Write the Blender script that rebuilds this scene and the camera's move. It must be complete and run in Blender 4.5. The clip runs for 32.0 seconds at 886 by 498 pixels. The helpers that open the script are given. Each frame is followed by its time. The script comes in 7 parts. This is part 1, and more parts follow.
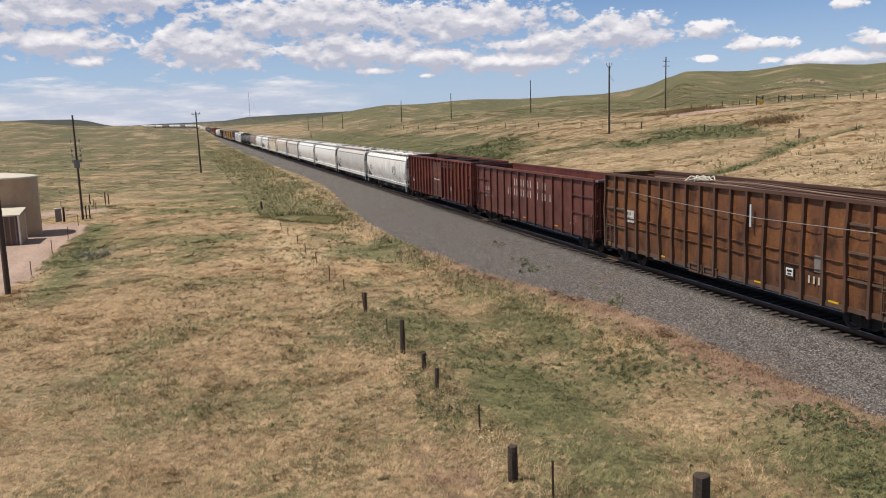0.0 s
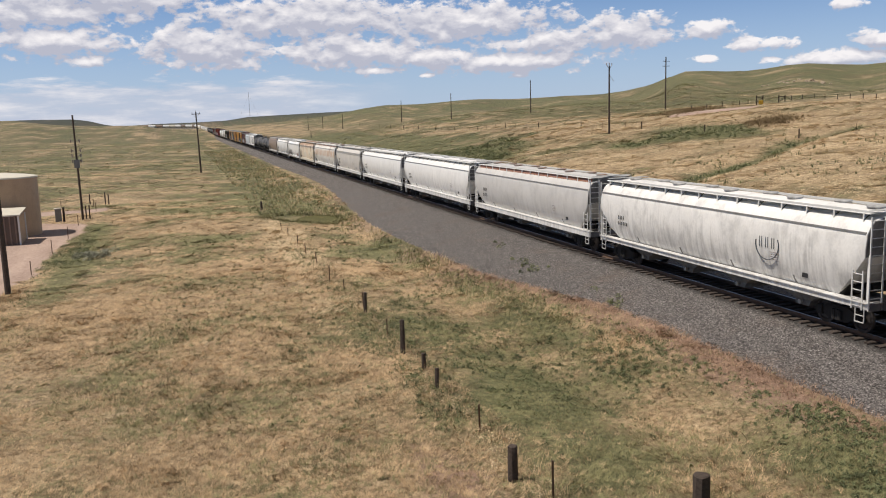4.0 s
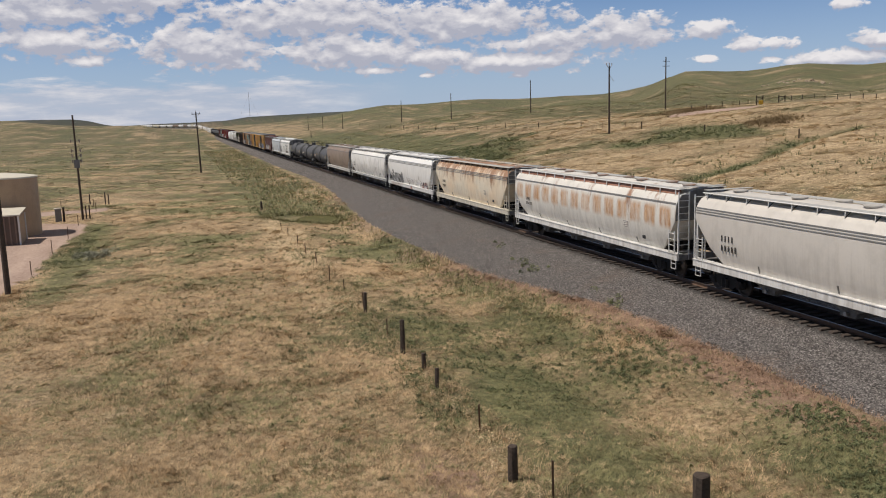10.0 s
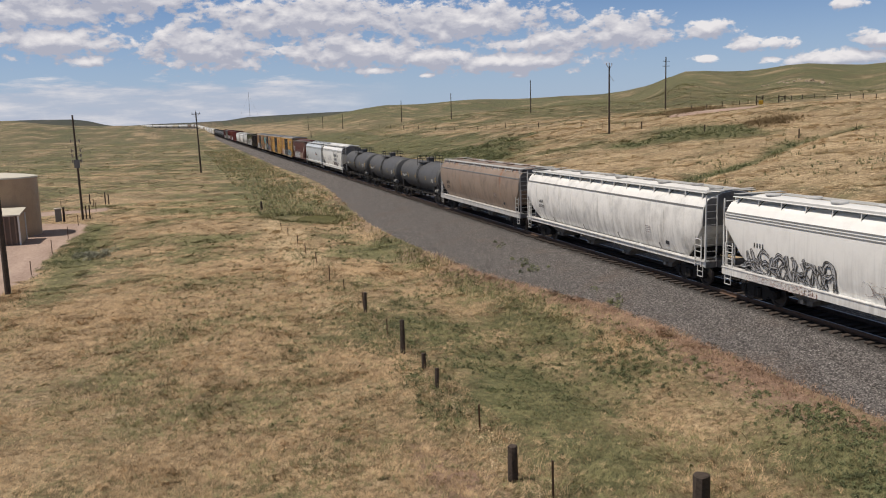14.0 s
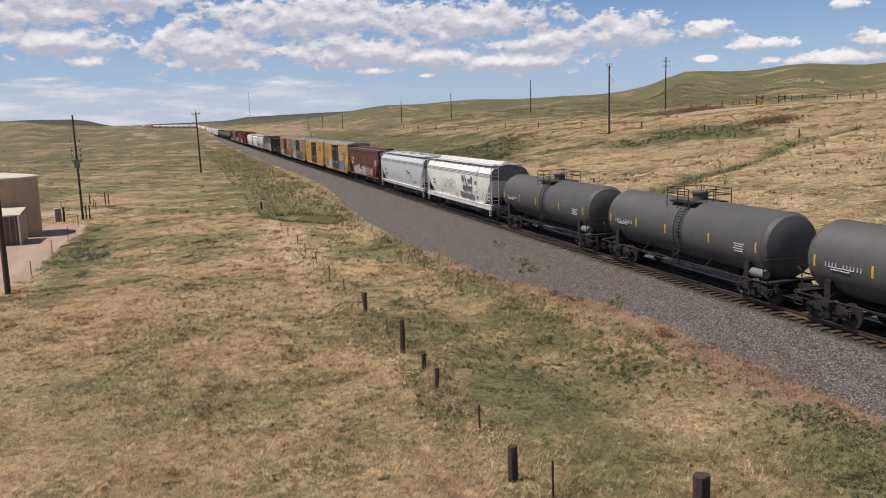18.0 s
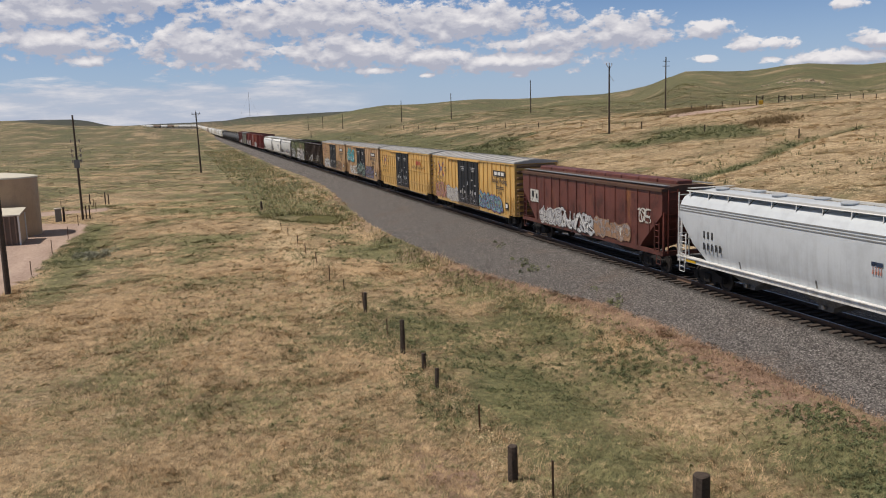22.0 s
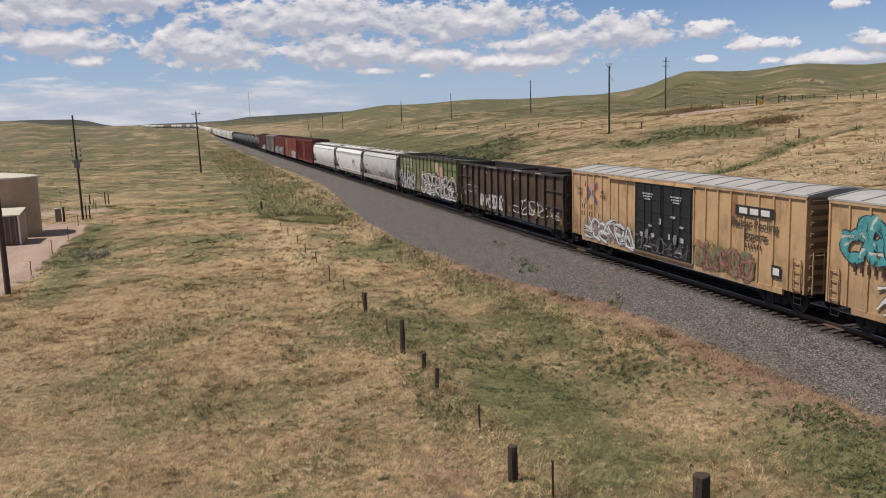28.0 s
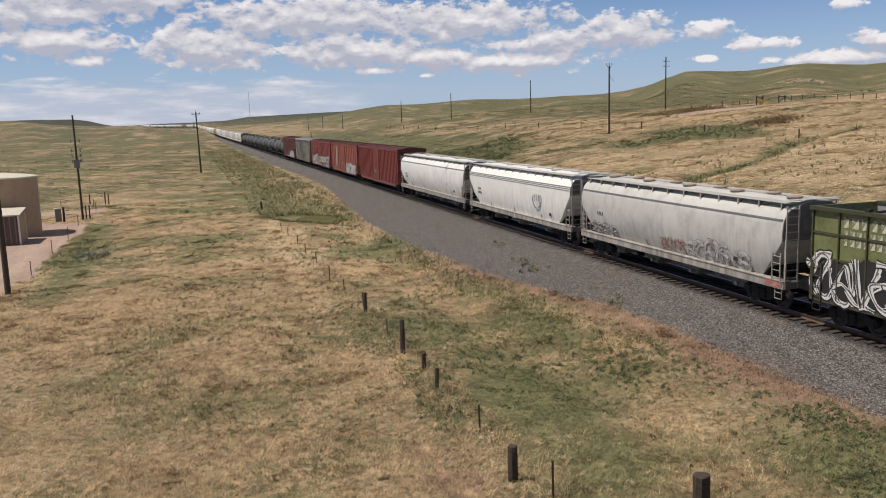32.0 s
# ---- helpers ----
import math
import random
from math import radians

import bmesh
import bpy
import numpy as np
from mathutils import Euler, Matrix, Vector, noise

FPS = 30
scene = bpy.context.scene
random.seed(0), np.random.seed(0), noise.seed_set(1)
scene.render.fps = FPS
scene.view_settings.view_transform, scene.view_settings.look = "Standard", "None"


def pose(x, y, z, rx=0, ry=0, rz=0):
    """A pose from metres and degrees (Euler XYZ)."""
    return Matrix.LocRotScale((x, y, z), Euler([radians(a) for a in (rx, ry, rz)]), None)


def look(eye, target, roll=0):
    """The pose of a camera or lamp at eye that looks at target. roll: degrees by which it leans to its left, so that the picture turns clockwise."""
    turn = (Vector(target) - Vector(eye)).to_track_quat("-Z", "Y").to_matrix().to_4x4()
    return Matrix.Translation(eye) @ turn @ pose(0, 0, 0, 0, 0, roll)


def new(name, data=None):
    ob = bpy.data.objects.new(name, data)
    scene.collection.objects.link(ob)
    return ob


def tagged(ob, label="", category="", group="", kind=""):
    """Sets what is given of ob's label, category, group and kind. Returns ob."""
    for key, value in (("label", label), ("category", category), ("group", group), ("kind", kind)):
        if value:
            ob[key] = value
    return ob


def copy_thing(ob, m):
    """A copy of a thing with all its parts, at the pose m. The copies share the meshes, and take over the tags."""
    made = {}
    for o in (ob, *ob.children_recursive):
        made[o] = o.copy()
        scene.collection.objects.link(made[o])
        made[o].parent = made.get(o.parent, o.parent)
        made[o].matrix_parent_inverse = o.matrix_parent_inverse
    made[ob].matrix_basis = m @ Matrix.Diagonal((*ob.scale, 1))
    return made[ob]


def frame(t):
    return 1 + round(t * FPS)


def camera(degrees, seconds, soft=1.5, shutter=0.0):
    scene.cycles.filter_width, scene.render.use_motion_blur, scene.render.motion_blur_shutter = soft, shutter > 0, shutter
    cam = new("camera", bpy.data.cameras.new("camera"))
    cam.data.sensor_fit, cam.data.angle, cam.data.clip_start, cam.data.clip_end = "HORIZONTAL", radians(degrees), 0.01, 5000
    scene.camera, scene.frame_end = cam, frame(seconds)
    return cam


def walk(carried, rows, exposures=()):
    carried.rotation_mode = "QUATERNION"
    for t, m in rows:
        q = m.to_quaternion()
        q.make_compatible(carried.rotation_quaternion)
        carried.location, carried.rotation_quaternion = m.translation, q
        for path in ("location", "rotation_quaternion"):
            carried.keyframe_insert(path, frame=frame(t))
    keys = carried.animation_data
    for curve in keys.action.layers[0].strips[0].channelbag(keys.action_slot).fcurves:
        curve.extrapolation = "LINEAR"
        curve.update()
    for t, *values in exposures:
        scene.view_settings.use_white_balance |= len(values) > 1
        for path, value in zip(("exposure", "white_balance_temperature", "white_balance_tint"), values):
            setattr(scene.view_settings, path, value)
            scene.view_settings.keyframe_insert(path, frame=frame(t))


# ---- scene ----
EYE = (-23.24, 0.0, 7.88)
AIM = (-8.815, 47.25, 0.182)
cam = camera(55.78, 32.0, soft=1.05)
walk(cam, [(0.0, look(EYE, AIM, -1.73)), (32.0, look(EYE, AIM, -1.73))], [(0.0, 0.10, 6720, 12), (3.5, 0.10, 6720, 12), (6.0, -0.12, 6720, 12), (8.0, -0.10, 6720, 12), (11.0, -0.13, 6720, 12), (14.0, -0.12, 6720, 12), (17.0, 0.00, 6720, 12), (20.0, 0.03, 6720, 12), (21.0, -0.05, 6720, 12), (22.0, -0.10, 6720, 12), (23.0, -0.01, 6720, 12), (25.0, 0.00, 6720, 12), (28.0, -0.07, 6720, 12), (32.0, -0.04, 6720, 12)])

# ---- daylight ----
SUN = Vector((-0.47, 0.06, 0.88)).normalized()
lamp = bpy.data.lights.new("sun", "SUN")
lamp.energy, lamp.angle, lamp.color = 4.1, radians(0.53), (1.0, 0.94, 0.85)
tagged(new("sun", lamp), kind="structure").matrix_world = look(SUN * 50, (0, 0, 0))


def sky_world():
    """Blue summer sky with fair-weather clouds."""
    world = bpy.data.worlds.new("sky")
    scene.world = world
    world.use_nodes = True
    nt = world.node_tree
    nt.nodes.clear()

    def node(kind, **put):
        n = nt.nodes.new(kind)
        for k, v in put.items():
            if k == "op":
                n.operation = v
            elif k == "clamp":
                n.use_clamp = v
        return n

    def math_(op, a, b=None, c=None, clamp=False):
        n = node("ShaderNodeMath", op=op, clamp=clamp)
        for i, v in enumerate((a, b, c)):
            if v is None:
                continue
            if isinstance(v, (int, float)):
                n.inputs[i].default_value = v
            else:
                nt.links.new(v, n.inputs[i])
        return n.outputs[0]

    sky = node("ShaderNodeTexSky")
    sky.sky_type, sky.sun_disc = "NISHITA", False
    sky.sun_elevation = math.asin(SUN.z)
    sky.sun_rotation = math.atan2(SUN.x, SUN.y)
    sky.air_density, sky.dust_density, sky.ozone_density, sky.altitude = 1.0, 0.15, 3.0, 1800
    tc = node("ShaderNodeTexCoord")
    sep = node("ShaderNodeSeparateXYZ")
    nt.links.new(tc.outputs["Generated"], sep.inputs[0])
    az = math_("MULTIPLY", math_("ARCTAN2", sep.outputs[0], sep.outputs[1]), 57.3)
    el = math_("MULTIPLY", math_("ARCSINE", sep.outputs[2]), 57.3)

    # masses of cloud: azimuth, elevation, half width, half height, in degrees
    masses = [(-7.5, 7.0, 4.2, 0.85), (-4.5, 8.1, 6.34, 1.43), (-6.9, 5.3, 3.26, 0.96), (-5.2, 4.2, 1.06, 0.39), (2.0, 5.0, 4.05, 1.32), (8.7, 6.8, 7.04, 1.21), (11.4, 4.6, 4.75, 1.08), (18.8, 6.3, 5.9, 1.19), (16.1, 4.1, 3.61, 0.69),
              (21.5, 3.6, 5.1, 0.62), (24.1, 4.7, 3.17, 0.66), (29.0, 5.2, 3.08, 1.03), (34.4, 5.1, 1.67, 0.48), (36.6, 4.1, 0.88, 0.48), (38.7, 4.0, 1.06, 0.37), (42.1, 2.9, 2.38, 0.57), (44.8, 3.9, 1.76, 0.53),
              (34.4, 3.3, 0.7, 0.21), (38.3, 3.0, 0.53, 0.2), (42.5, 6.1, 0.88, 0.33), (12.6, 3.3, 1.41, 0.2), (22.3, 2.7, 0.53, 0.2), (16.3, 2.9, 0.44, 0.13)]

    def density(up):
        co = node("ShaderNodeCombineXYZ")
        nt.links.new(az, co.inputs[0])
        nt.links.new(math_("ADD", el, up), co.inputs[1])
        near = None
        for a, e, w, h in masses:
            m = node("ShaderNodeMapping")
            m.inputs["Scale"].default_value = (1 / w, 1 / h, 0)
            m.inputs["Location"].default_value = (-a / w, -e / h, 0)
            nt.links.new(co.outputs[0], m.inputs["Vector"])
            ln = node("ShaderNodeVectorMath", op="LENGTH")
            nt.links.new(m.outputs[0], ln.inputs[0])
            near = ln.outputs["Value"] if near is None else math_("MINIMUM", near, ln.outputs["Value"])
        big = node("ShaderNodeMapping")
        big.inputs["Scale"].default_value = (0.62, 1.1, 1)
        nt.links.new(co.outputs[0], big.inputs["Vector"])
        fbm = node("ShaderNodeTexNoise")
        fbm.inputs["Scale"].default_value, fbm.inputs["Detail"].default_value, fbm.inputs["Roughness"].default_value = 1.1, 6.0, 0.52
        fbm.inputs["Distortion"].default_value = 0.35
        nt.links.new(big.outputs[0], fbm.inputs["Vector"])
        puff = node("ShaderNodeTexNoise")
        puff.inputs["Scale"].default_value, puff.inputs["Detail"].default_value, puff.inputs["Roughness"].default_value = 3.1, 7.0, 0.6
        nt.links.new(big.outputs[0], puff.inputs["Vector"])
        body = math_("SUBTRACT", 1.25, math_("MINIMUM", near, 1.9))
        d = math_("ADD", math_("MULTIPLY", body, 0.95), math_("MULTIPLY", math_("SUBTRACT", fbm.outputs["Fac"], 0.5), 2.6))
        return d, math_("ADD", d, math_("MULTIPLY", math_("SUBTRACT", puff.outputs["Fac"], 0.5), 1.5))

    haze = node("ShaderNodeMix")
    haze.data_type = "RGBA"
    nt.links.new(math_("MULTIPLY", math_("SUBTRACT", 1.0, math_("MULTIPLY", math_("ABSOLUTE", el), 0.13), clamp=True), 0.85), haze.inputs[0])
    blue = node("ShaderNodeMix")
    blue.data_type, blue.blend_type = "RGBA", "MULTIPLY"
    blue.inputs[0].default_value = 1.0
    blue.inputs[7].default_value = (0.98, 1.10, 1.30, 1)
    nt.links.new(sky.outputs[0], blue.inputs[6])
    # above the view an added grey veil takes blue out of the skylight
    thin = node("ShaderNodeMix")
    thin.data_type = "RGBA"
    nt.links.new(math_("MULTIPLY", math_("SUBTRACT", el, 11.0), 0.05, clamp=True), thin.inputs[0])
    nt.links.new(blue.outputs[2], thin.inputs[6])
    thin.inputs[7].default_value = (2.15, 2.35, 2.8, 1)
    nt.links.new(thin.outputs[2], haze.inputs[6])
    haze.inputs[7].default_value = (5.3, 6.9, 9.6, 1)
    (d0, ragged), (d1, _) = density(0.0), density(0.5)
    cover = math_("MULTIPLY", math_("MULTIPLY", ragged, 2.6, clamp=True), math_("MULTIPLY", math_("SUBTRACT", el, 0.5), 0.42, clamp=True))
    lit = math_("ADD", 0.27, math_("ADD", math_("MULTIPLY", math_("SUBTRACT", d0, d1), 0.6), math_("MULTIPLY", math_("SUBTRACT", ragged, d0), 0.22)), clamp=True)
    tone = node("ShaderNodeValToRGB")
    tone.color_ramp.elements[0].position, tone.color_ramp.elements[0].color = 0.12, (6.2, 6.6, 8.0, 1)
    tone.color_ramp.elements[1].position, tone.color_ramp.elements[1].color = 0.85, (11.9, 11.9, 12.3, 1)
    nt.links.new(lit, tone.inputs[0])
    mix = node("ShaderNodeMix")
    mix.data_type = "RGBA"
    nt.links.new(cover, mix.inputs[0])
    nt.links.new(haze.outputs[2], mix.inputs[6])
    nt.links.new(tone.outputs[0], mix.inputs[7])
    # a thin, pale bank of cloud low over the plain
    co = node("ShaderNodeCombineXYZ")
    nt.links.new(math_("MULTIPLY", az, 0.16), co.inputs[0])
    nt.links.new(math_("MULTIPLY", el, 0.9), co.inputs[1])
    veil = node("ShaderNodeTexNoise")
    veil.inputs["Scale"].default_value, veil.inputs["Detail"].default_value, veil.inputs["Roughness"].default_value = 1.3, 8.0, 0.6
    nt.links.new(co.outputs[0], veil.inputs["Vector"])
    rough = math_("MULTIPLY", math_("SUBTRACT", veil.outputs["Fac"], 0.5), 4.2)
    bank = math_("MULTIPLY", math_("MULTIPLY", math_("ADD", math_("SUBTRACT", 2.9, el), rough), 1.6, clamp=True), math_("MULTIPLY", math_("SUBTRACT", 15.0, az), 0.12, clamp=True))
    bank = math_("MULTIPLY", bank, math_("ADD", 0.62, math_("MULTIPLY", rough, 0.35)), clamp=True)
    pale = node("ShaderNodeMix")
    pale.data_type = "RGBA"
    nt.links.new(bank, pale.inputs[0])
    nt.links.new(mix.outputs[2], pale.inputs[6])
    streak = node("ShaderNodeValToRGB")
    streak.color_ramp.elements[0].position, streak.color_ramp.elements[0].color = 0.46, (7.4, 7.9, 9.4, 1)
    streak.color_ramp.elements[1].position, streak.color_ramp.elements[1].color = 0.66, (10.6, 10.7, 11.3, 1)
    nt.links.new(veil.outputs["Fac"], streak.inputs[0])
    nt.links.new(streak.outputs[0], pale.inputs[7])
    mix = pale
    bg = node("ShaderNodeBackground")
    bg.inputs["Strength"].default_value = 0.072
    nt.links.new(mix.outputs[2], bg.inputs["Color"])
    out = node("ShaderNodeOutputWorld")
    nt.links.new(bg.outputs[0], out.inputs["Surface"])


sky_world()

# ---- materials ----
class Nodes:
    """A short hand for building node materials."""

    def __init__(self, name):
        self.mat = bpy.data.materials.new(name)
        self.mat.use_nodes = True
        self.nt = self.mat.node_tree
        self.bsdf = self.nt.nodes["Principled BSDF"]

    def link(self, a, b):
        self.nt.links.new(a, b)

    def coords(self, scale=(1, 1, 1), kind="Object"):
        tc, mp = self.nt.nodes.new("ShaderNodeTexCoord"), self.nt.nodes.new("ShaderNodeMapping")
        mp.inputs["Scale"].default_value = scale
        self.link(tc.outputs[kind], mp.inputs["Vector"])
        return mp.outputs[0]

    def place(self, scale=(1, 1, 1)):
        ge, mp = self.nt.nodes.new("ShaderNodeNewGeometry"), self.nt.nodes.new("ShaderNodeMapping")
        mp.inputs["Scale"].default_value = scale
        self.link(ge.outputs["Position"], mp.inputs["Vector"])
        return mp.outputs[0]

    def noise(self, vec, scale, detail=4.0, rough=0.55):
        n = self.nt.nodes.new("ShaderNodeTexNoise")
        n.inputs["Scale"].default_value, n.inputs["Detail"].default_value, n.inputs["Roughness"].default_value = scale, detail, rough
        self.link(vec, n.inputs["Vector"])
        return n.outputs["Fac"]

    def swirl(self, vec, scale, twist):
        out = self.noise(vec, scale, 5, 0.65)
        out.node.inputs["Distortion"].default_value = twist
        return out

    def cells(self, vec, scale, out="Distance"):
        n = self.nt.nodes.new("ShaderNodeTexVoronoi")
        n.inputs["Scale"].default_value = scale
        self.link(vec, n.inputs["Vector"])
        return n.outputs[out]

    def ramp(self, fac, *stops):
        n = self.nt.nodes.new("ShaderNodeValToRGB")
        while len(n.color_ramp.elements) < len(stops):
            n.color_ramp.elements.new(0.5)
        for e, (at, c) in zip(n.color_ramp.elements, stops):
            e.position = at
            e.color = (c, c, c, 1) if isinstance(c, (int, float)) else (*c, 1)
        self.link(fac, n.inputs[0])
        return n.outputs[0]

    def mix(self, fac, a, b, how="MIX"):
        n = self.nt.nodes.new("ShaderNodeMix")
        n.data_type, n.blend_type = "RGBA", how
        for i, v in ((0, fac), (6, a), (7, b)):
            if isinstance(v, (int, float)):
                n.inputs[i].default_value = v if i == 0 else (v, v, v, 1)
            elif isinstance(v, tuple):
                n.inputs[i].default_value = (*v, 1)
            else:
                self.link(v, n.inputs[i])
        return n.outputs[2]

    def math(self, op, a, b=0.0, clamp=False):
        n = self.nt.nodes.new("ShaderNodeMath")
        n.operation, n.use_clamp = op, clamp
        for i, v in enumerate((a, b)):
            if isinstance(v, (int, float)):
                n.inputs[i].default_value = v
            else:
                self.link(v, n.inputs[i])
        return n.outputs[0]

    def attr(self, name):
        n = self.nt.nodes.new("ShaderNodeAttribute")
        n.attribute_name = name
        return n.outputs["Fac"]

    def island(self):
        return self.nt.nodes.new("ShaderNodeNewGeometry").outputs["Random Per Island"]

    def chance(self):
        return self.nt.nodes.new("ShaderNodeObjectInfo").outputs["Random"]

    def done(self, color, rough=0.7, metal=0.0, bump=None, depth=0.01, strength=0.5):
        b = self.bsdf
        for key, v in (("Base Color", color), ("Roughness", rough), ("Metallic", metal)):
            if isinstance(v, (int, float)):
                b.inputs[key].default_value = v
            elif isinstance(v, tuple):
                b.inputs[key].default_value = (*v, 1)
            else:
                self.link(v, b.inputs[key])
        if bump is not None:
            n = self.nt.nodes.new("ShaderNodeBump")
            n.inputs["Distance"].default_value, n.inputs["Strength"].default_value = depth, strength
            self.link(bump, n.inputs["Height"])
            self.link(n.outputs[0], b.inputs["Normal"])
        return self.mat


def ground_material():
    n = Nodes("dry_prairie")
    p = n.place()
    lush = n.attr("lush")
    patch = n.noise(n.place((0.09, 0.11, 0.02)), 1.0, 6, 0.65)
    mid = n.noise(p, 0.55, 5, 0.65)
    fine = n.noise(p, 5.0, 4, 0.7)
    tuft = n.noise(p, 22.0, 3, 0.7)
    straw = n.ramp(mid, (0.3, (0.33, 0.24, 0.136)), (0.5, (0.475, 0.355, 0.213)), (0.72, (0.59, 0.465, 0.295)))
    green = n.ramp(mid, (0.3, (0.105, 0.10, 0.045)), (0.7, (0.235, 0.21, 0.102)))
    k = n.math("ADD", n.math("MULTIPLY", lush, 0.9), n.math("MULTIPLY", n.math("SUBTRACT", patch, 0.46), 3.2))
    k = n.math("ADD", k, n.math("MULTIPLY", n.math("SUBTRACT", fine, 0.5), 0.9))
    wide = n.noise(n.place((0.017, 0.019, 0.02)), 1.0, 9, 0.68)
    k = n.math("ADD", k, n.math("MULTIPLY", n.math("SUBTRACT", wide, 0.5), 3.4))
    green = n.mix(n.ramp(lush, (0.6, 0.0), (1.1, 0.85)), green, n.ramp(mid, (0.3, (0.09, 0.105, 0.042)), (0.7, (0.19, 0.20, 0.085))))
    c = n.mix(n.ramp(k, (0.05, 0.0), (0.75, 0.95)), straw, green)
    c = n.mix(1.0, c, n.ramp(n.noise(n.place((0.04, 0.045, 0.02)), 1.0, 9, 0.7), (0.36, 0.8), (0.5, 0.99), (0.64, 1.12)), "MULTIPLY")
    band = n.noise(n.place((0.13, 0.14, 0.02)), 1.0, 10, 0.74)
    c = n.mix(1.0, c, n.ramp(band, (0.32, 0.78), (0.5, 0.99), (0.66, 1.13)), "MULTIPLY")
    c = n.mix(1.0, c, n.ramp(n.swirl(p, 1.7, 1.6), (0.36, 0.86), (0.5, 1.0), (0.64, 1.12)), "MULTIPLY")
    # specks darken the gaps between tufts: thatch, plus shade kept in the colour
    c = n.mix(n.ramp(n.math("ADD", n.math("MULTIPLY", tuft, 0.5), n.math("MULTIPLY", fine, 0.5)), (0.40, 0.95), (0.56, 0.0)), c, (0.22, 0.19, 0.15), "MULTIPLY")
    c = n.mix(n.ramp(n.attr("bare"), (0.3, 0.0), (0.6, 1.0)), c, n.ramp(n.math("ADD", n.math("MULTIPLY", fine, 0.5), n.math("MULTIPLY", n.noise(n.place((0.5, 0.12, 0.1)), 1.0, 8, 0.7), 0.5)), (0.36, (0.27, 0.185, 0.145)), (0.64, (0.50, 0.375, 0.305))))
    c = n.mix(n.ramp(n.math("ADD", n.attr("rusty"), n.math("MULTIPLY", n.math("SUBTRACT", mid, 0.5), 0.9)), (0.2, 0.0), (0.7, 0.85)), c, n.ramp(fine, (0.3, (0.165, 0.10, 0.075)), (0.7, (0.34, 0.222, 0.165))))
    # cloud shadow on the far mesas, painted into the ground as near black
    c = n.mix(n.ramp(n.attr("scrub"), (0.0, 0.0), (1.0, 0.95)), c, (0.032, 0.04, 0.036))
    return n.done(c, 0.95, bump=n.math("ADD", fine, tuft), depth=0.05, strength=0.5)


def grass_material(name, low, high):
    n = Nodes(name)
    mid = n.noise(n.place((1, 1, 0.3)), 0.9, 4, 0.65)
    far = n.noise(n.place((0.16, 0.2, 0.1)), 1.0, 3)
    k = n.math("ADD", n.math("MULTIPLY", n.island(), 0.12), n.math("MULTIPLY", n.attr("tone"), 0.75))
    k = n.math("ADD", k, n.math("MULTIPLY", n.math("SUBTRACT", mid, 0.5), 1.2))
    k = n.math("ADD", k, n.math("MULTIPLY", n.math("SUBTRACT", n.swirl(n.place((1, 1, 0.3)), 1.7, 1.6), 0.5), 1.15))
    k = n.math("ADD", k, n.math("MULTIPLY", far, 0.4))
    c = n.ramp(k, (0.1, low), (0.9, high))
    return n.done(c, 0.8)


def ballast_material(name, a, b, scale):
    n = Nodes(name)
    p = n.place()
    cell = n.nt.nodes.new("ShaderNodeTexVoronoi")
    cell.inputs["Scale"].default_value = scale
    n.link(p, cell.inputs["Vector"])
    grey = n.nt.nodes.new("ShaderNodeRGBToBW")
    n.link(cell.outputs["Color"], grey.inputs[0])
    stain = n.noise(p, 0.35, 5, 0.65)
    c = n.ramp(grey.outputs[0], (0.15, a), (0.75, b), (0.97, (0.40, 0.37, 0.35)))
    c = n.mix(n.ramp(stain, (0.52, 0.0), (0.75, 0.55)), c, (0.20, 0.13, 0.09))
    c = n.mix(1.0, c, n.ramp(n.noise(p, 6.0, 5, 0.85), (0.34, 0.55), (0.66, 1.45)), "MULTIPLY")
    # oily stones between the rails, blackened further to hold the train's shade
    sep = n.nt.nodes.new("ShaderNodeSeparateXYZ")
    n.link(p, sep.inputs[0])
    oil_shade = n.math("ADD", n.math("SUBTRACT", 1.75, n.math("ABSOLUTE", sep.outputs[0])), n.math("MULTIPLY", n.math("SUBTRACT", n.noise(p, 1.4, 6, 0.7), 0.5), 1.6))
    c = n.mix(n.ramp(oil_shade, (0.0, 0.0), (0.6, 0.85)), c, (0.02, 0.017, 0.014))
    # cell rims darkened: shade of the crevices put into the stone colour
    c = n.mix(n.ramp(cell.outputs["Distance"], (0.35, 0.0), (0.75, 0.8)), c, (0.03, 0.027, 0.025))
    return n.done(c, 0.9, bump=cell.outputs["Distance"], depth=-0.05, strength=1.0)


def stone_material(name, a, b):
    n = Nodes(name)
    c = n.ramp(n.island(), (0.0, a), (0.85, b), (0.99, (0.30, 0.275, 0.26)), (1.0, (0.48, 0.45, 0.43)))
    return n.done(c, 0.9)


def plain(name, color, rough=0.6, metal=0.0, vary=0.25, scale=6.0):
    n = Nodes(name)
    k = n.noise(n.coords(), scale, 5, 0.65)
    dark = tuple(v * (1 - vary) for v in color)
    return n.done(n.ramp(k, (0.3, dark), (0.7, color)), rough, metal, bump=k, depth=0.004, strength=0.3)


def spray(name, color, vary=0.3, scale=2.5, worn=0.2):
    """Spray paint that has flaked and faded in patches, so that the wall shows through."""
    n = Nodes(name)
    k = n.noise(n.coords(), scale, 5, 0.65)
    flake = n.noise(n.coords((1, 1, 0.7)), 3.2, 7, 0.72)
    n.link(n.ramp(flake, (0.33 + worn * 0.2, 0.12), (0.45 + worn * 0.2, 0.94)), n.bsdf.inputs["Alpha"])
    return n.done(n.ramp(k, (0.3, tuple(v * (1 - vary) for v in color)), (0.7, color)), 0.6)


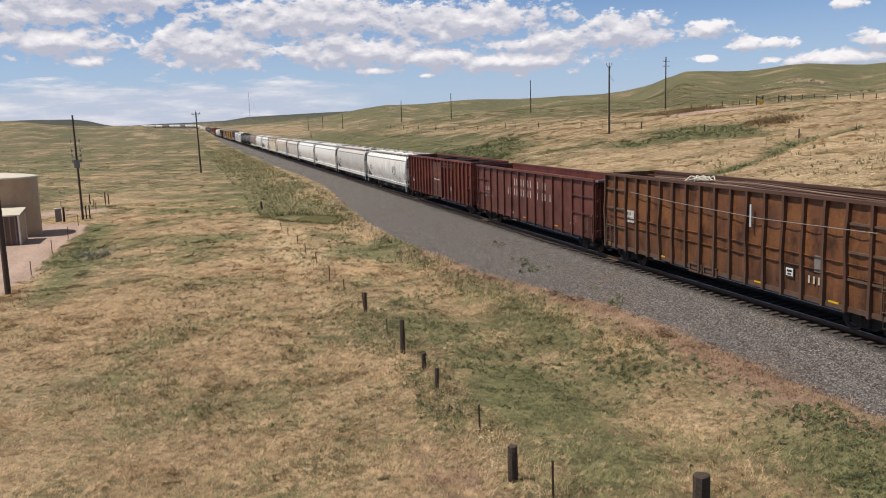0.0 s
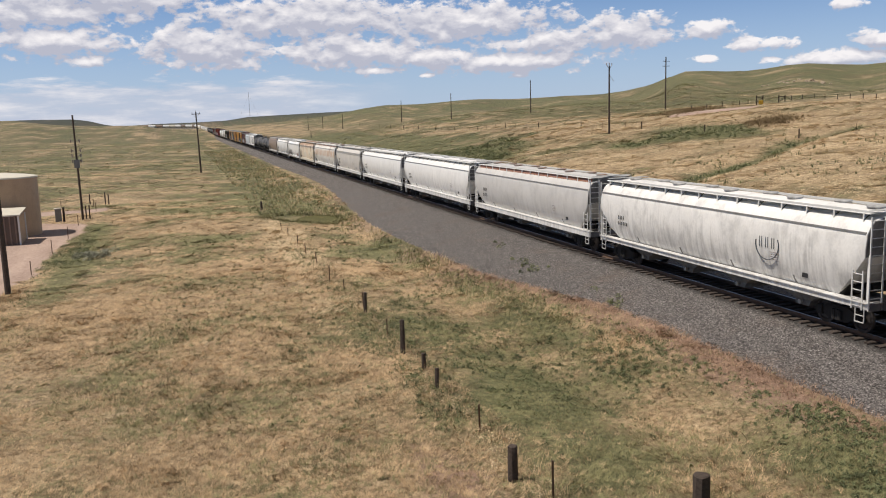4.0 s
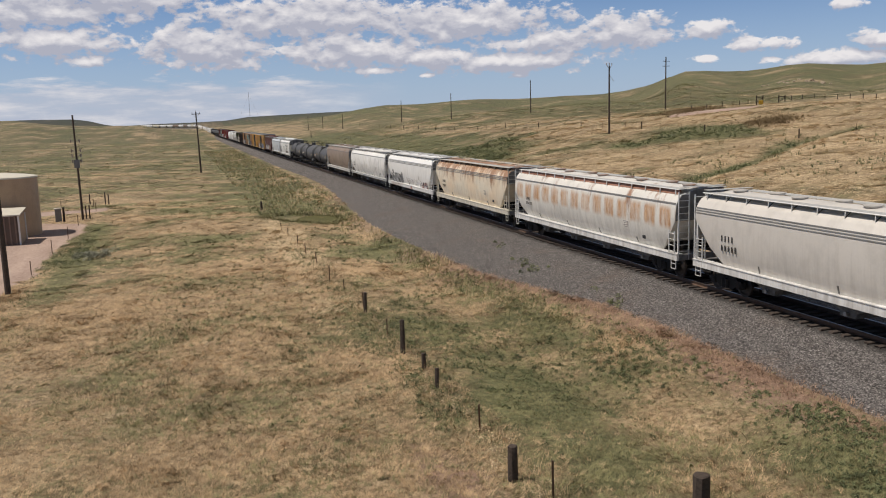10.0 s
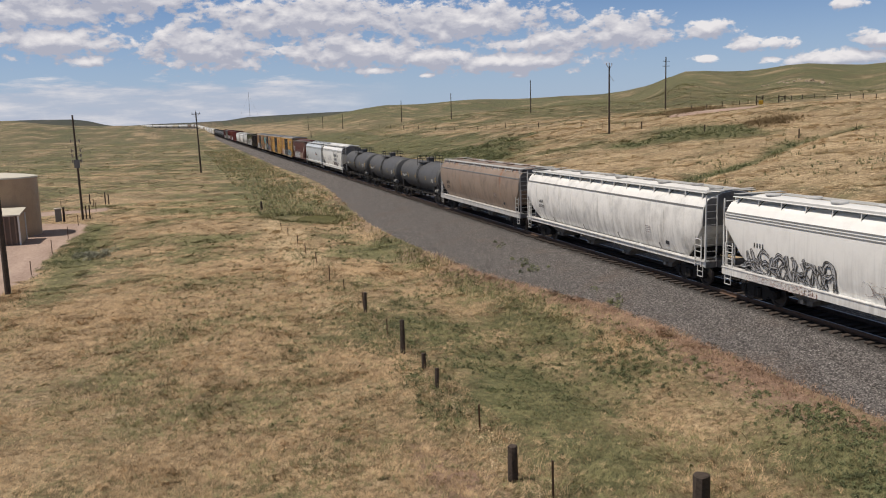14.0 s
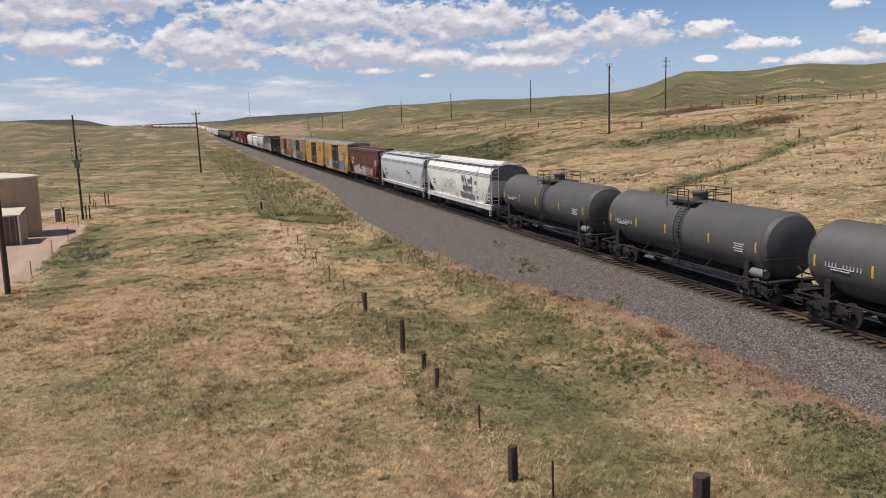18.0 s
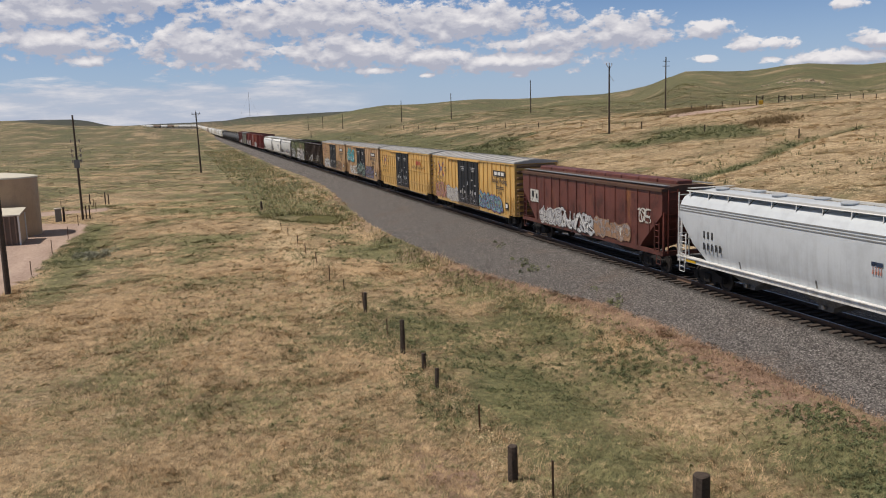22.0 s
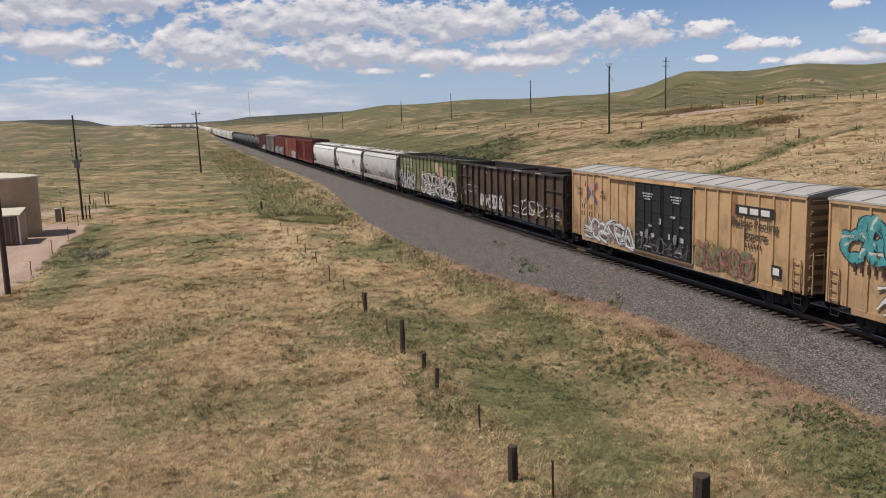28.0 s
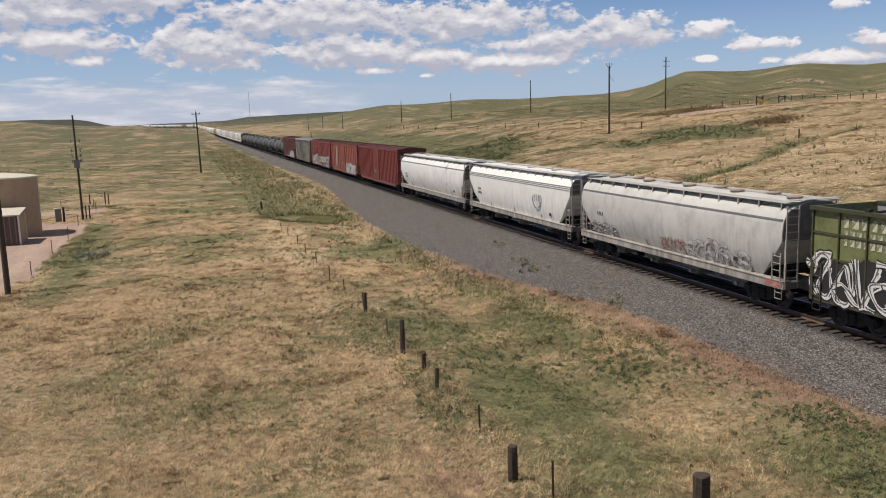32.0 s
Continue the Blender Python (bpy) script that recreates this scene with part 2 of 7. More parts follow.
def paint(name, color, grime=(0.16, 0.13, 0.10), amount=0.4, rust=0.0, rough=0.5, high_rust=0.0, fade=0.12, wash=None, panels=0.0, grit=0.18):
    """Weathered carbody paint: streaks that run down, a dirty skirt with its own ragged edge, patches of rust."""
    n = Nodes(name)
    o = n.coords()
    streak = n.noise(n.coords((1.0, 2.6, 0.12)), 1.6, 6, 0.65)
    fine = n.noise(o, 9.0, 4, 0.6)
    big = n.noise(n.coords((0.6, 0.28, 0.5)), 1.0, 3)
    sep = n.nt.nodes.new("ShaderNodeSeparateXYZ")
    n.link(o, sep.inputs[0])
    pale = tuple(min(1, v * (1 + fade)) for v in color)
    deep = tuple(v * (1 - fade) for v in color)
    c = n.ramp(n.math("ADD", n.math("MULTIPLY", big, 0.6), n.math("MULTIPLY", fine, 0.4)), (0.3, deep), (0.7, pale))
    if wash:
        c = n.mix(n.ramp(big, (0.42, 0.0), (0.62, 0.8)), c, wash)
    low = n.math("MULTIPLY", n.math("SUBTRACT", 2.6, sep.outputs[2]), 0.22)
    k = n.math("ADD", n.math("MULTIPLY", n.math("SUBTRACT", streak, 0.5), 1.7), low)
    c = n.mix(n.ramp(k, (0.0, 0.0), (0.75, amount)), c, grime)
    # soot, scuffs and handling marks all over
    dirt = n.noise(n.coords((0.8, 0.8, 0.55)), 1.5, 9, 0.68)
    c = n.mix(grit, c, n.ramp(dirt, (0.36, 0.35), (0.52, 1.0), (0.66, 1.12)), "MULTIPLY")
    if rust:
        r = n.math("ADD", n.math("MULTIPLY", n.noise(n.coords((1, 1.4, 0.35)), 1.1, 7, 0.7), 1.0), 0.0)
        if high_rust:
            r = n.math("ADD", r, n.math("MULTIPLY", n.math("SUBTRACT", sep.outputs[2], 2.9), high_rust))
        c = n.mix(n.ramp(r, (0.66 - 0.2 * rust, 0.0), (0.76 - 0.1 * rust, 0.85)), c, n.ramp(fine, (0.3, (0.17, 0.06, 0.02)), (0.7, (0.34, 0.14, 0.05))))
    if panels:
        # blotches of orange rust in each bay of the side, high up
        f = n.math("ABSOLUTE", n.math("SUBTRACT", n.math("FRACT", n.math("DIVIDE", sep.outputs[1], panels)), 0.5))
        wob = n.math("MULTIPLY", n.math("SUBTRACT", n.noise(n.coords((1, 1.5, 1.2)), 2.0, 6, 0.7), 0.5), 0.35)
        across = n.math("MULTIPLY", n.math("ADD", n.math("SUBTRACT", 0.41, f), n.math("MULTIPLY", wob, 0.5)), 9.0, True)
        z = n.math("ABSOLUTE", n.math("SUBTRACT", sep.outputs[2], 2.95))
        high = n.math("MULTIPLY", n.math("ADD", n.math("SUBTRACT", 0.6, z), wob), 4.0, True)
        worn = n.ramp(n.noise(n.coords((1, 1.6, 0.4)), 1.7, 8, 0.75), (0.36, 0.25), (0.6, 0.95))
        c = n.mix(n.math("MULTIPLY", n.math("MULTIPLY", across, high), worn), c, n.ramp(n.noise(n.coords((1, 2.2, 0.5)), 2.5, 6, 0.7), (0.35, (0.36, 0.16, 0.06)), (0.65, (0.60, 0.37, 0.19))))
    return n.done(c, n.ramp(fine, (0.2, rough - 0.1), (0.8, rough + 0.15)), bump=fine, depth=0.004, strength=0.25)


M = {}
M["ground"] = ground_material()
M["straw"] = grass_material("dry_grass", (0.155, 0.104, 0.056), (0.64, 0.46, 0.272))
M["pale_straw"] = grass_material("pale_grass", (0.38, 0.28, 0.165), (0.72, 0.565, 0.36))
# darker copy of the shed's brown: shade of the grooves between ribs
M["shed_dark"] = paint("shed_dark", (0.12, 0.08, 0.062), amount=0.3)
M["shed_brown"] = paint("shed_brown", (0.25, 0.165, 0.125), amount=0.3)
M["green"] = grass_material("green_grass", (0.066, 0.067, 0.028), (0.305, 0.285, 0.136))
M["red_weed"] = grass_material("rusty_weeds", (0.165, 0.098, 0.065), (0.42, 0.28, 0.19))
M["grey_sage"] = grass_material("sagebrush", (0.15, 0.155, 0.11), (0.36, 0.355, 0.27))
M["ditch_green"] = grass_material("ditch_weeds", (0.17, 0.172, 0.075), (0.46, 0.435, 0.23))
M["sage"] = grass_material("grey_weeds", (0.062, 0.078, 0.036), (0.215, 0.235, 0.11))
M["ballast"] = ballast_material("ballast", (0.040, 0.036, 0.034), (0.25, 0.229, 0.218), 16.0)
M["stones"] = stone_material("ballast_stones", (0.034, 0.030, 0.028), (0.245, 0.222, 0.211))
M["tie"] = plain("tie_wood", (0.085, 0.064, 0.052), 0.9, vary=0.5, scale=14)
M["rail"] = plain("rail_steel", (0.16, 0.10, 0.07), 0.6, 0.5)
M["rail_top"] = plain("rail_head", (0.45, 0.44, 0.43), 0.3, 1.0)
M["brown_weed"] = grass_material("brown_weeds", (0.12, 0.085, 0.04), (0.27, 0.195, 0.10))
M["post"] = plain("weathered_post", (0.085, 0.062, 0.048), 0.9, vary=0.6, scale=18)
M["pole"] = plain("pole_wood", (0.10, 0.075, 0.06), 0.9, vary=0.5, scale=12)
M["steel"] = plain("galvanised", (0.42, 0.42, 0.41), 0.5, 0.7)
M["black"] = plain("grimy_black", (0.022, 0.021, 0.02), 0.7, vary=0.4)
# dust tone deepened to near black for the shade beneath the cars
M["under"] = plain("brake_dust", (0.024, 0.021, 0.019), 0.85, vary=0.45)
M["wheel"] = plain("wheel_steel", (0.07, 0.06, 0.055), 0.6, 0.5)
M["white"] = plain("white_paint", (0.78, 0.77, 0.74), 0.6, vary=0.2)
SLATE_INK = plain("slate_ink", (0.10, 0.11, 0.13), 0.7)
M["ink"] = plain("black_paint", (0.03, 0.03, 0.032), 0.6)
M["yellow_mark"] = plain("yellow_marking", (0.75, 0.45, 0.02), 0.5)
M["porcelain"] = plain("insulator", (0.35, 0.30, 0.26), 0.3)
M["tan"] = paint("tan_paint", (0.52, 0.36, 0.22), amount=0.15)
M["walk"] = plain("grating", (0.50, 0.50, 0.48), 0.6, vary=0.3)
M["gutter"] = plain("gutter_grime", (0.28, 0.28, 0.275), 0.7, vary=0.4)
M["bay"] = plain("dusty_bay", (0.21, 0.2, 0.185), 0.8, vary=0.5)
M["grey_box"] = plain("meter_grey", (0.22, 0.22, 0.21), 0.6)
M["rock"] = plain("pale_rock", (0.46, 0.37, 0.27), 0.9, vary=0.4)
# grime of the hopper ends, darkened so the colour holds their shade
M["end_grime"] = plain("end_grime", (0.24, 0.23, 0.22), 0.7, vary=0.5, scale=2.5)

# ---- mesh tools ----
def box(bm, x0, x1, y0, y1, z0, z1):
    v = [bm.verts.new(c) for c in ((x0, y0, z0), (x1, y0, z0), (x1, y1, z0), (x0, y1, z0), (x0, y0, z1), (x1, y0, z1), (x1, y1, z1), (x0, y1, z1))]
    for f in ((3, 2, 1, 0), (4, 5, 6, 7), (0, 1, 5, 4), (1, 2, 6, 5), (2, 3, 7, 6), (3, 0, 4, 7)):
        bm.faces.new([v[i] for i in f])


def loft(bm, rings, cap=True, close=True):
    """Skin through rings of points of equal count."""
    rows = [[bm.verts.new(p) for p in ring] for ring in rings]
    n = len(rows[0])
    for a, b in zip(rows, rows[1:]):
        for i in range(n if close else n - 1):
            j = (i + 1) % n
            bm.faces.new((a[i], a[j], b[j], b[i]))
    if cap:
        bm.faces.new(rows[0][::-1])
        bm.faces.new(rows[-1])


def prism(bm, pts, y0, y1):
    """A cross-section of (x, z) points drawn out along the track."""
    loft(bm, [[(x, y0, z) for x, z in pts], [(x, y1, z) for x, z in pts]])


def slab(bm, pts, x0, x1):
    """An outline of (y, z) points drawn out across the track."""
    loft(bm, [[(x0, y, z) for y, z in pts], [(x1, y, z) for y, z in pts]])


def rod(bm, a, b, r, n=6, r2=None):
    a, b = Vector(a), Vector(b)
    d = (b - a).normalized()
    u = d.orthogonal().normalized()
    w = d.cross(u)
    r2 = r if r2 is None else r2
    loft(bm, [[c + (u * math.cos(t) + w * math.sin(t)) * k for t in (2 * math.pi * i / n for i in range(n))] for c, k in ((a, r), (b, r2))])


def pipe(bm, pts, r, n=6):
    for a, b in zip(pts, pts[1:]):
        rod(bm, a, b, r, n)


def mesh_of(name, bm, mat, smooth=False):
    bmesh.ops.recalc_face_normals(bm, faces=bm.faces)
    me = bpy.data.meshes.new(name)
    bm.to_mesh(me)
    bm.free()
    me.materials.append(mat)
    if smooth:
        me.shade_smooth()
        me.set_sharp_from_angle(angle=radians(38))
    return me


def bevel(bm, width=0.015):
    bmesh.ops.bevel(bm, geom=list(bm.edges), offset=width, segments=1, affect="EDGES", profile=0.5)


def part(name, bm, mat, parent, label="", smooth=False):
    """One mesh object under a thing or under a part."""
    ob = new(name, mesh_of(name, bm, mat, smooth))
    ob.parent = parent
    return tagged(ob, label)


def piece(name, me, parent, x=0.0, y=0.0, z=0.0, rz=0.0, label=""):
    """One more object on a mesh that alike pieces share."""
    ob = new(name, me)
    ob.parent = parent
    ob.location = (x, y, z)
    if rz:
        ob.rotation_euler = (0, 0, radians(rz))
    return tagged(ob, label)


def thing(name, label, category, group="", at=None):
    ob = tagged(new(name), label, category, group)
    ob.empty_display_size = 0.3
    if at is not None:
        ob.matrix_world = at
    return ob


def stuff(name, verts, faces, mat, label, category, parent=None):
    me = bpy.data.meshes.new(name)
    me.from_pydata(verts, [], faces)
    me.materials.append(mat)
    ob = new(name, me)
    if parent:
        ob.parent = parent
        return tagged(ob, label, kind="stuff")
    return tagged(ob, label, category, kind="stuff")


def tris(name, pts, mat, label, category="", parent=None, n=3, tone=None):
    """Loose polygons of n corners out of an array (count, n, 3), joined into one object of kind stuff."""
    count = len(pts)
    me = bpy.data.meshes.new(name)
    me.vertices.add(count * n)
    me.vertices.foreach_set("co", np.ascontiguousarray(pts, dtype=np.float32).ravel())
    me.loops.add(count * n)
    me.loops.foreach_set("vertex_index", np.arange(count * n, dtype=np.int32))
    me.polygons.add(count)
    me.polygons.foreach_set("loop_start", np.arange(0, count * n, n, dtype=np.int32))
    me.update(calc_edges=True)
    if tone is not None:
        me.attributes.new("tone", "FLOAT", "POINT").data.foreach_set("value", np.repeat(tone, n).astype(np.float32))
    me.materials.append(mat)
    ob = new(name, me)
    ob.parent = parent
    return tagged(ob, label, category, kind="stuff")

# ---- the lie of the land ----
def smooth(a, b, v):
    k = np.clip((v - a) / (b - a), 0.0, 1.0)
    return k * k * (3 - 2 * k)


def grade(y):
    """Height of the rails: level by the bridge, a slow climb further out."""
    return 3.0e-6 * np.clip(np.asarray(y, float), 0.0, 1550.0) ** 2


def toe(y):
    """How far from the track's middle the ballast reaches on the field side."""
    return np.interp(np.asarray(y, float), [-40, 20, 30, 34, 38, 42, 46, 54, 62, 70, 78, 86, 94, 102, 116, 130, 190], [4.4, 4.4, 4.45, 4.75, 5.6, 6.5, 7.0, 7.3, 7.5, 7.6, 7.3, 6.75, 6.1, 5.45, 4.5, 4.0, 3.9])


GULLY = [(14, 65), (23.2, 69.7), (34.4, 74.6), (43.0, 78.6), (52.0, 79.5)]


def gully(x, y):
    """How far a place lies from the bed of the dry gully."""
    best = np.full(np.broadcast(x, y).shape, 1e9)
    for (ax, ay), (bx, by) in zip(GULLY, GULLY[1:]):
        k = np.clip(((x - ax) * (bx - ax) + (y - ay) * (by - ay)) / ((bx - ax) ** 2 + (by - ay) ** 2), 0, 1)
        best = np.minimum(best, np.hypot(x - ax - k * (bx - ax), y - ay - k * (by - ay)))
    return best


def land(x, y):
    """Height of the ground, rail tops by the bridge being zero."""
    x, y = np.asarray(x, float), np.asarray(y, float)
    wave = 0.12 * np.sin(x * 0.21 + 1.3 * np.sin(y * 0.07)) + 0.10 * np.sin(y * 0.16 + x * 0.05 + 2) + 0.05 * np.sin(x * 0.9 + y * 0.6)
    base = -1.0 + grade(y) + wave * smooth(6, 14, np.abs(x)) - 0.35 * np.exp(-((x + 10.5) / 2.6) ** 2)
    rise = 12.0 * (1 - np.exp(-(np.maximum(x - 5, 0) / 55) ** 1.5)) * (1 - 0.35 * smooth(230, 420, y))
    base = base + 0.62 * smooth(1.5, 4.5, x) + rise + 0.5 * np.sin(x * 0.06 + y * 0.033) * smooth(15, 40, x)
    # a dry gully that runs down to the track on the hill side
    base = base - 0.55 * np.exp(-(gully(x, y) / 2.4) ** 2)
    base = base - 0.3 * np.exp(-((x + 12.6) / 3.2) ** 2 - ((y - 79.3) / 4.0) ** 2)
    ex, ey = x + 23.2, y
    r, az = np.hypot(ex, ey), np.degrees(np.arctan2(ex, ey))
    crest = np.interp(az, [-180, -40, -11, -9.6, -7.8, -6, -5.2, -2.4, -1.5, 0.5, 3, 6, 10, 11.5, 13.5, 17, 23, 27.6, 30, 32.6, 36, 45, 90, 180],
                      [8, 14, 18.8, 17.6, 13.2, 11.6, 10.9, 10.2, 6.8, 4, 6.5, 9, 14.5, 17.2, 20.5, 21.8, 23.2, 22.6, 24, 27, 28, 28.5, 28, 8])
    far = np.interp(az, [-180, -5.2, 0, 8, 11, 27.0, 28.5, 33, 180], [900, 900, 950, 900, 720, 700, 620, 450, 450])
    far = far * (1 + 0.05 * np.sin(az * 0.9))
    knolls = 0.5 * np.sin(x * 0.013 + y * 0.021) * smooth(90, 220, r) * (1 - smooth(0.75, 1.0, r / far))
    s = smooth(0.45, 1.05, r / far)
    z = base * (1 - s) + crest * (1 - 0.35 * smooth(1.0, 2.6, r / far)) * s + knolls * smooth(2, 8, np.abs(az - 1))
    mesa = np.interp(az, [-16, -14, -8.6, -6.3, -5.4, -4.4, -3.6, -1.7, 0.9, 2.9, 4.3, 8.8, 12.5, 17, 20], [0, 31, 34.5, 33.5, 28, 16, 13, 16, 17.5, 20, 28, 33, 36, 26, 0])
    mesa = mesa * smooth(1800, 2300, r)
    return np.where(mesa > 1, np.maximum(z, mesa), z)

# ---- ground ----
def steps(lo, fine_lo, fine_hi, hi, fine, grow):
    mid = list(np.arange(fine_lo, fine_hi + 0.01, fine))
    up, down, d = [], [], fine
    v = fine_hi
    while v < hi:
        d *= grow
        v += d
        up.append(v)
    v, d = fine_lo, fine
    while v > lo:
        d *= grow
        v -= d
        down.append(v)
    return np.array(down[::-1] + mid + up)


def fbm(x, y, seed=0.0):
    v = np.zeros_like(x)
    for k, (a, b, c) in enumerate(((0.07, 0.05, 1.0), (0.13, -0.11, 0.6), (-0.23, 0.29, 0.4), (0.51, 0.43, 0.25), (-0.9, 0.8, 0.18))):
        v = v + c * np.sin(a * x + b * y + 1.7 * k + seed + 1.4 * np.sin(0.6 * b * x - 0.7 * a * y + seed))
    return v / 1.6


def lushness(x, y):
    """Where the grass stays green: the ditch along the ballast, the gully, the wet hollow and some patches."""
    r = np.exp(-((x + 10.5) / 2.8) ** 2) * (0.05 + 0.7 * fbm(x * 2, y * 2, 3))
    r = r + 0.5 * np.exp(-((x + 11.5) / 4.2) ** 2) * smooth(70, 85, y) * (1 - smooth(240, 330, y))
    r = r + 1.35 * np.exp(-(gully(x, y) / 1.7) ** 2)
    r = r + 2.2 * np.exp(-((x - 44) / 4) ** 2 - ((y - 98) / 11) ** 2) + 1.0 * np.exp(-((x - 34) / 6) ** 2 - ((y - 100) / 7) ** 2)
    r = r + 1.05 * np.exp(-((x - 26) / 14) ** 2) * smooth(95, 140, y) * (1 - smooth(300, 380, y))
    r = r + (0.20 + 0.62 * smooth(20, 80, x)) * smooth(120, 260, np.hypot(x + 23, y)) + 0.08 * smooth(40, 120, y)
    r = r + 0.6 * np.exp(-((x + 12.9) / 1.5) ** 2 - ((y - 26.5) / 6) ** 2) + 0.35 * np.exp(-((x + 8.6) / 1.3) ** 2 - ((y - 40) / 9) ** 2) + 0.45 * smooth(-22.5, -25, x) * smooth(21, 16, y)
    r = r + 0.30 * smooth(3, -3, x) + 0.30 * fbm(x * 1.6, y * 2.0, 5) + 0.10 * np.exp(-((x + 10.5) / 4) ** 2) + 0.5 * smooth(24, 14, y) - 0.22 * smooth(-16, -17.5, x) * smooth(18, 24, y) * (1 - smooth(45, 60, y)) - 0.22 * np.exp(-((y - 60) / 30) ** 2) * smooth(-14, -20, x)
    r = r + 0.34 * fbm(x * 5, y * 6, 1) - 0.16 * np.exp(-((x + 9.5) / 3.5) ** 2) * smooth(60, 45, y)
    r = r - 0.35 * np.exp(-((x - 26) / 12) ** 2 - ((y - 66) / 14) ** 2) - 0.25 * np.exp(-((x - 40) / 10) ** 2 - ((y - 66) / 10) ** 2)
    r = r + 0.9 * np.exp(-((x + 31.0) / 1.3) ** 2) * smooth(42, 48, y) * (1 - smooth(78, 90, y))
    r = r + 0.8 * np.exp(-((x + 7.5) / 3.2) ** 2) * smooth(22, 17, y) + 0.3 * np.exp(-((x + 10.5) / 3.0) ** 2 - ((y - 24) / 5) ** 2)
    r = r + 0.08 * smooth(-15, -19, x) * smooth(45, 80, y)
    r = r - 0.2 * smooth(8, 14, x) * (1 - smooth(60, 90, x)) + 0.7 * np.exp(-((x + 9) / 1.6) ** 2 - ((y - 35) / 6) ** 2)
    r = r - 0.45 * np.exp(-((x + 14.5) / 3.2) ** 2) * smooth(40, 48, y) * (1 - smooth(66, 74, y))
    return np.clip(r, -0.5, 1.7)


def bareness(x, y):
    pad = smooth(-32.4, -33.4, x - 0.035 * (y - 60) + 0.4 * fbm(x * 6, y * 6, 1)) * smooth(38, 42, y) * (1 - smooth(84.5, 87, y + 0.35 * (x + 33) * smooth(-33, -35, x) + 0.5 * fbm(x * 5, y * 5, 8)) * (1 - 0.8 * np.exp(-((y - 99) / 3.0) ** 2))) * (1 - smooth(101, 104, y + 0.6 * (x + 32))) * smooth(-75, -70, x)
    along = ((x - 61) * 11 - (y - 120) * 13) / 17.03
    road = np.exp(-((((x - 61) * 13 + (y - 120) * 11) / 17.03) / 2.6) ** 4) * smooth(-9, -6, along) * (1 - smooth(5.5, 8, along))
    return np.clip(np.maximum(pad, road), 0, 1)


def build_ground():
    xs = steps(-4700, -48, 80, 4700, 0.8, 1.075)
    ys = steps(-4700, 2, 150, 4800, 0.8, 1.075)
    x, y = np.meshgrid(xs, ys)
    z = land(x, y)
    # the land lies low under the ballast
    z = z - 0.25 * np.exp(-(x / 3.5) ** 4)
    r = np.hypot(x + 23.2, y)
    nx, ny = len(xs), len(ys)
    i = np.arange(nx * ny).reshape(ny, nx)
    quads = np.stack([i[:-1, :-1], i[:-1, 1:], i[1:, 1:], i[1:, :-1]], -1).reshape(-1, 4)
    me = bpy.data.meshes.new("ground")
    me.from_pydata(np.stack([x, y, z], -1).reshape(-1, 3).tolist(), [], quads.tolist())
    # reach of the painted cloud shadow, strongest west of the track
    scrub = smooth(1700, 2100, r) * np.maximum(0.45 + 0.55 * smooth(2050, 2300, r), 0.85 * (x < 0))
    for key, v in (("lush", lushness(x, y)), ("bare", bareness(x, y)), ("scrub", scrub), ("rusty", (1.25 + 0.3 * np.exp(-((y - 36) / 9) ** 2)) * np.exp(-((x + toe(y) + 1.0) / 1.6) ** 2) * (1 - 0.6 * smooth(44, 60, y)) * (1 - smooth(90, 140, y)) * smooth(-60, 0, y) * (0.8 + 0.6 * fbm(x * 2.5, y * 2.5, 9)) + 0.9 * np.exp(-((x + 17.3) / 0.9) ** 2) * smooth(25, 19, y) + 1.1 * np.exp(-((x - 52.3) / 2.6) ** 2 - ((y - 95.2) / 3.2) ** 2) + 0.9 * np.exp(-((x - 61) / 4) ** 2 - ((y - 128.5) / 4) ** 2))):
        me.attributes.new(key, "FLOAT", "POINT").data.foreach_set("value", v.ravel().astype(np.float32))
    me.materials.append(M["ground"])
    me.shade_smooth()
    tagged(new("ground", me), "dry golden prairie with green patches and rolling hills", "ground", kind="structure")


build_ground()

# ---- track ----
RAIL_Y = (-520.0, 2160.0)
BEND, RADIUS, SWING = 1300.0, 300.0, 1.05


def path(s):
    """The track's middle s metres along it, and its heading: straight, then a long bend to the west far out on the plain."""
    if s <= BEND:
        return 0.0, s, 0.0
    a = min((s - BEND) / RADIUS, SWING)
    rest = s - BEND - a * RADIUS
    return -RADIUS * (1 - math.cos(a)) - rest * math.sin(a), BEND + RADIUS * math.sin(a) + rest * math.cos(a), a


def beside(s, x, z):
    """A point x metres to the right of the track's middle."""
    cx, cy, a = path(s)
    return cx + x * math.cos(a), cy + x * math.sin(a), z



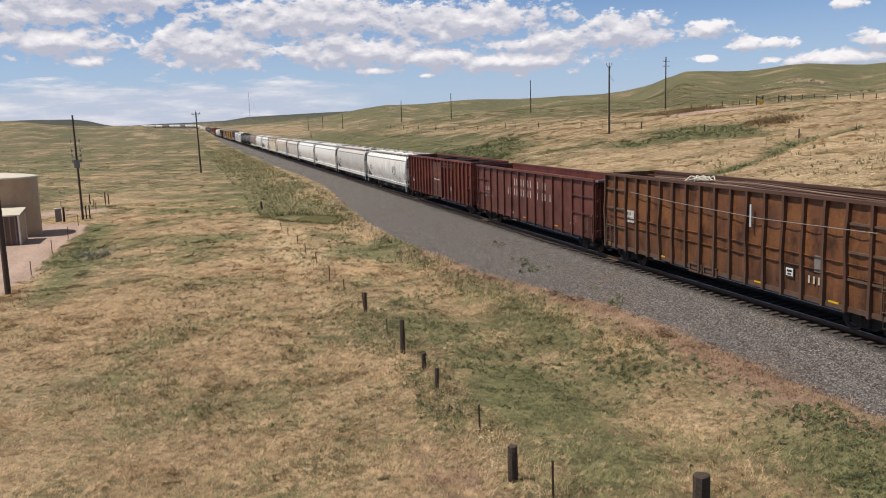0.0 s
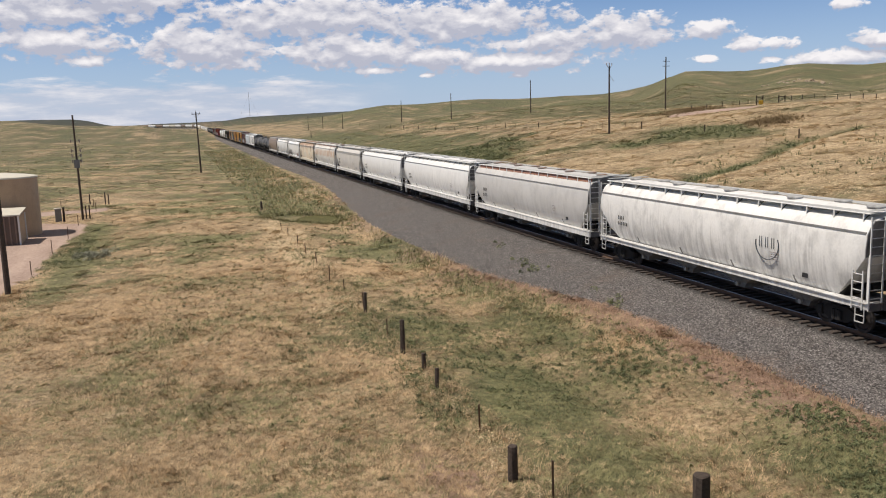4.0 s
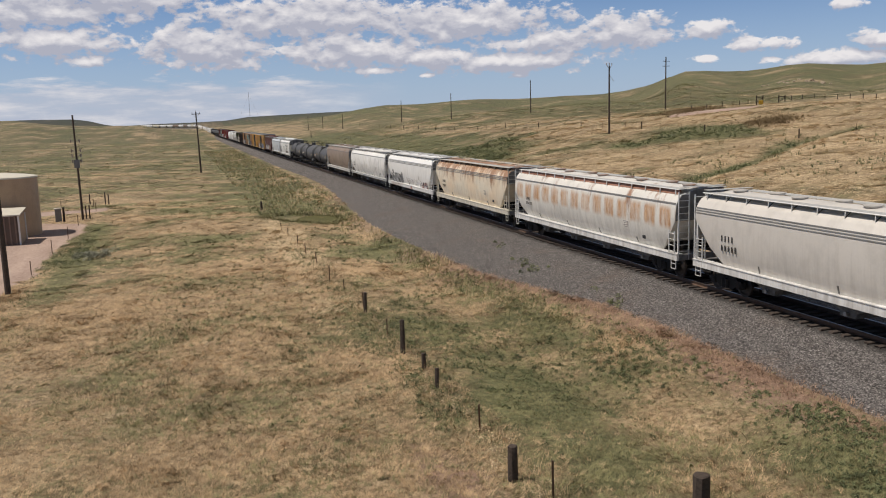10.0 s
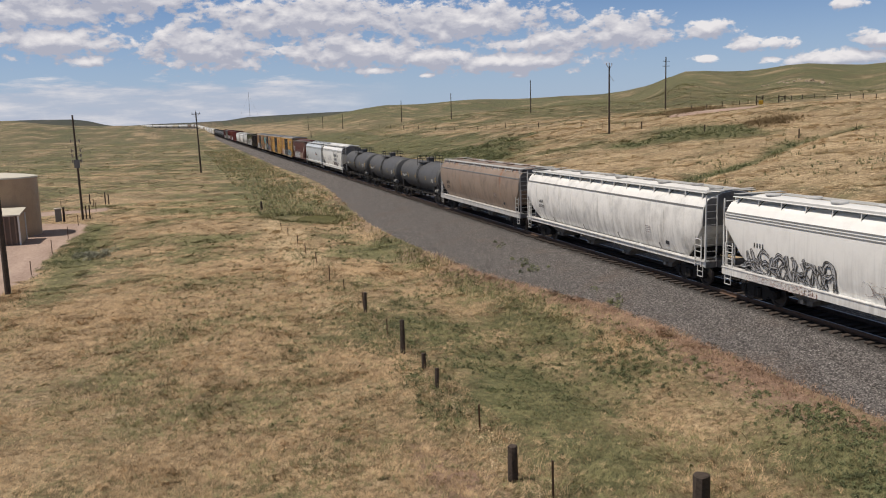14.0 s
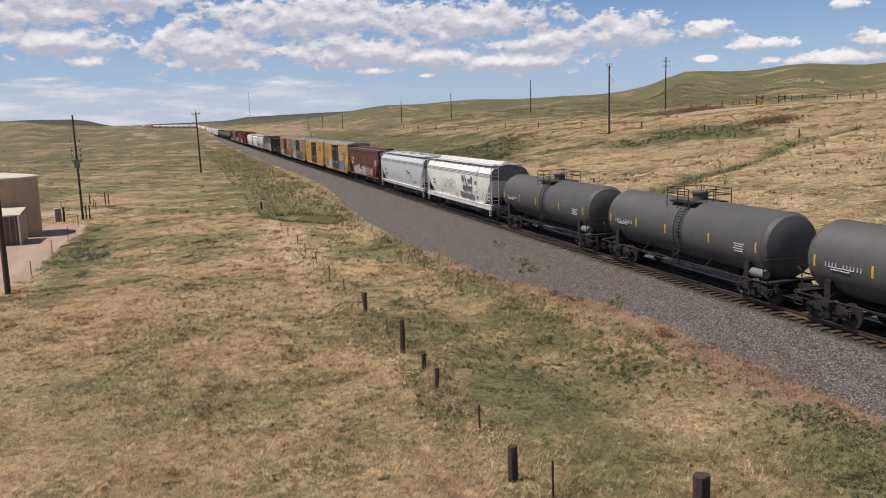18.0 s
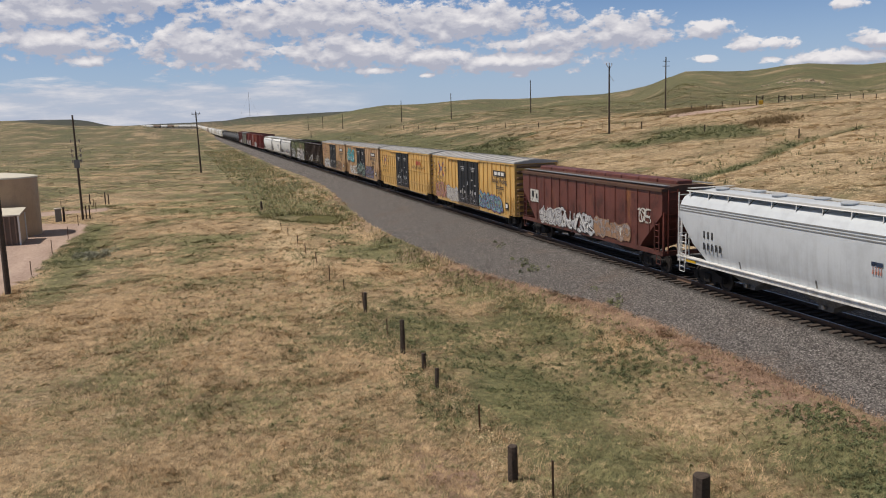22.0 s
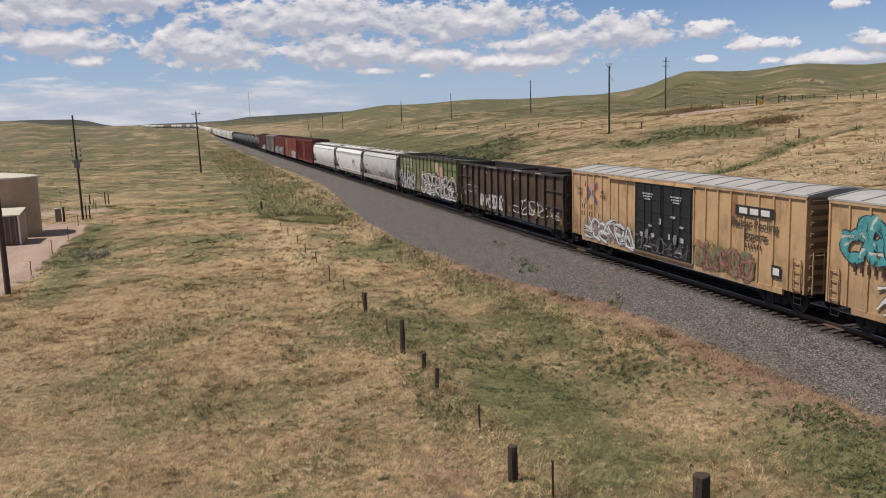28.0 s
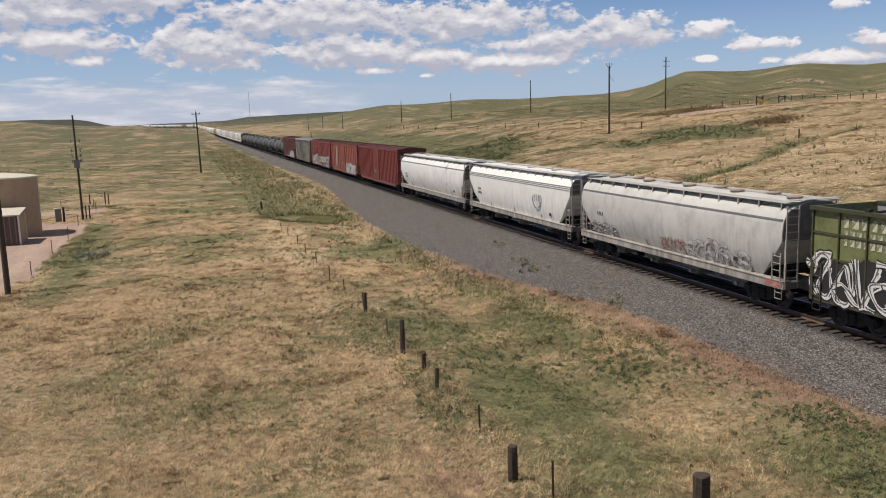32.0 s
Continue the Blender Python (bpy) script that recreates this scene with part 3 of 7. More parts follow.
def build_track():
    ys = np.concatenate([np.arange(RAIL_Y[0], 0, 20.0), np.arange(0, 160, 2.0), np.arange(160, RAIL_Y[1] + 1, 20.0)])
    # ballast: a crown under the ties, a shoulder, and a slope to the toe
    rows = []
    for y in ys:
        t, g = float(toe(y)), float(grade(y))
        prof = [(-t - 0.5, float(land(-t - 0.5, y)) - 0.05)]
        for k in np.linspace(0, 1, 9):
            w = t + (1.75 - t) * k
            prof.append((-w, g - 0.95 + 0.66 * k ** 0.85 + 0.03 * math.sin(w * 5 + y * 1.3) * (k < 1)))
        prof += [(-1.2, g - 0.235), (0, g - 0.225), (1.2, g - 0.235), (2.0, g - 0.30), (3.3, g - 0.42), (4.8, float(land(4.8, y)) - 0.05)]
        rows.append([beside(y, x, z) for x, z in prof])
    bm = bmesh.new()
    loft(bm, rows, cap=False, close=False)
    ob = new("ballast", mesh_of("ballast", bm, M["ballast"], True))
    tagged(ob, "grey crushed stone ballast under the track", "ballast", kind="structure")
    ob.data.shade_smooth()
    for side in (-1, 1):
        bm, hm = bmesh.new(), bmesh.new()
        x = side * 0.755
        web = [(-0.07, -0.17), (0.07, -0.17), (0.012, -0.13), (0.012, -0.05), (0.037, -0.04), (0.037, -0.005), (-0.037, -0.005), (-0.037, -0.04), (-0.012, -0.05), (-0.012, -0.13)]
        loft(bm, [[beside(y, x + a, float(grade(y)) + b) for a, b in web] for y in ys])
        head = [(-0.03, -0.005), (0.03, -0.005), (0.028, 0.0), (-0.028, 0.0)]
        loft(hm, [[beside(y, x + a, float(grade(y)) + b) for a, b in head] for y in ys])
        rail = tagged(new("rail", mesh_of("rail", bm, M["rail"])), "rusty steel rail with a worn bright head", "rail", "rails of the track")
        part("rail_head", hm, M["rail_top"], rail, "polished running surface")
    rng = random.Random(4)
    shapes = []
    for k in range(4):
        bm = bmesh.new()
        box(bm, -1.3, 1.3, -0.115, 0.115, -0.2, 0)
        bevel(bm, 0.018)
        for v in bm.verts:
            v.co.x += rng.uniform(-0.05, 0.05)
            v.co.z += rng.uniform(-0.012, 0.008)
        shapes.append(mesh_of("tie", bm, M["tie"]))
    track = tagged(new("track_ties"), "dark creosoted wooden ties under the rails", "railroad ties", kind="structure")
    y, k = 14.0, 0
    while k < 280:
        piece("tie", shapes[rng.randrange(4)], track, rng.uniform(-0.06, 0.06), y, -0.165 + float(grade(y)), rng.uniform(-1.2, 1.2))
        y += 0.53 + rng.uniform(-0.03, 0.03)
        k += 1
    far = bmesh.new()
    while y < 700:
        box(far, -1.3, 1.3, y - 0.11, y + 0.11, -0.36 + float(grade(y)), -0.165 + float(grade(y)))
        y += 0.55
    y = 13.5
    while y > -515:
        box(far, -1.3, 1.3, y - 0.11, y + 0.11, -0.36, -0.165)
        y -= 0.53
    tagged(part("far_ties", far, M["tie"], track), kind="stuff")


build_track()

# ---- the train ----
TRAIN = []
SHARED = {}
SPEED = 15.21


def shared(key, make, mat, smooth=False):
    if key not in SHARED:
        bm = bmesh.new()
        make(bm)
        SHARED[key] = mesh_of(key.split(":")[0], bm, mat, smooth)
    return SHARED[key]


def lathe(bm, rings, n=20):
    """Rings of (x, radius) turned about the x axis."""
    loft(bm, [[(x, r * math.cos(2 * math.pi * i / n), r * math.sin(2 * math.pi * i / n)) for i in range(n)] for x, r in rings])


def m_wheel(bm):
    lathe(bm, [(-0.07, 0.10), (-0.06, 0.12), (-0.03, 0.36), (-0.065, 0.40), (-0.065, 0.457), (0.045, 0.462), (0.05, 0.49), (0.07, 0.485), (0.07, 0.39), (0.02, 0.34), (0.03, 0.10)])


def m_axle(bm):
    rod(bm, (-1.06, 0, 0), (1.06, 0, 0), 0.085, 10)
    for s in (-1, 1):
        rod(bm, (s * 1.0, 0, 0), (s * 1.15, 0, 0), 0.13, 12)


def m_frame(bm):
    slab(bm, [(-1.12, -0.1), (-1.12, 0.12), (-0.8, 0.17), (-0.45, 0.30), (0.45, 0.30), (0.8, 0.17), (1.12, 0.12), (1.12, -0.1), (0.72, -0.08), (0.42, -0.26), (-0.42, -0.26), (-0.72, -0.08)], -0.09, 0.09)
    for s in (-1, 1):
        slab(bm, [(s * 0.89 - 0.16, -0.16), (s * 0.89 - 0.16, 0.16), (s * 0.89 + 0.16, 0.16), (s * 0.89 + 0.16, -0.16)], -0.13, 0.13)
        rod(bm, (-0.13, s * 0.14, -0.2), (-0.13, s * 0.14, 0.16), 0.09, 8)
    rod(bm, (-0.1, 0, -0.2), (-0.1, 0, 0.16), 0.09, 8)


def m_bolster(bm):
    box(bm, -1.15, 1.15, -0.2, 0.2, 0.42, 0.66)
    box(bm, -0.3, 0.3, -0.3, 0.3, 0.6, 0.8)


def truck(parent, y):
    t = piece("truck", shared("truck", m_bolster, M["under"]), parent, 0, y, 0)
    for s in (-1, 1):
        piece("side_frame", shared("side_frame", m_frame, M["under"]), t, s * 1.0, 0, 0.5)
        piece("axle", shared("axle", m_axle, M["under"]), t, 0, s * 0.89, 0.457)
        for e in (-1, 1):
            piece("wheel", shared("wheel", m_wheel, M["wheel"], True), t, e * 0.755, s * 0.89, 0.457, 180 if e < 0 else 0)
    return t


def m_coupler(bm):
    box(bm, -0.09, 0.09, -0.55, 0.1, 0.74, 0.94)
    box(bm, -0.15, 0.13, -0.72, -0.5, 0.70, 1.0)
    box(bm, 0.05, 0.17, -0.86, -0.6, 0.72, 0.98)
    pipe(bm, [(-0.3, -0.1, 0.75), (-0.3, -0.4, 0.45), (-0.12, -0.75, 0.42)], 0.03)


def gear(parent, length, inset):
    """Trucks, couplers and brake gear under a wagon."""
    for s in (-1, 1):
        truck(parent, s * (length / 2 - inset))
        piece("coupler", shared("coupler", m_coupler, M["under"]), parent, 0, s * (length / 2 - 0.78), 0, 180 if s > 0 else 0)


def ladder(parent, mat, x, y, z0, z1, n, width=0.42, along=True, label=""):
    """Two stiles with rungs, on the side (along the wagon) or on its end."""
    key = "ladder:%s:%.2f:%.2f:%d:%.2f:%d" % (mat.name, z0, z1, n, width, along)

    def make(bm):
        h = width / 2
        for s in (-1, 1):
            if along:
                box(bm, -0.02, 0.02, s * h - 0.025, s * h + 0.025, z0, z1)
            else:
                box(bm, s * h - 0.025, s * h + 0.025, -0.02, 0.02, z0, z1)
        for i in range(n):
            z = z0 + 0.12 + (z1 - z0 - 0.24) * i / (n - 1)
            rod(bm, (0, -h, z) if along else (-h, 0, z), (0, h, z) if along else (h, 0, z), 0.018, 5)
    return piece("ladder", shared(key, make, mat), parent, x, y, 0, label=label)


def stirrup(parent, mat, x, y):
    def make(bm):
        pipe(bm, [(0, -0.2, 1.1), (0, -0.2, 0.56), (0, 0.2, 0.56), (0, 0.2, 1.1)], 0.022, 5)
        rod(bm, (0, -0.2, 0.8), (0, 0.2, 0.8), 0.02, 5)
    return piece("step", shared("step:" + mat.name, make, mat), parent, x, y, 0)


def words(parent, text, size, mat, x, y, z, lean=0.0, name="lettering", label="", bold=0.0):
    """Letters on the field side of a wagon; y is their middle."""
    cu = bpy.data.curves.new("lettering", "FONT")
    cu.body, cu.size, cu.align_x, cu.align_y = text, size, "CENTER", "CENTER"
    cu.resolution_u, cu.offset = 2, bold
    tmp = bpy.data.objects.new("lettering", cu)
    scene.collection.objects.link(tmp)
    me = bpy.data.meshes.new_from_object(tmp.evaluated_get(bpy.context.evaluated_depsgraph_get()))
    bpy.data.objects.remove(tmp)
    bpy.data.curves.remove(cu)
    me.materials.append(mat)
    ob = new(name, me)
    ob.parent = parent
    ob.matrix_basis = pose(x, y, z) @ Matrix(((0, 0, -1, 0), (-1, 0, 0, 0), (0, 1, 0, 0), (0, 0, 0, 1))) @ pose(0, 0, 0, lean)
    return tagged(ob, label)


def bars(parent, rows, mat, x, name="stencil", label=""):
    """Unreadable stencilled marks as plain bars: (y, z, width, height) each, on the field side."""
    for y, z, w, h in rows:
        def make(bm):
            box(bm, -0.004, 0.004, -w / 2, w / 2, -h / 2, h / 2)
        piece(name, shared("%s:%s:%.3f:%.3f" % (name, mat.name, w, h), make, mat), parent, x, y, z, label=label)


def mark_rows(y, z, digits, size=0.2, second=0):
    """Bars for a short code, character by character; the first one lies at the higher y."""
    out = []
    for r, n in enumerate((digits, second)):
        for i in range(n):
            out.append((y - i * size * 0.85, z - r * size * 1.5, size * 0.3, size * 0.92))
    return out


STROKES = [[(0.15, -0.02), (0.10, 0.35), (0.05, 0.7), (0.22, 1.02)], [(0.12, 0.92), (0.5, 1.05), (0.85, 0.82), (0.55, 0.52), (0.2, 0.5)], [(0.2, 0.5), (0.7, 0.52), (0.92, 0.22), (0.5, -0.02), (0.1, 0.05)],
           [(0.0, 0.0), (0.22, 0.5), (0.42, 1.0), (0.62, 0.5), (0.95, -0.05)], [(0.88, 0.85), (0.45, 1.05), (0.05, 0.6), (0.25, 0.05), (0.7, -0.02), (0.92, 0.3)], [(0.0, 1.0), (0.22, 0.4), (0.45, 0.0), (0.7, 0.45), (0.95, 1.05)],
           [(-0.1, 0.88), (0.35, 1.02), (0.7, 0.9), (1.1, 1.05)], [(0.9, 0.95), (0.35, 0.98), (0.1, 0.72), (0.55, 0.52), (0.9, 0.3), (0.55, 0.0), (-0.05, 0.08)], [(0.85, -0.05), (0.78, 0.45), (0.88, 1.02)], [(0.1, 0.42), (0.5, 0.55), (0.95, 0.45)],
           [(0.1, 1.0), (0.05, 0.4), (0.3, 0.0), (0.75, 0.05), (0.9, 0.5), (0.85, 1.0)], [(0.15, 0.5), (0.6, 0.95), (1.0, 1.08)], [(0.2, 0.55), (0.6, 0.2), (1.05, -0.1)]]


def ribbon(bm, pts, width, x, phase=0.0, swell=0.3):
    """A smooth stroke of uneven width through (y, z) points; x gives its depth at each height."""
    curve = []
    for a in range(len(pts) - 1):
        p0, p1, p2, p3 = pts[max(a - 1, 0)], pts[a], pts[a + 1], pts[min(a + 2, len(pts) - 1)]
        for t in (0, 0.2, 0.4, 0.6, 0.8):
            curve.append(tuple(0.5 * (2 * p1[j] + (p2[j] - p0[j]) * t + (2 * p0[j] - 5 * p1[j] + 4 * p2[j] - p3[j]) * t * t + (3 * p1[j] - p0[j] - 3 * p2[j] + p3[j]) * t ** 3) for j in (0, 1)))
    curve.append(pts[-1])
    left, right = [], []
    for i, c in enumerate(curve):
        a, b = curve[max(i - 1, 0)], curve[min(i + 1, len(curve) - 1)]
        d = Vector((b[0] - a[0], b[1] - a[1]))
        d = d.normalized() if d.length else Vector((1, 0))
        w = width * (1 + swell * math.sin(0.9 * i + phase))
        left.append(bm.verts.new((x(c[1]), c[0] - d.y * w, c[1] + d.x * w)))
        right.append(bm.verts.new((x(c[1]), c[0] + d.y * w, c[1] - d.x * w)))
    for i in range(len(curve) - 1):
        bm.faces.new((left[i], left[i + 1], right[i + 1], right[i]))


def scrawl(parent, seed, y0, y1, z0, z1, x, fill, edge, extra=None, label="spray-painted letter shapes", weight=1.0, halo=True, back=None, wide=0.8, shine=None):
    """Graffiti: fat interlocking letter shapes with outlines, no readable word. x may be a number or a function of height.
    back: a ragged cloud of paint behind; extra: thin lines inside the letters; shine: flecks of light paint."""
    rng = random.Random(seed)
    h = z1 - z0
    at = x if callable(x) else (lambda z: x)
    if back:
        bm = bmesh.new()
        m = 40
        bump = [rng.uniform(0, 6.28) for k in range(3)]
        up = []
        for i in range(m + 1):
            u = i / m
            lift = 0.10 * math.sin(9 * u + bump[0]) + 0.07 * math.sin(23 * u + bump[1]) + 0.05 * rng.uniform(-1, 1) - 0.35 * max(0, 1 - 14 * min(u, 1 - u))
            up.append((y1 + 0.15 * h - (y1 - y0 + 0.3 * h) * u, z1 + h * lift))
        dn = [(y + rng.uniform(-0.04, 0.04), z0 + h * (0.03 * math.sin(17 * k) + (0.25 if k in (0, m) else 0))) for k, (y, z) in enumerate(up)]
        mid = [(a[0], (a[1] + b[1]) / 2) for a, b in zip(up, dn)]
        for i in range(m):
            for a, b in ((up, mid), (mid, dn)):
                bm.faces.new([bm.verts.new((at(q[1]) - 0.002, q[0], q[1])) for q in (a[i], a[i + 1], b[i + 1], b[i])])
        tagged(part("paint_cloud", bm, back, parent, "ragged cloud of spray paint"), kind="stuff")
    n = max(2, round((y1 - y0) / (h * wide)))
    step = (y1 - y0) / n
    slant = rng.uniform(0.0, 0.3)
    layers = {"edge": bmesh.new(), "fill": bmesh.new(), "extra": bmesh.new(), "shine": bmesh.new()}
    for i in range(n):
        tall, drop = rng.uniform(0.85, 1.12), rng.uniform(-0.08, 0.06)
        for q, k in enumerate(rng.sample(range(len(STROKES)), 3)):
            pts = []
            flip, over, turn = rng.random() < 0.5, rng.random() < 0.5, rng.uniform(-0.5, 0.5)
            for u, v in STROKES[k]:
                u, v = (1 - u if flip else u) - 0.5, (1 - v if over else v) - 0.5
                u, v = 0.5 + 1.15 * (u * math.cos(turn) - v * math.sin(turn)) + rng.uniform(-0.08, 0.08), 0.5 + u * math.sin(turn) + v * math.cos(turn)
                v = v * tall + drop + rng.uniform(-0.05, 0.05)
                zz = min(max(z0 + h * v, z0 - 0.02 * h), z1 + 0.12 * h)
                pts.append((y1 - step * (i - 0.08 + u * 1.12) + slant * (v - 0.5) * h * 0.5, zz))
            w, ph = h * rng.uniform(0.075, 0.115) * weight, rng.uniform(0, 6.28)
            depth = 0.004 + 0.0016 * i + 0.0003 * q
            if halo:
                ribbon(layers["edge"], pts, w + 0.038 * h, lambda z: at(z) - depth, ph)
            ribbon(layers["fill"], pts, w, lambda z: at(z) - depth - 0.0009, ph)
            if extra:
                ribbon(layers["extra"], [(a + 0.02 * h, b + 0.015 * h) for a, b in pts], w * 0.3, lambda z: at(z) - depth - 0.0013, ph + 1)
            if shine:
                a, b = pts[len(pts) // 2], pts[-1]
                ribbon(layers["shine"], [a, ((a[0] + b[0]) / 2 + 0.05 * h, (a[1] + b[1]) / 2), b], w * 0.28, lambda z: at(z) - depth - 0.0014, ph)
    for key, mat in (("edge", edge if halo else None), ("fill", fill), ("extra", extra), ("shine", shine)):
        if mat:
            tagged(part("graffiti", layers[key], mat, parent, label), kind="stuff")
        else:
            layers[key].free()


def glyphs(parent, y, z, count, pitch, height, mat, x, name="lettering", label=""):
    """A word as plain bars: two thin uprights for each letter."""
    w = pitch * 0.09
    bars(parent, [(y - pitch * (i + q), z, w, height) for i in range(count) for q in (0.0, 0.36)], mat, x, name, label)


def chevrons(car, y, z, x, inner, outer, label="two facing chevrons"):
    """An emblem of two pairs of facing chevrons, point to point."""
    for k in (-1, 1):
        for mat, off, w in ((inner, 0.0, 0.085), (outer, 0.2, 0.07)):
            bm = bmesh.new()
            for sgn in (-1, 1):
                a, b = (y + k * (0.09 + off), z), (y + k * (0.72 + off * 0.35), z + sgn * (0.62 - off * 0.75))
                d = Vector((b[0] - a[0], b[1] - a[1])).normalized()
                q = [(a[0] - d.y * w, a[1] + d.x * w), (b[0] - d.y * w, b[1] + d.x * w), (b[0] + d.y * w, b[1] - d.x * w), (a[0] + d.y * w, a[1] - d.x * w)]
                bm.faces.new([bm.verts.new((x - 0.001 * (sgn > 0), p[0], p[1])) for p in q])
            part("emblem", bm, mat, car, label)


def oval_emblem(car, y, z, x):
    """A plain emblem: three blocks over a sweeping arc."""
    bm = bmesh.new()
    pts = [(y + 0.68 * math.cos(a), z + 0.6 * math.sin(a)) for a in np.linspace(2.7, 6.5, 14)]
    for a, b in zip(pts, pts[1:]):
        rod(bm, (x, a[0], a[1]), (x, b[0], b[1]), 0.022, 4)
    part("emblem_arc", bm, SLATE_INK, car, "black emblem")
    glyphs(car, y + 0.45, z + 0.08, 3, 0.36, 0.42, SLATE_INK, x, "emblem", "dark grey emblem")


# ---- covered hoppers ----
def hopper(start, end, look_, style="round", sill=None, label="", marks=None, frame_mat=None, roof=None, hatch="round", far=False, walk_mat=None, thin=False, ribs=0, size=0.2, rust_edge=None):
    """A covered grain hopper between two couplings."""
    length, mid = end - start, (start + end) / 2
    car = thing("covered_hopper", label, "rail car", "cars of the train")
    TRAIN.append((car, mid))
    sill = sill or look_
    frame_mat = frame_mat or sill
    half = length / 2 - 0.75
    top = 4.22
    if style == "round":
        side = [(1.24, 1.28), (1.40, 1.55), (1.51, 1.95), (1.58, 2.4), (1.60, 2.75), (1.585, 3.2), (1.53, 3.62)]
    else:
        side = [(1.38, 1.28), (1.49, 1.7), (1.55, 2.2), (1.575, 2.7), (1.575, 3.3), (1.555, 3.62)]
    zs, xs = [p[1] for p in side], [p[0] for p in side]

    def section(y, low, shrink=0.0):
        right = [(float(np.interp(z, zs, xs)) - shrink, z) for z in np.linspace(low, 3.62, 12)]
        right += [(1.50 - shrink, 3.68), (1.40 - shrink, 3.87), (1.26 - shrink, 4.03), (0.95, 4.13), (0.6, top + 0.05), (0.0, top + 0.12)]
        return [(x, y, z) for x, z in right] + [(-x, y, z) for x, z in right[-2::-1]]
    bm = bmesh.new()
    cut = 1.55 if style == "round" else 1.95
    lift = 2.8 if style == "round" else 3.1
    loft(bm, [section(-half + 0.05, lift), section(-half + cut * 0.55, lift - (lift - 1.28) * 0.62), section(-half + cut, 1.28), section(half - cut, 1.28), section(half - cut * 0.55, lift - (lift - 1.28) * 0.62), section(half - 0.05, lift)])
    body = part("body", bm, look_, car, smooth=True)
    # the gutter bands below the roof
    for k, z in enumerate((3.645,) if style == "round" else (3.64, 3.53, 3.42)):
        for s in (-1, 1):
            bm = bmesh.new()
            x = float(np.interp(z, zs, xs)) + 0.015
            if style == "round":
                slab(bm, [(-half + 0.1, z - 0.035), (half - 0.1, z - 0.035), (half - 0.1, z + 0.035), (-half + 0.1, z + 0.035)], s * (x - 0.03), s * (x + 0.012))
            else:
                slab(bm, [(-half + 0.1, z - 0.018), (half - 0.1, z - 0.018), (half - 0.1, z + 0.018), (-half + 0.1, z + 0.018)], s * (x - 0.03), s * (x + 0.008))
            part("gutter", bm, M["gutter"], car, "dark grey gutter line")
    for i in range(ribs):
        y = -half + cut + (2 * half - 2 * cut) * i / (ribs - 1)
        bm = bmesh.new()
        loft(bm, [[(-float(np.interp(z, zs, xs)) - 0.012, y - 0.03, z), (-float(np.interp(z, zs, xs)) - 0.012, y + 0.03, z), (-float(np.interp(z, zs, xs)) + 0.03, y + 0.03, z), (-float(np.interp(z, zs, xs)) + 0.03, y - 0.03, z)] for z in np.linspace(1.35, 3.55, 7)])
        part("side_rib", bm, look_, car)
    # side sills and end platforms
    for s in (-1, 1):
        bm = bmesh.new()
        if thin:
            slab(bm, [(-half - 0.1, 1.04), (half + 0.1, 1.04), (half + 0.1, 1.25), (-half - 0.1, 1.25)], s * 1.44, s * 1.53)
        else:
            slab(bm, [(-half - 0.1, 0.97), (half + 0.1, 0.97), (half + 0.1, 1.27), (-half - 0.1, 1.27)], s * 1.47, s * 1.57)
        beam = part("side_sill", bm, sill, car)
        bm = bmesh.new()
        box(bm, *sorted((s * 1.25, s * 1.60)), -half - 0.1, half + 0.1, 1.27 - 0.02 * thin, 1.30 - 0.02 * thin)
        part("sill_flange", bm, sill, beam)
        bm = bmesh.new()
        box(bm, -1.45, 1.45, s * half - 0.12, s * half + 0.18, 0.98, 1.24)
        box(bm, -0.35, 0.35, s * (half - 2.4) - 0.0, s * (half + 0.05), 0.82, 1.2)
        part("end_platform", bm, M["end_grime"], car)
        # slope sheet, near black: the hollow's shade is in its colour
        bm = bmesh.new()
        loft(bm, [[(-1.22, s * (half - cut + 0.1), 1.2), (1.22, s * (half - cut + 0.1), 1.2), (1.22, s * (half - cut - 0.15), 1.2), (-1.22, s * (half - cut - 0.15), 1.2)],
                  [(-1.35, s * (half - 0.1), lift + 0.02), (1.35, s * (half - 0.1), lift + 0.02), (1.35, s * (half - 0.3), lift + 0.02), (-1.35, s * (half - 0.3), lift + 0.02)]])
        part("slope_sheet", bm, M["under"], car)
        # plate over the body's end: dirt, with the end's shade in its grey
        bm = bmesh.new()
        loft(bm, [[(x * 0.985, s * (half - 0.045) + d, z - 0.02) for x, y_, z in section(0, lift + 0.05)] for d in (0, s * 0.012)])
        part("end_sheet", bm, M["end_grime"], car, "grimy end sheet, its shade put into the dark grey")
        if not far:
            for e in (-1, 1):
                bm = bmesh.new()
                box(bm, e * 1.42 - 0.035, e * 1.42 + 0.035, s * (half - 0.02) - 0.035, s * (half - 0.02) + 0.035, 1.3, lift + 0.1)
                part("corner_post", bm, frame_mat, car)
            ladder(car, frame_mat, -1.56, s * (half - 0.36), 1.0, 2.35, 5, 0.46)
            ladder(car, frame_mat, -1.22, s * (half + 0.10), 1.0, 4.2, 11, 0.56, False)
            stirrup(car, frame_mat, -1.52, s * (half - 0.25))
            ladder(car, frame_mat, 1.56, s * (half - 0.36), 1.0, 2.35, 5, 0.46)
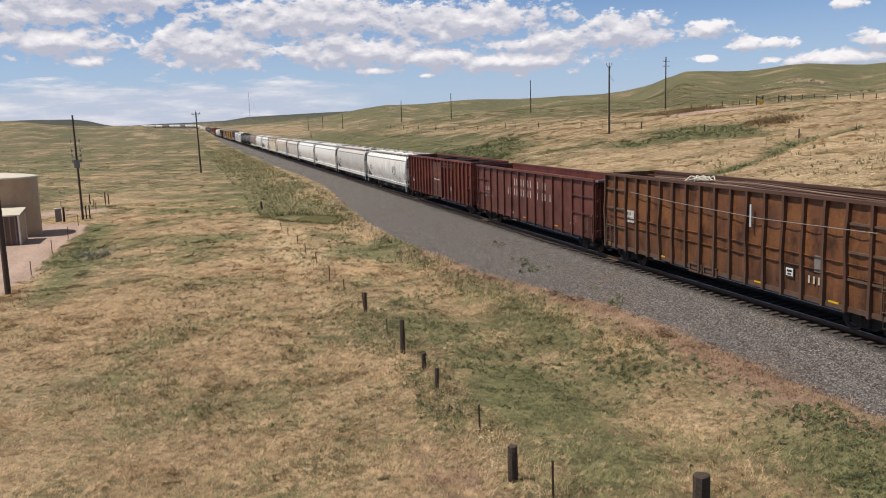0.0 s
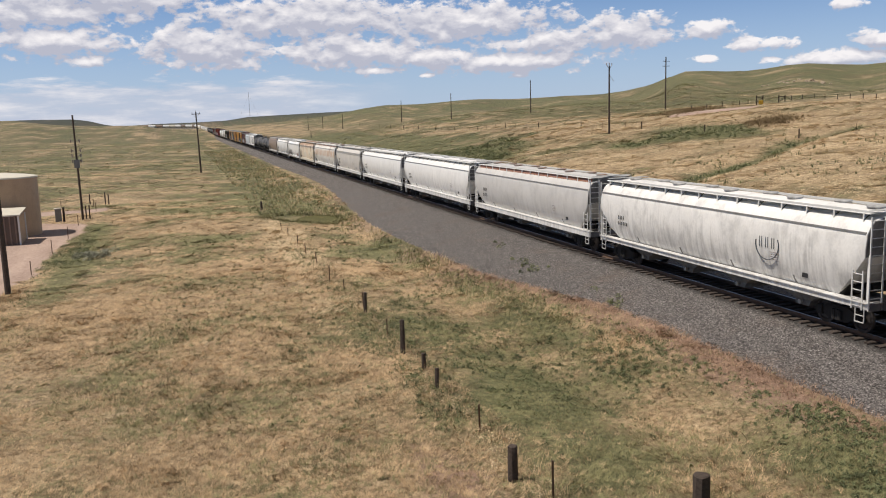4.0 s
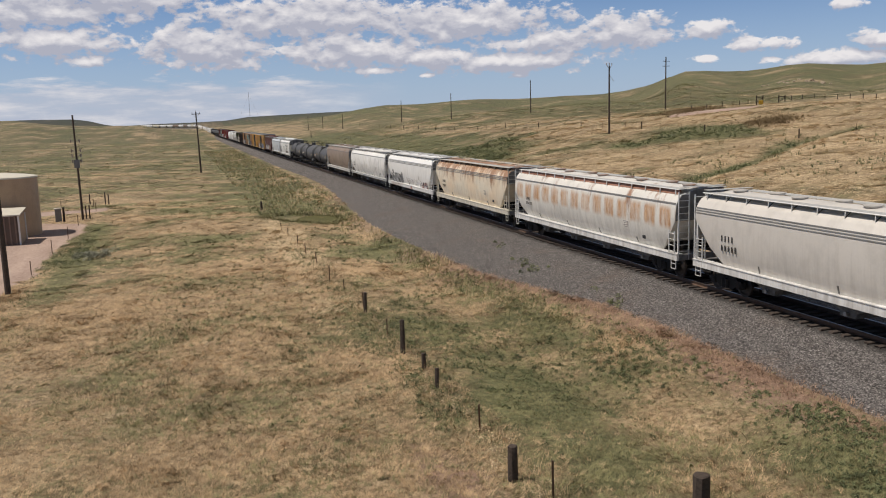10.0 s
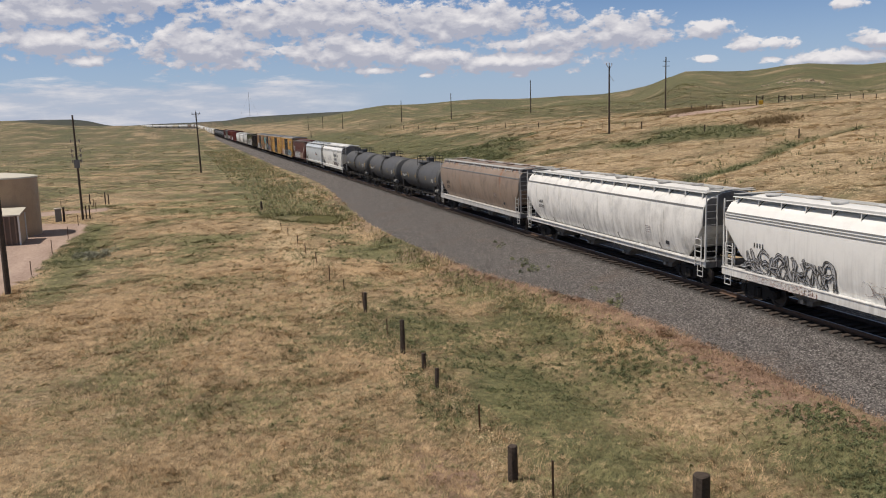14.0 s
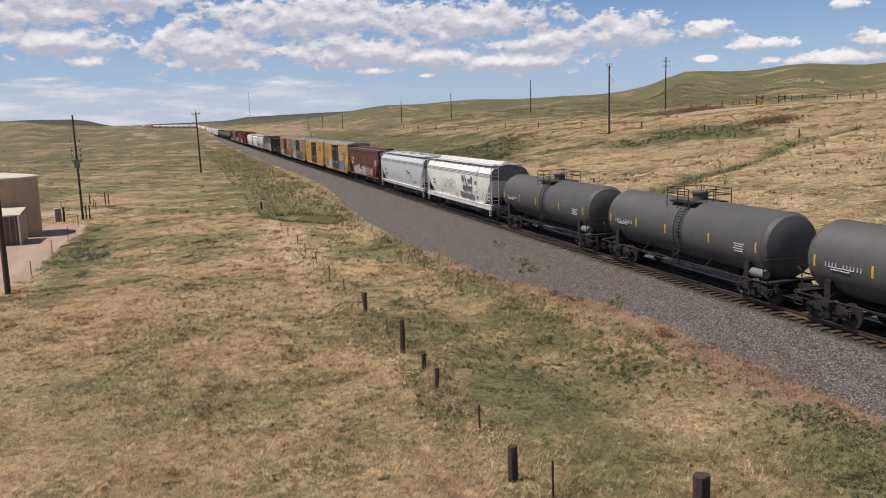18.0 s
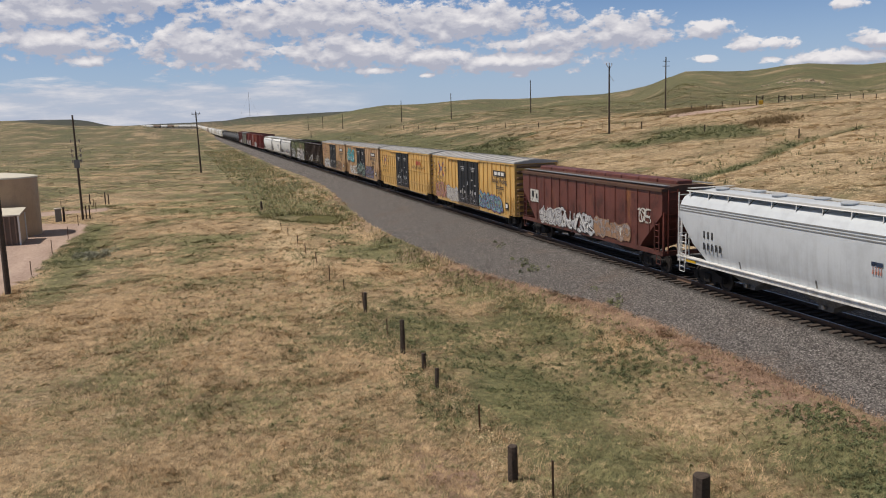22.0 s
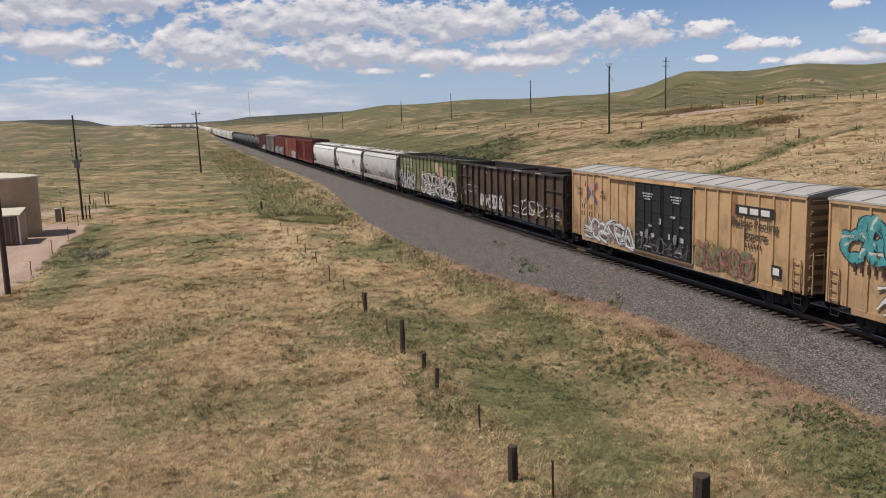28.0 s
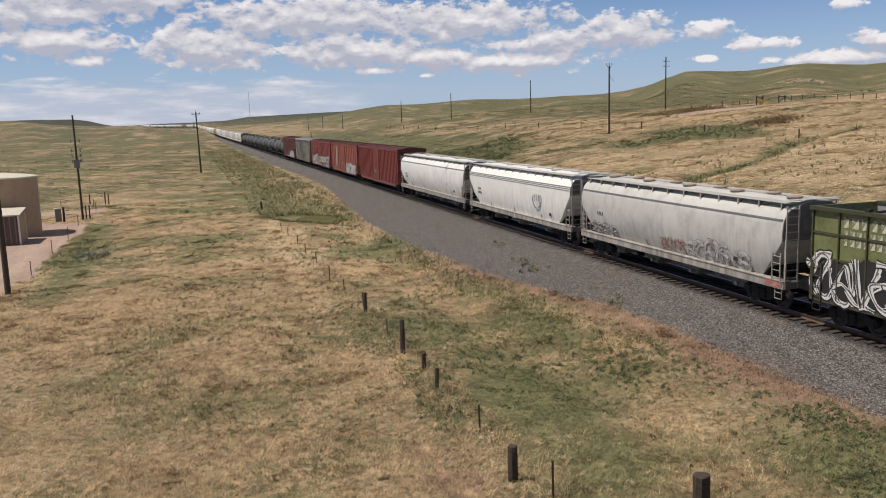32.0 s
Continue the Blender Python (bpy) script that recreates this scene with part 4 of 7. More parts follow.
    if not far:
        bm = bmesh.new()
        rod(bm, (0.7, -half - 0.32, 2.2), (0.7, -half - 0.36, 2.2), 0.28, 16)
        box(bm, 0.5, 0.9, -half - 0.3, -half - 0.02, 1.9, 2.3)
        part("brake_wheel", bm, M["under"], car)
        bm = bmesh.new()
        rod(bm, (-0.5, -half + 0.9, 1.55), (0.6, -half + 0.9, 1.55), 0.16, 12)
        rod(bm, (-0.9, -half + 0.5, 1.5), (-0.9, -half + 1.1, 1.5), 0.12, 10)
        part("air_tank", bm, M["under"], car)
    # discharge bays
    bays = 4 if style == "round" else 3
    span = 2 * (half - cut - 0.2)
    for i in range(bays):
        yc = -span / 2 + span * (i + 0.5) / bays
        w = span / bays / 2 - 0.1
        bm = bmesh.new()
        bx = 1.3 if thin else 1.2
        loft(bm, [[(-bx, yc - w, 1.3), (bx, yc - w, 1.3), (bx, yc + w, 1.3), (-bx, yc + w, 1.3)], [(-0.95, yc - 0.42, 0.62), (0.95, yc - 0.42, 0.62), (0.95, yc + 0.42, 0.62), (-0.95, yc + 0.42, 0.62)],
                  [(-0.98, yc - 0.36, 0.43), (0.98, yc - 0.36, 0.43), (0.98, yc + 0.36, 0.43), (-0.98, yc + 0.36, 0.43)]])
        part("discharge_bay", bm, M["bay"], car)
        bm = bmesh.new()
        rod(bm, (-1.02, yc, 0.56), (-1.12, yc, 0.56), 0.09, 8)
        part("outlet_knob", bm, M["steel"], car)
        if not far:
            z0, z1 = 1.32, 1.62
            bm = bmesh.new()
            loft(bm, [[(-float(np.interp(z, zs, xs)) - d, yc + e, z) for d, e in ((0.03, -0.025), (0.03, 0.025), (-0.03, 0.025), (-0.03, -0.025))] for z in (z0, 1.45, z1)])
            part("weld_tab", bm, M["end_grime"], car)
    # roof walks
    rim = walk_mat or M["walk"]
    for s in (-1, 1):
        bm = bmesh.new()
        box(bm, *sorted((s * 0.74, s * 1.27)), -half + 0.15, half - 0.15, top + 0.045, top + 0.07)
        part("roof_walk", bm, rim, car)
        if not far:
            n = int(length / 1.5)
            spots = [-half + 0.5 + (2 * half - 1.0) * k / n for k in range(n + 1)]
            if rust_edge:
                bm = bmesh.new()
                loft(bm, [[(s * 1.27, y, 4.05), (s * 1.15, y, top + 0.04), (s * 1.13, y, top + 0.03), (s * 1.255, y, 4.03)] for y in (-half + 0.25, half - 0.25)])
                part("edge_panel", bm, rust_edge, car, "rusted panel under the running board")
            bm = bmesh.new()
            for y in spots:
                rod(bm, (s * 1.30, y, 3.99), (s * 1.285, y, top + 0.06), 0.03 if style == "round" else 0.017, 5)
            rod(bm, (s * 1.285, -half + 0.2, top + 0.055), (s * 1.285, half - 0.2, top + 0.055), 0.026, 5)
            part("walk_bracket", bm, frame_mat, car)
            bm = bmesh.new()
            for y in spots:
                rod(bm, (s * 1.30, y, 4.02), (s * 0.98, y, top + 0.03), 0.016, 5)
            part("walk_brace", bm, M["under"], car)
    for s in (-1, 1):
        bm = bmesh.new()
        box(bm, -1.15, 1.15, s * (half - 0.22) - 0.2, s * (half - 0.22) + 0.2, top + 0.15, top + 0.17)
        part("end_walk", bm, rim, car)
    if hatch == "round":
        n = 5 if far else 9

        def make(b):
            b_rings = [(0.0, 0.30), (0.05, 0.30), (0.055, 0.34), (0.085, 0.33), (0.10, 0.1)]
            loft(b, [[(r * math.cos(2 * math.pi * i / 14), r * math.sin(2 * math.pi * i / 14), z) for i in range(14)] for z, r in b_rings])
        for i in range(n):
            piece("hatch", shared("hatch:" + (roof or look_).name, make, roof or look_, True), car, 0.35 if i % 2 else -0.1, -half + 1.2 + (2 * half - 2.4) * i / (n - 1), top + 0.11)
    else:
        n = 8
        w = (2 * half - 1.0) / n
        for i in range(n):
            bm = bmesh.new()
            y = -half + 0.5 + w * (i + 0.5)
            prism(bm, [(-0.36, top + 0.1), (0.36, top + 0.1), (0.33, top + 0.24), (0.0, top + 0.29), (-0.33, top + 0.24)], y - w / 2 + 0.03, y + w / 2 - 0.03)
            part("hatch", bm, roof or look_, car)
    gear(car, length, 2.45)
    xm = float(np.interp(2.5, zs, xs))
    if marks:
        bars(car, mark_rows(half - 2.0, 2.48, marks[0], size, marks[1]), M["ink"], -xm - 0.012, "reporting_mark", "black stencilled code")
        bars(car, [(-half + 4.6, 2.35 - 0.09 * i, 0.45 - 0.1 * (i % 2), 0.03) for i in range(4)], GHOST, -xm - 0.012)
        bars(car, [(-half + 3.0, 1.72, 0.3, 0.17)], M["ink"], -float(np.interp(1.72, zs, xs)) - 0.02)
    return car


# ---- gondolas ----
def gondola(start, end, mat, inner, top=4.2, label="", posts=16, foot=True, cross=False, brace=(0.37, 0.68), braced=2, low=1.02, sides=None, slim=0.06, deep=0.075, dent=0.0, ties=()):
    length, mid = end - start, (start + end) / 2
    car = thing("gondola", label, "rail car", "cars of the train")
    TRAIN.append((car, mid))
    half = length / 2 - 0.65
    rail_mat = sides or mat
    for s in (-1, 1):
        bm = bmesh.new()
        if dent and s < 0:
            rows = []
            for i in range(15):
                z = low + (top - 0.06 - low) * i / 14
                row = []
                for k in range(121):
                    y = -half + 2 * half * k / 120
                    swell = math.sin(math.pi * i / 14) * (0.4 + 0.6 * noise.noise((y * 0.33, z * 0.5, 3.1)) + 0.5 * math.sin(y * 2 * math.pi / ((2 * half - 0.16) / (posts - 1)) + 1.5))
                    row.append((-1.46 - dent * swell - 0.4 * dent * noise.noise((y * 1.3, z * 1.1, 0.4)), y, z))
                rows.append(row)
            loft(bm, rows, cap=False, close=False)
            box(bm, -1.425, -1.42, -half, half, low, top - 0.06)
        else:
            box(bm, s * 1.42, s * 1.46, -half, half, low, top - 0.06)
        part("side_wall", bm, mat, car, smooth=bool(dent))
        bm = bmesh.new()
        box(bm, s * 1.405, s * 1.417, -half + 0.05, half - 0.05, 1.2, top - 0.08)
        part("lining", bm, inner, car)
        bm = bmesh.new()
        box(bm, s * 1.38, s * 1.60, -half - 0.03, half + 0.03, top - 0.13, top)
        part("top_chord", bm, rail_mat, car)
        bm = bmesh.new()
        box(bm, s * 1.38, s * 1.50, -half, half, low - 0.12, low + 0.06)
        part("bottom_sill", bm, rail_mat, car)
        # end wall with its ribs
        bm = bmesh.new()
        box(bm, -1.46, 1.46, s * half - 0.05, s * half + 0.03, low, top - 0.02)
        for i in range(4):
            z = low + 0.35 + (top - low - 0.7) * i / 3
            box(bm, -1.40, 1.40, s * (half + 0.03) - 0.0, s * (half + 0.13), z - 0.07, z + 0.07)
        part("end_wall", bm, mat, car)
    pitch = (2 * half - 0.16) / (posts - 1)
    key = "post:%s:%.2f:%.2f:%d:%.2f:%.3f" % (rail_mat.name, top, low, foot, slim, deep)

    def make(bm):
        slab(bm, [(-slim, low + 0.06), (-slim, top - 0.13), (slim, top - 0.13), (slim, low + 0.06)], -deep, deep)
        if foot:
            slab(bm, [(-0.05, low - 0.22), (-0.09, low + 0.2), (0.09, low + 0.2), (0.05, low - 0.22)], -0.08, 0.06)
    me = shared(key, make, rail_mat)
    for i in range(posts):
        for s in (-1, 1):
            if dent and s < 0:
                y = -half + 0.08 + pitch * i
                bend = [dent * 2.2 * math.sin(math.pi * k / 8) * noise.noise((y * 0.6, k * 0.35, 7.7)) for k in range(9)]
                bm = bmesh.new()
                loft(bm, [[(x - 0.5 * abs(b), y + dy + b, z) for x, dy in ((-1.62, -0.06), (-1.62, 0.06), (-1.45, 0.07), (-1.45, -0.07))] for k, b in enumerate(bend) for z in [low - 0.15 + (top - 0.13 - low + 0.15) * k / 8]])
                part("post", bm, rail_mat, car)
                continue
            piece("post", me, car, s * (1.455 + deep), -half + 0.08 + pitch * i, 0, 0 if s < 0 else 180)
    def strut(bm):
        box(bm, -deep * 0.7, deep * 0.7, -pitch / 2 + slim, pitch / 2 - slim, -0.04, 0.04)
    me = shared("stiffener:%s:%.3f:%.3f" % (rail_mat.name, pitch, deep), strut, rail_mat)
    for i in list(range(braced)) + list(range(posts - 1 - braced, posts - 1)):
        for b in brace:
            z = low + (top - low) * b
            piece("stiffener", me, car, -1.455 - deep * 0.7, -half + 0.08 + pitch * (i + 0.5), z)
    bm = bmesh.new()
    box(bm, -1.40, 1.40, -half + 0.06, half - 0.06, 1.08, 1.16)
    part("floor", bm, M["under"], car)
    bm = bmesh.new()
    box(bm, -0.2, 0.2, -half - 0.1, half + 0.1, 0.72, 1.05)
    n = posts
    for i in range(n):
        y = -half + 0.08 + pitch * i
        box(bm, -1.4, 1.4, y - 0.05, y + 0.05, 0.86, 1.06)
    part("centre_sill", bm, M["under"], car)
    for k in ties:
        bm = bmesh.new()
        box(bm, -1.42, 1.42, k * half - 0.12, k * half + 0.12, top - 0.3, top - 0.16)
        part("inner_tie", bm, inner, car)
    if cross:
        for i in range(1, posts - 1, 2):
            bm = bmesh.new()
            y = -half + 0.08 + pitch * i
            rod(bm, (-1.42, y, top - 0.02), (1.42, y, top - 0.02), 0.05, 6)
            box(bm, -1.56, -1.40, y - 0.1, y + 0.1, top - 0.15, top + 0.10)
            box(bm, 1.40, 1.56, y - 0.1, y + 0.1, top - 0.15, top + 0.10)
            part("cross_tie", bm, M["black"], car)
    for s in (-1, 1):
        ladder(car, rail_mat, -1.0, s * (half + 0.18), 1.0, top - 0.1, 9, 0.5, False)
        ladder(car, rail_mat, -1.56, s * (half - 0.42), 1.0, 2.3, 4)
        stirrup(car, M["under"], -1.5, s * (half - 0.4))
    gear(car, length, 2.35)
    return car


# ---- box cars ----
def boxcar(start, end, mat, roof, door, label="", rib=0.92, top=4.66, door_w=5.0, end_mat=None, double=True, roof_label="grey galvanised roof"):
    length, mid = end - start, (start + end) / 2
    car = thing("boxcar", label, "rail car", "cars of the train")
    TRAIN.append((car, mid))
    half = length / 2 - 0.55
    bm = bmesh.new()
    box(bm, -1.55, 1.55, -half, half, 0.98, top)
    part("body", bm, mat, car)
    bm = bmesh.new()
    prism(bm, [(-1.63, top - 0.02), (1.63, top - 0.02), (1.63, top + 0.05), (0.35, top + 0.24), (-0.35, top + 0.24), (-1.63, top + 0.05)], -half - 0.06, half + 0.06)
    rf = part("roof", bm, roof, car, roof_label)
    n = 14
    def seam(b):
        loft(b, [[(-1.62, y, top + 0.05), (-1.62, y, top + 0.09), (-0.35, y, top + 0.275), (0.35, y, top + 0.275), (1.62, y, top + 0.09), (1.62, y, top + 0.05)] for y in (-0.035, 0.035)])
    me = shared("seam:%s:%.2f" % (roof.name, top), seam, roof)
    for i in range(n + 1):
        piece("roof_seam", me, rf, 0, -half + 0.05 + (2 * half - 0.1) * i / n, 0)
    bm = bmesh.new()
    box(bm, -1.62, -1.56, -half, half, top - 0.12, top + 0.0)
    box(bm, 1.56, 1.62, -half, half, top - 0.12, top + 0.0)
    part("eave_rail", bm, mat, car)
    # side posts on both sides of the doors
    def make(b):
        slab(b, [(-0.04, 1.0), (-0.04, top - 0.12), (0.04, top - 0.12), (0.04, 1.0)], -0.03, 0.03)
    me = shared("side_post:%s:%.2f" % (mat.name, top), make, mat)
    run = half - door_w / 2
    k = max(2, round(run / rib))
    for s in (-1, 1):
        for i in range(k + 1):
            for e in (-1, 1):
                piece("side_post", me, car, e * 1.58, s * (door_w / 2 + 0.04 + (run - 0.08) * i / k), 0)
    # doors
    leaves = 2 if double else 1
    w = door_w / leaves
    def leaf(b):
        box(b, -0.035, 0.035, -w / 2 + 0.03, w / 2 - 0.03, 1.05, top - 0.16)

    def door_rib(b):
        box(b, -0.06, -0.03, -w / 2 + 0.05, w / 2 - 0.05, -0.035, 0.035)

    def lock(b):
        rod(b, (0, 0, 1.1), (0, 0, top - 0.2), 0.022, 5)
    me = shared("door:%s:%.2f:%.2f" % (door.name, w, top), leaf, door)
    for i in range(leaves):
        for e in (-1, 1):
            y = (-door_w / 2 + w * (i + 0.5))
            d = piece("door", me, car, e * 1.59, y, 0, 0 if e < 0 else 180)
            for z in np.linspace(1.3, top - 0.35, 6):
                piece("door_rib", shared("door_rib:%s:%.2f" % (door.name, w), door_rib, door), d, 0, 0, float(z))
            if e < 0:
                for q in (-w / 2 + 0.1, -w * 0.12, w * 0.12, w / 2 - 0.1):
                    piece("lock_rod", shared("lock_rod:%s:%.2f" % (door.name, top), lock, door), d, -0.075, q, 0)
                bm = bmesh.new()
                rod(bm, (-0.1, 0.0, 2.0), (-0.13, 0.0, 2.0), 0.16, 12)
                box(bm, -0.11, -0.07, -0.1, 0.1, 1.75, 2.2)
                part("door_latch", bm, M["steel"], d)
    for s in (-1, 1):
        bm = bmesh.new()
        for i in range(9):
            z = 1.2 + (top - 1.4) * i / 8
            prism_y = s * half
            loft(bm, [[(x, prism_y, z - 0.12), (x, prism_y + s * 0.09, z - 0.04), (x, prism_y + s * 0.09, z + 0.04), (x, prism_y, z + 0.12)] for x in (-1.45, 1.45)])
        part("end_corrugation", bm, end_mat or mat, car)
        ladder(car, mat, -1.63, s * (half - 0.4), 1.05, 2.3, 4)
        ladder(car, mat, -1.1, s * (half + 0.14), 1.0, 2.6, 5, 0.5, False)
        stirrup(car, M["under"], -1.55, s * (half - 0.4))
        bm = bmesh.new()
        box(bm, s * 1.50, s * 1.59, -half + 1.2, half - 1.2, 0.78, 1.0)
        part("side_sill", bm, mat, car)
    bm = bmesh.new()
    box(bm, -0.25, 0.25, -half - 0.2, half + 0.2, 0.7, 0.99)
    for i in range(10):
        y = -half + 1 + (2 * half - 2) * i / 9
        box(bm, -1.45, 1.45, y - 0.06, y + 0.06, 0.8, 0.99)
    part("centre_sill", bm, M["under"], car)
    gear(car, length, 2.6)
    return car


# ---- tank cars ----
def tank_car(start, end, mat, label="", far=False, marks=True):
    length, mid = end - start, (start + end) / 2
    car = thing("tank_car", label, "rail car", "cars of the train")
    TRAIN.append((car, mid))
    half = length / 2 - 0.95
    r, zc = 1.38, 2.35
    bm = bmesh.new()
    rings = [(-half, 0.25), (-half + 0.03, 0.65), (-half + 0.10, 0.98), (-half + 0.22, 1.25), (-half + 0.38, r - 0.05), (-half + 0.46, r - 0.01), (-half + 0.47, r + 0.006), (-half + 0.53, r + 0.006), (-half + 0.54, r)]
    rings = rings + [(-y, k) for y, k in rings[::-1]]
    n = 36
    loft(bm, [[(k * math.cos(2 * math.pi * i / n), y, zc + k * math.sin(2 * math.pi * i / n)) for i in range(n)] for y, k in rings])
    part("barrel", bm, mat, car, smooth=True)
    for s in (-1, 1):
        bm = bmesh.new()
        box(bm, -0.32, 0.32, s * (half - 1.8) if s > 0 else -half - 0.3, half + 0.3 if s > 0 else -half + 1.8, 0.72, 1.06)
        slab(bm, [(s * (half - 1.35) - 0.15, 0.95), (s * (half - 1.35) - 0.15, 1.7), (s * (half - 1.35) + 0.15, 1.7), (s * (half - 1.35) + 0.15, 0.95)], -1.32, 1.32)
        box(bm, -1.4, 1.4, s * (half + 0.12) - 0.18, s * (half + 0.12) + 0.18, 0.98, 1.06)
        part("stub_sill", bm, M["under"], car)
        if not far:
            bm = bmesh.new()
            y = s * (half - 0.15)
            pipe(bm, [(-1.42, y, 1.05), (-1.42, y, 1.85), (-1.36, y + s * 0.3, 1.95), (0, y + s * 0.42, 1.95), (1.36, y + s * 0.3, 1.95), (1.42, y, 1.85), (1.42, y, 1.05)], 0.025)
            part("end_railing", bm, M["black"], car)
            stirrup(car, M["black"], -1.45, s * (half - 0.05))
    # running board pipe along the side
    for s in (-1, 1):
        bm = bmesh.new()
        rod(bm, (s * 1.42, -half - 0.1, 1.0), (s * 1.42, half + 0.1, 1.0), 0.035, 6)
        for i in range(5):
            y = -half + 1.5 + (2 * half - 3) * i / 4
            rod(bm, (s * 1.42, y, 1.0), (s * 1.0, y, 1.35), 0.03, 5)
        part("side_rail", bm, M["under"], car)
    bm = bmesh.new()
    rod(bm, (-1.1, -half + 0.35, 1.25), (-1.1, -half + 1.2, 1.25), 0.19, 12)
    part("brake_cylinder", bm, M["grey_box"], car, smooth=True)
    # manway, platform and its railing
    bm = bmesh.new()
    box(bm, -0.95, 0.95, -1.0, 1.0, zc + r - 0.12, zc + r - 0.05)
    part("platform", bm, M["black"], car)
    bm = bmesh.new()
    loft(bm, [[(k * math.cos(2 * math.pi * i / 18), -0.15 + k * math.sin(2 * math.pi * i / 18), z) for i in range(18)] for z, k in ((zc + r - 0.1, 0.36), (zc + r + 0.3, 0.36), (zc + r + 0.31, 0.42), (zc + r + 0.38, 0.42), (zc + r + 0.44, 0.2))])
    part("manway", bm, mat, car, smooth=True)
    # no real frame: dark box added as the shade below the barrel
    bm = bmesh.new()
    box(bm, -0.3, 0.3, -half + 3.2, half - 3.2, 0.62, 0.98)
    part("underframe", bm, M["under"], car)
    for x in (-1.2, -0.75):
        bm = bmesh.new()
        pipe(bm, [(x, half - 2.6, 0.95), (x, 1.0, 0.78), (x, -1.0, 0.78), (x, -half + 2.6, 0.95)], 0.04, 5)
        part("brake_pipe", bm, M["under"], car)
    bm = bmesh.new()
    rod(bm, (0, 0, 0.42), (0, 0, 1.2), 0.24, 12)
    part("bottom_outlet", bm, M["under"], car)
    for z in (zc + r + 0.55, zc + r + 0.28):
        bm = bmesh.new()
        pipe(bm, [(-0.95, -0.6, z), (-0.95, 1.2, z), (0.95, 1.2, z), (0.95, -1.2, z), (-0.4, -1.2, z)], 0.022, 5)
        part("railing", bm, M["black"], car)
    for x, y in ((-0.95, -0.6), (-0.95, 0.3), (-0.95, 1.2), (0.95, 1.2), (0, 1.2), (0.95, 0), (0.95, -1.2), (0, -1.2), (-0.4, -1.2)):
        bm = bmesh.new()
        rod(bm, (x, y, zc + r - 0.45), (x, y, zc + r + 0.55), 0.022, 5)
        part("railing_post", bm, M["black"], car)
    pts = [(-(r + 0.13) * math.cos(a), zc + (r + 0.13) * math.sin(a)) for a in np.linspace(radians(58), radians(-25), 9)] + [(-1.50, 1.3), (-1.50, 0.65)]
    bm = bmesh.new()
    for s in (-0.67, -0.23):
        pipe(bm, [(x, s, z) for x, z in pts], 0.025, 5)
    climb = part("side_ladder", bm, M["black"], car)
    bm = bmesh.new()
    for a, b in zip(pts, pts[1:]):
        rod(bm, (a[0], -0.67, a[1]), (a[0], -0.23, a[1]), 0.018, 5)
        m = ((a[0] + b[0]) / 2, (a[1] + b[1]) / 2)
        rod(bm, (m[0], -0.67, m[1]), (m[0], -0.23, m[1]), 0.018, 5)
    tagged(part("rungs", bm, M["black"], climb), kind="stuff")
    if not far:
        def stripe(b):
            for a in np.linspace(-10, 8, 6)[:-1]:
                p, q = radians(a), radians(a + 3.6)
                k = r + 0.006
                v = [b.verts.new((-k * math.cos(t), y, k * math.sin(t))) for t, y in ((p, -0.05), (q, -0.05), (q, 0.05), (p, 0.05))]
                b.faces.new(v)
        me = shared("stripe", stripe, M["yellow_mark"])
        for y in (-half + 0.72, -half * 0.42, half * 0.1, half * 0.5, half - 0.72):
            piece("reflective_stripe", me, car, 0, y, zc, label="yellow reflective strip")
        bars(car, mark_rows(half - 1.3, 2.3, 4, 0.19, 0) + mark_rows(half - 2.15, 2.3, 6, 0.19, 0), SILVER, -r - 0.012, "reporting_mark", "white stencilled code")
        bars(car, [(-half + 1.8 + 0.0 * i, 2.35 - 0.1 * i, 0.7 - 0.1 * (i % 2), 0.03) for i in range(4)] + [(half - 2.0, 2.22, 1.2, 0.03), (half - 2.0, 2.14, 0.9, 0.03)], M["white"], -r - 0.012, "stencil", "small white stencilled lines")
    gear(car, length, 2.1)
    return car

# ---- the cars, in the order in which they pass ----
# skirt amount covers dirt and the undercut side's shade, both as colour
WHITE = paint("hopper_white", (0.84, 0.835, 0.81), grime=(0.2, 0.19, 0.18), amount=0.55, fade=0.04, grit=0.12, rough=0.38)
WHITE_B = paint("hopper_white_dull", (0.80, 0.80, 0.78), amount=0.55, rust=0.12, rough=0.4)
GREY = paint("hopper_grey", (0.56, 0.60, 0.635), grime=(0.2, 0.2, 0.2), amount=0.45, fade=0.06, rough=0.38)
CREAM = paint("hopper_cream", (0.66, 0.62, 0.52), amount=0.35)
CREAM_RUST = paint("hopper_cream_rusty", (0.76, 0.69, 0.56), grime=(0.42, 0.28, 0.15), amount=0.45, rust=0.62, high_rust=0.17, wash=(0.75, 0.60, 0.43))
RUSTY = paint("hopper_rusty", (0.70, 0.68, 0.63), amount=0.45, rust=0.3, high_rust=0.05, panels=1.38)
PALE = paint("hopper_pale_grey", (0.61, 0.58, 0.535), amount=0.35, fade=0.06)
DINGY = paint("hopper_dingy", (0.56, 0.555, 0.53), grime=(0.15, 0.13, 0.12), amount=0.55, grit=0.3)
DULL = paint("hopper_dull_grey", (0.57, 0.56, 0.54), amount=0.3)
EAVE = paint("rust_band", (0.33, 0.17, 0.12), amount=0.3, rust=1.0, fade=0.3)
OLD = paint("hopper_old_white", (0.79, 0.78, 0.75), grime=(0.15, 0.14, 0.135), amount=0.8, grit=0.35)
TAN = paint("hopper_tan", (0.27, 0.205, 0.16), grime=(0.17, 0.10, 0.065), amount=0.6, rust=0.3, grit=0.4)
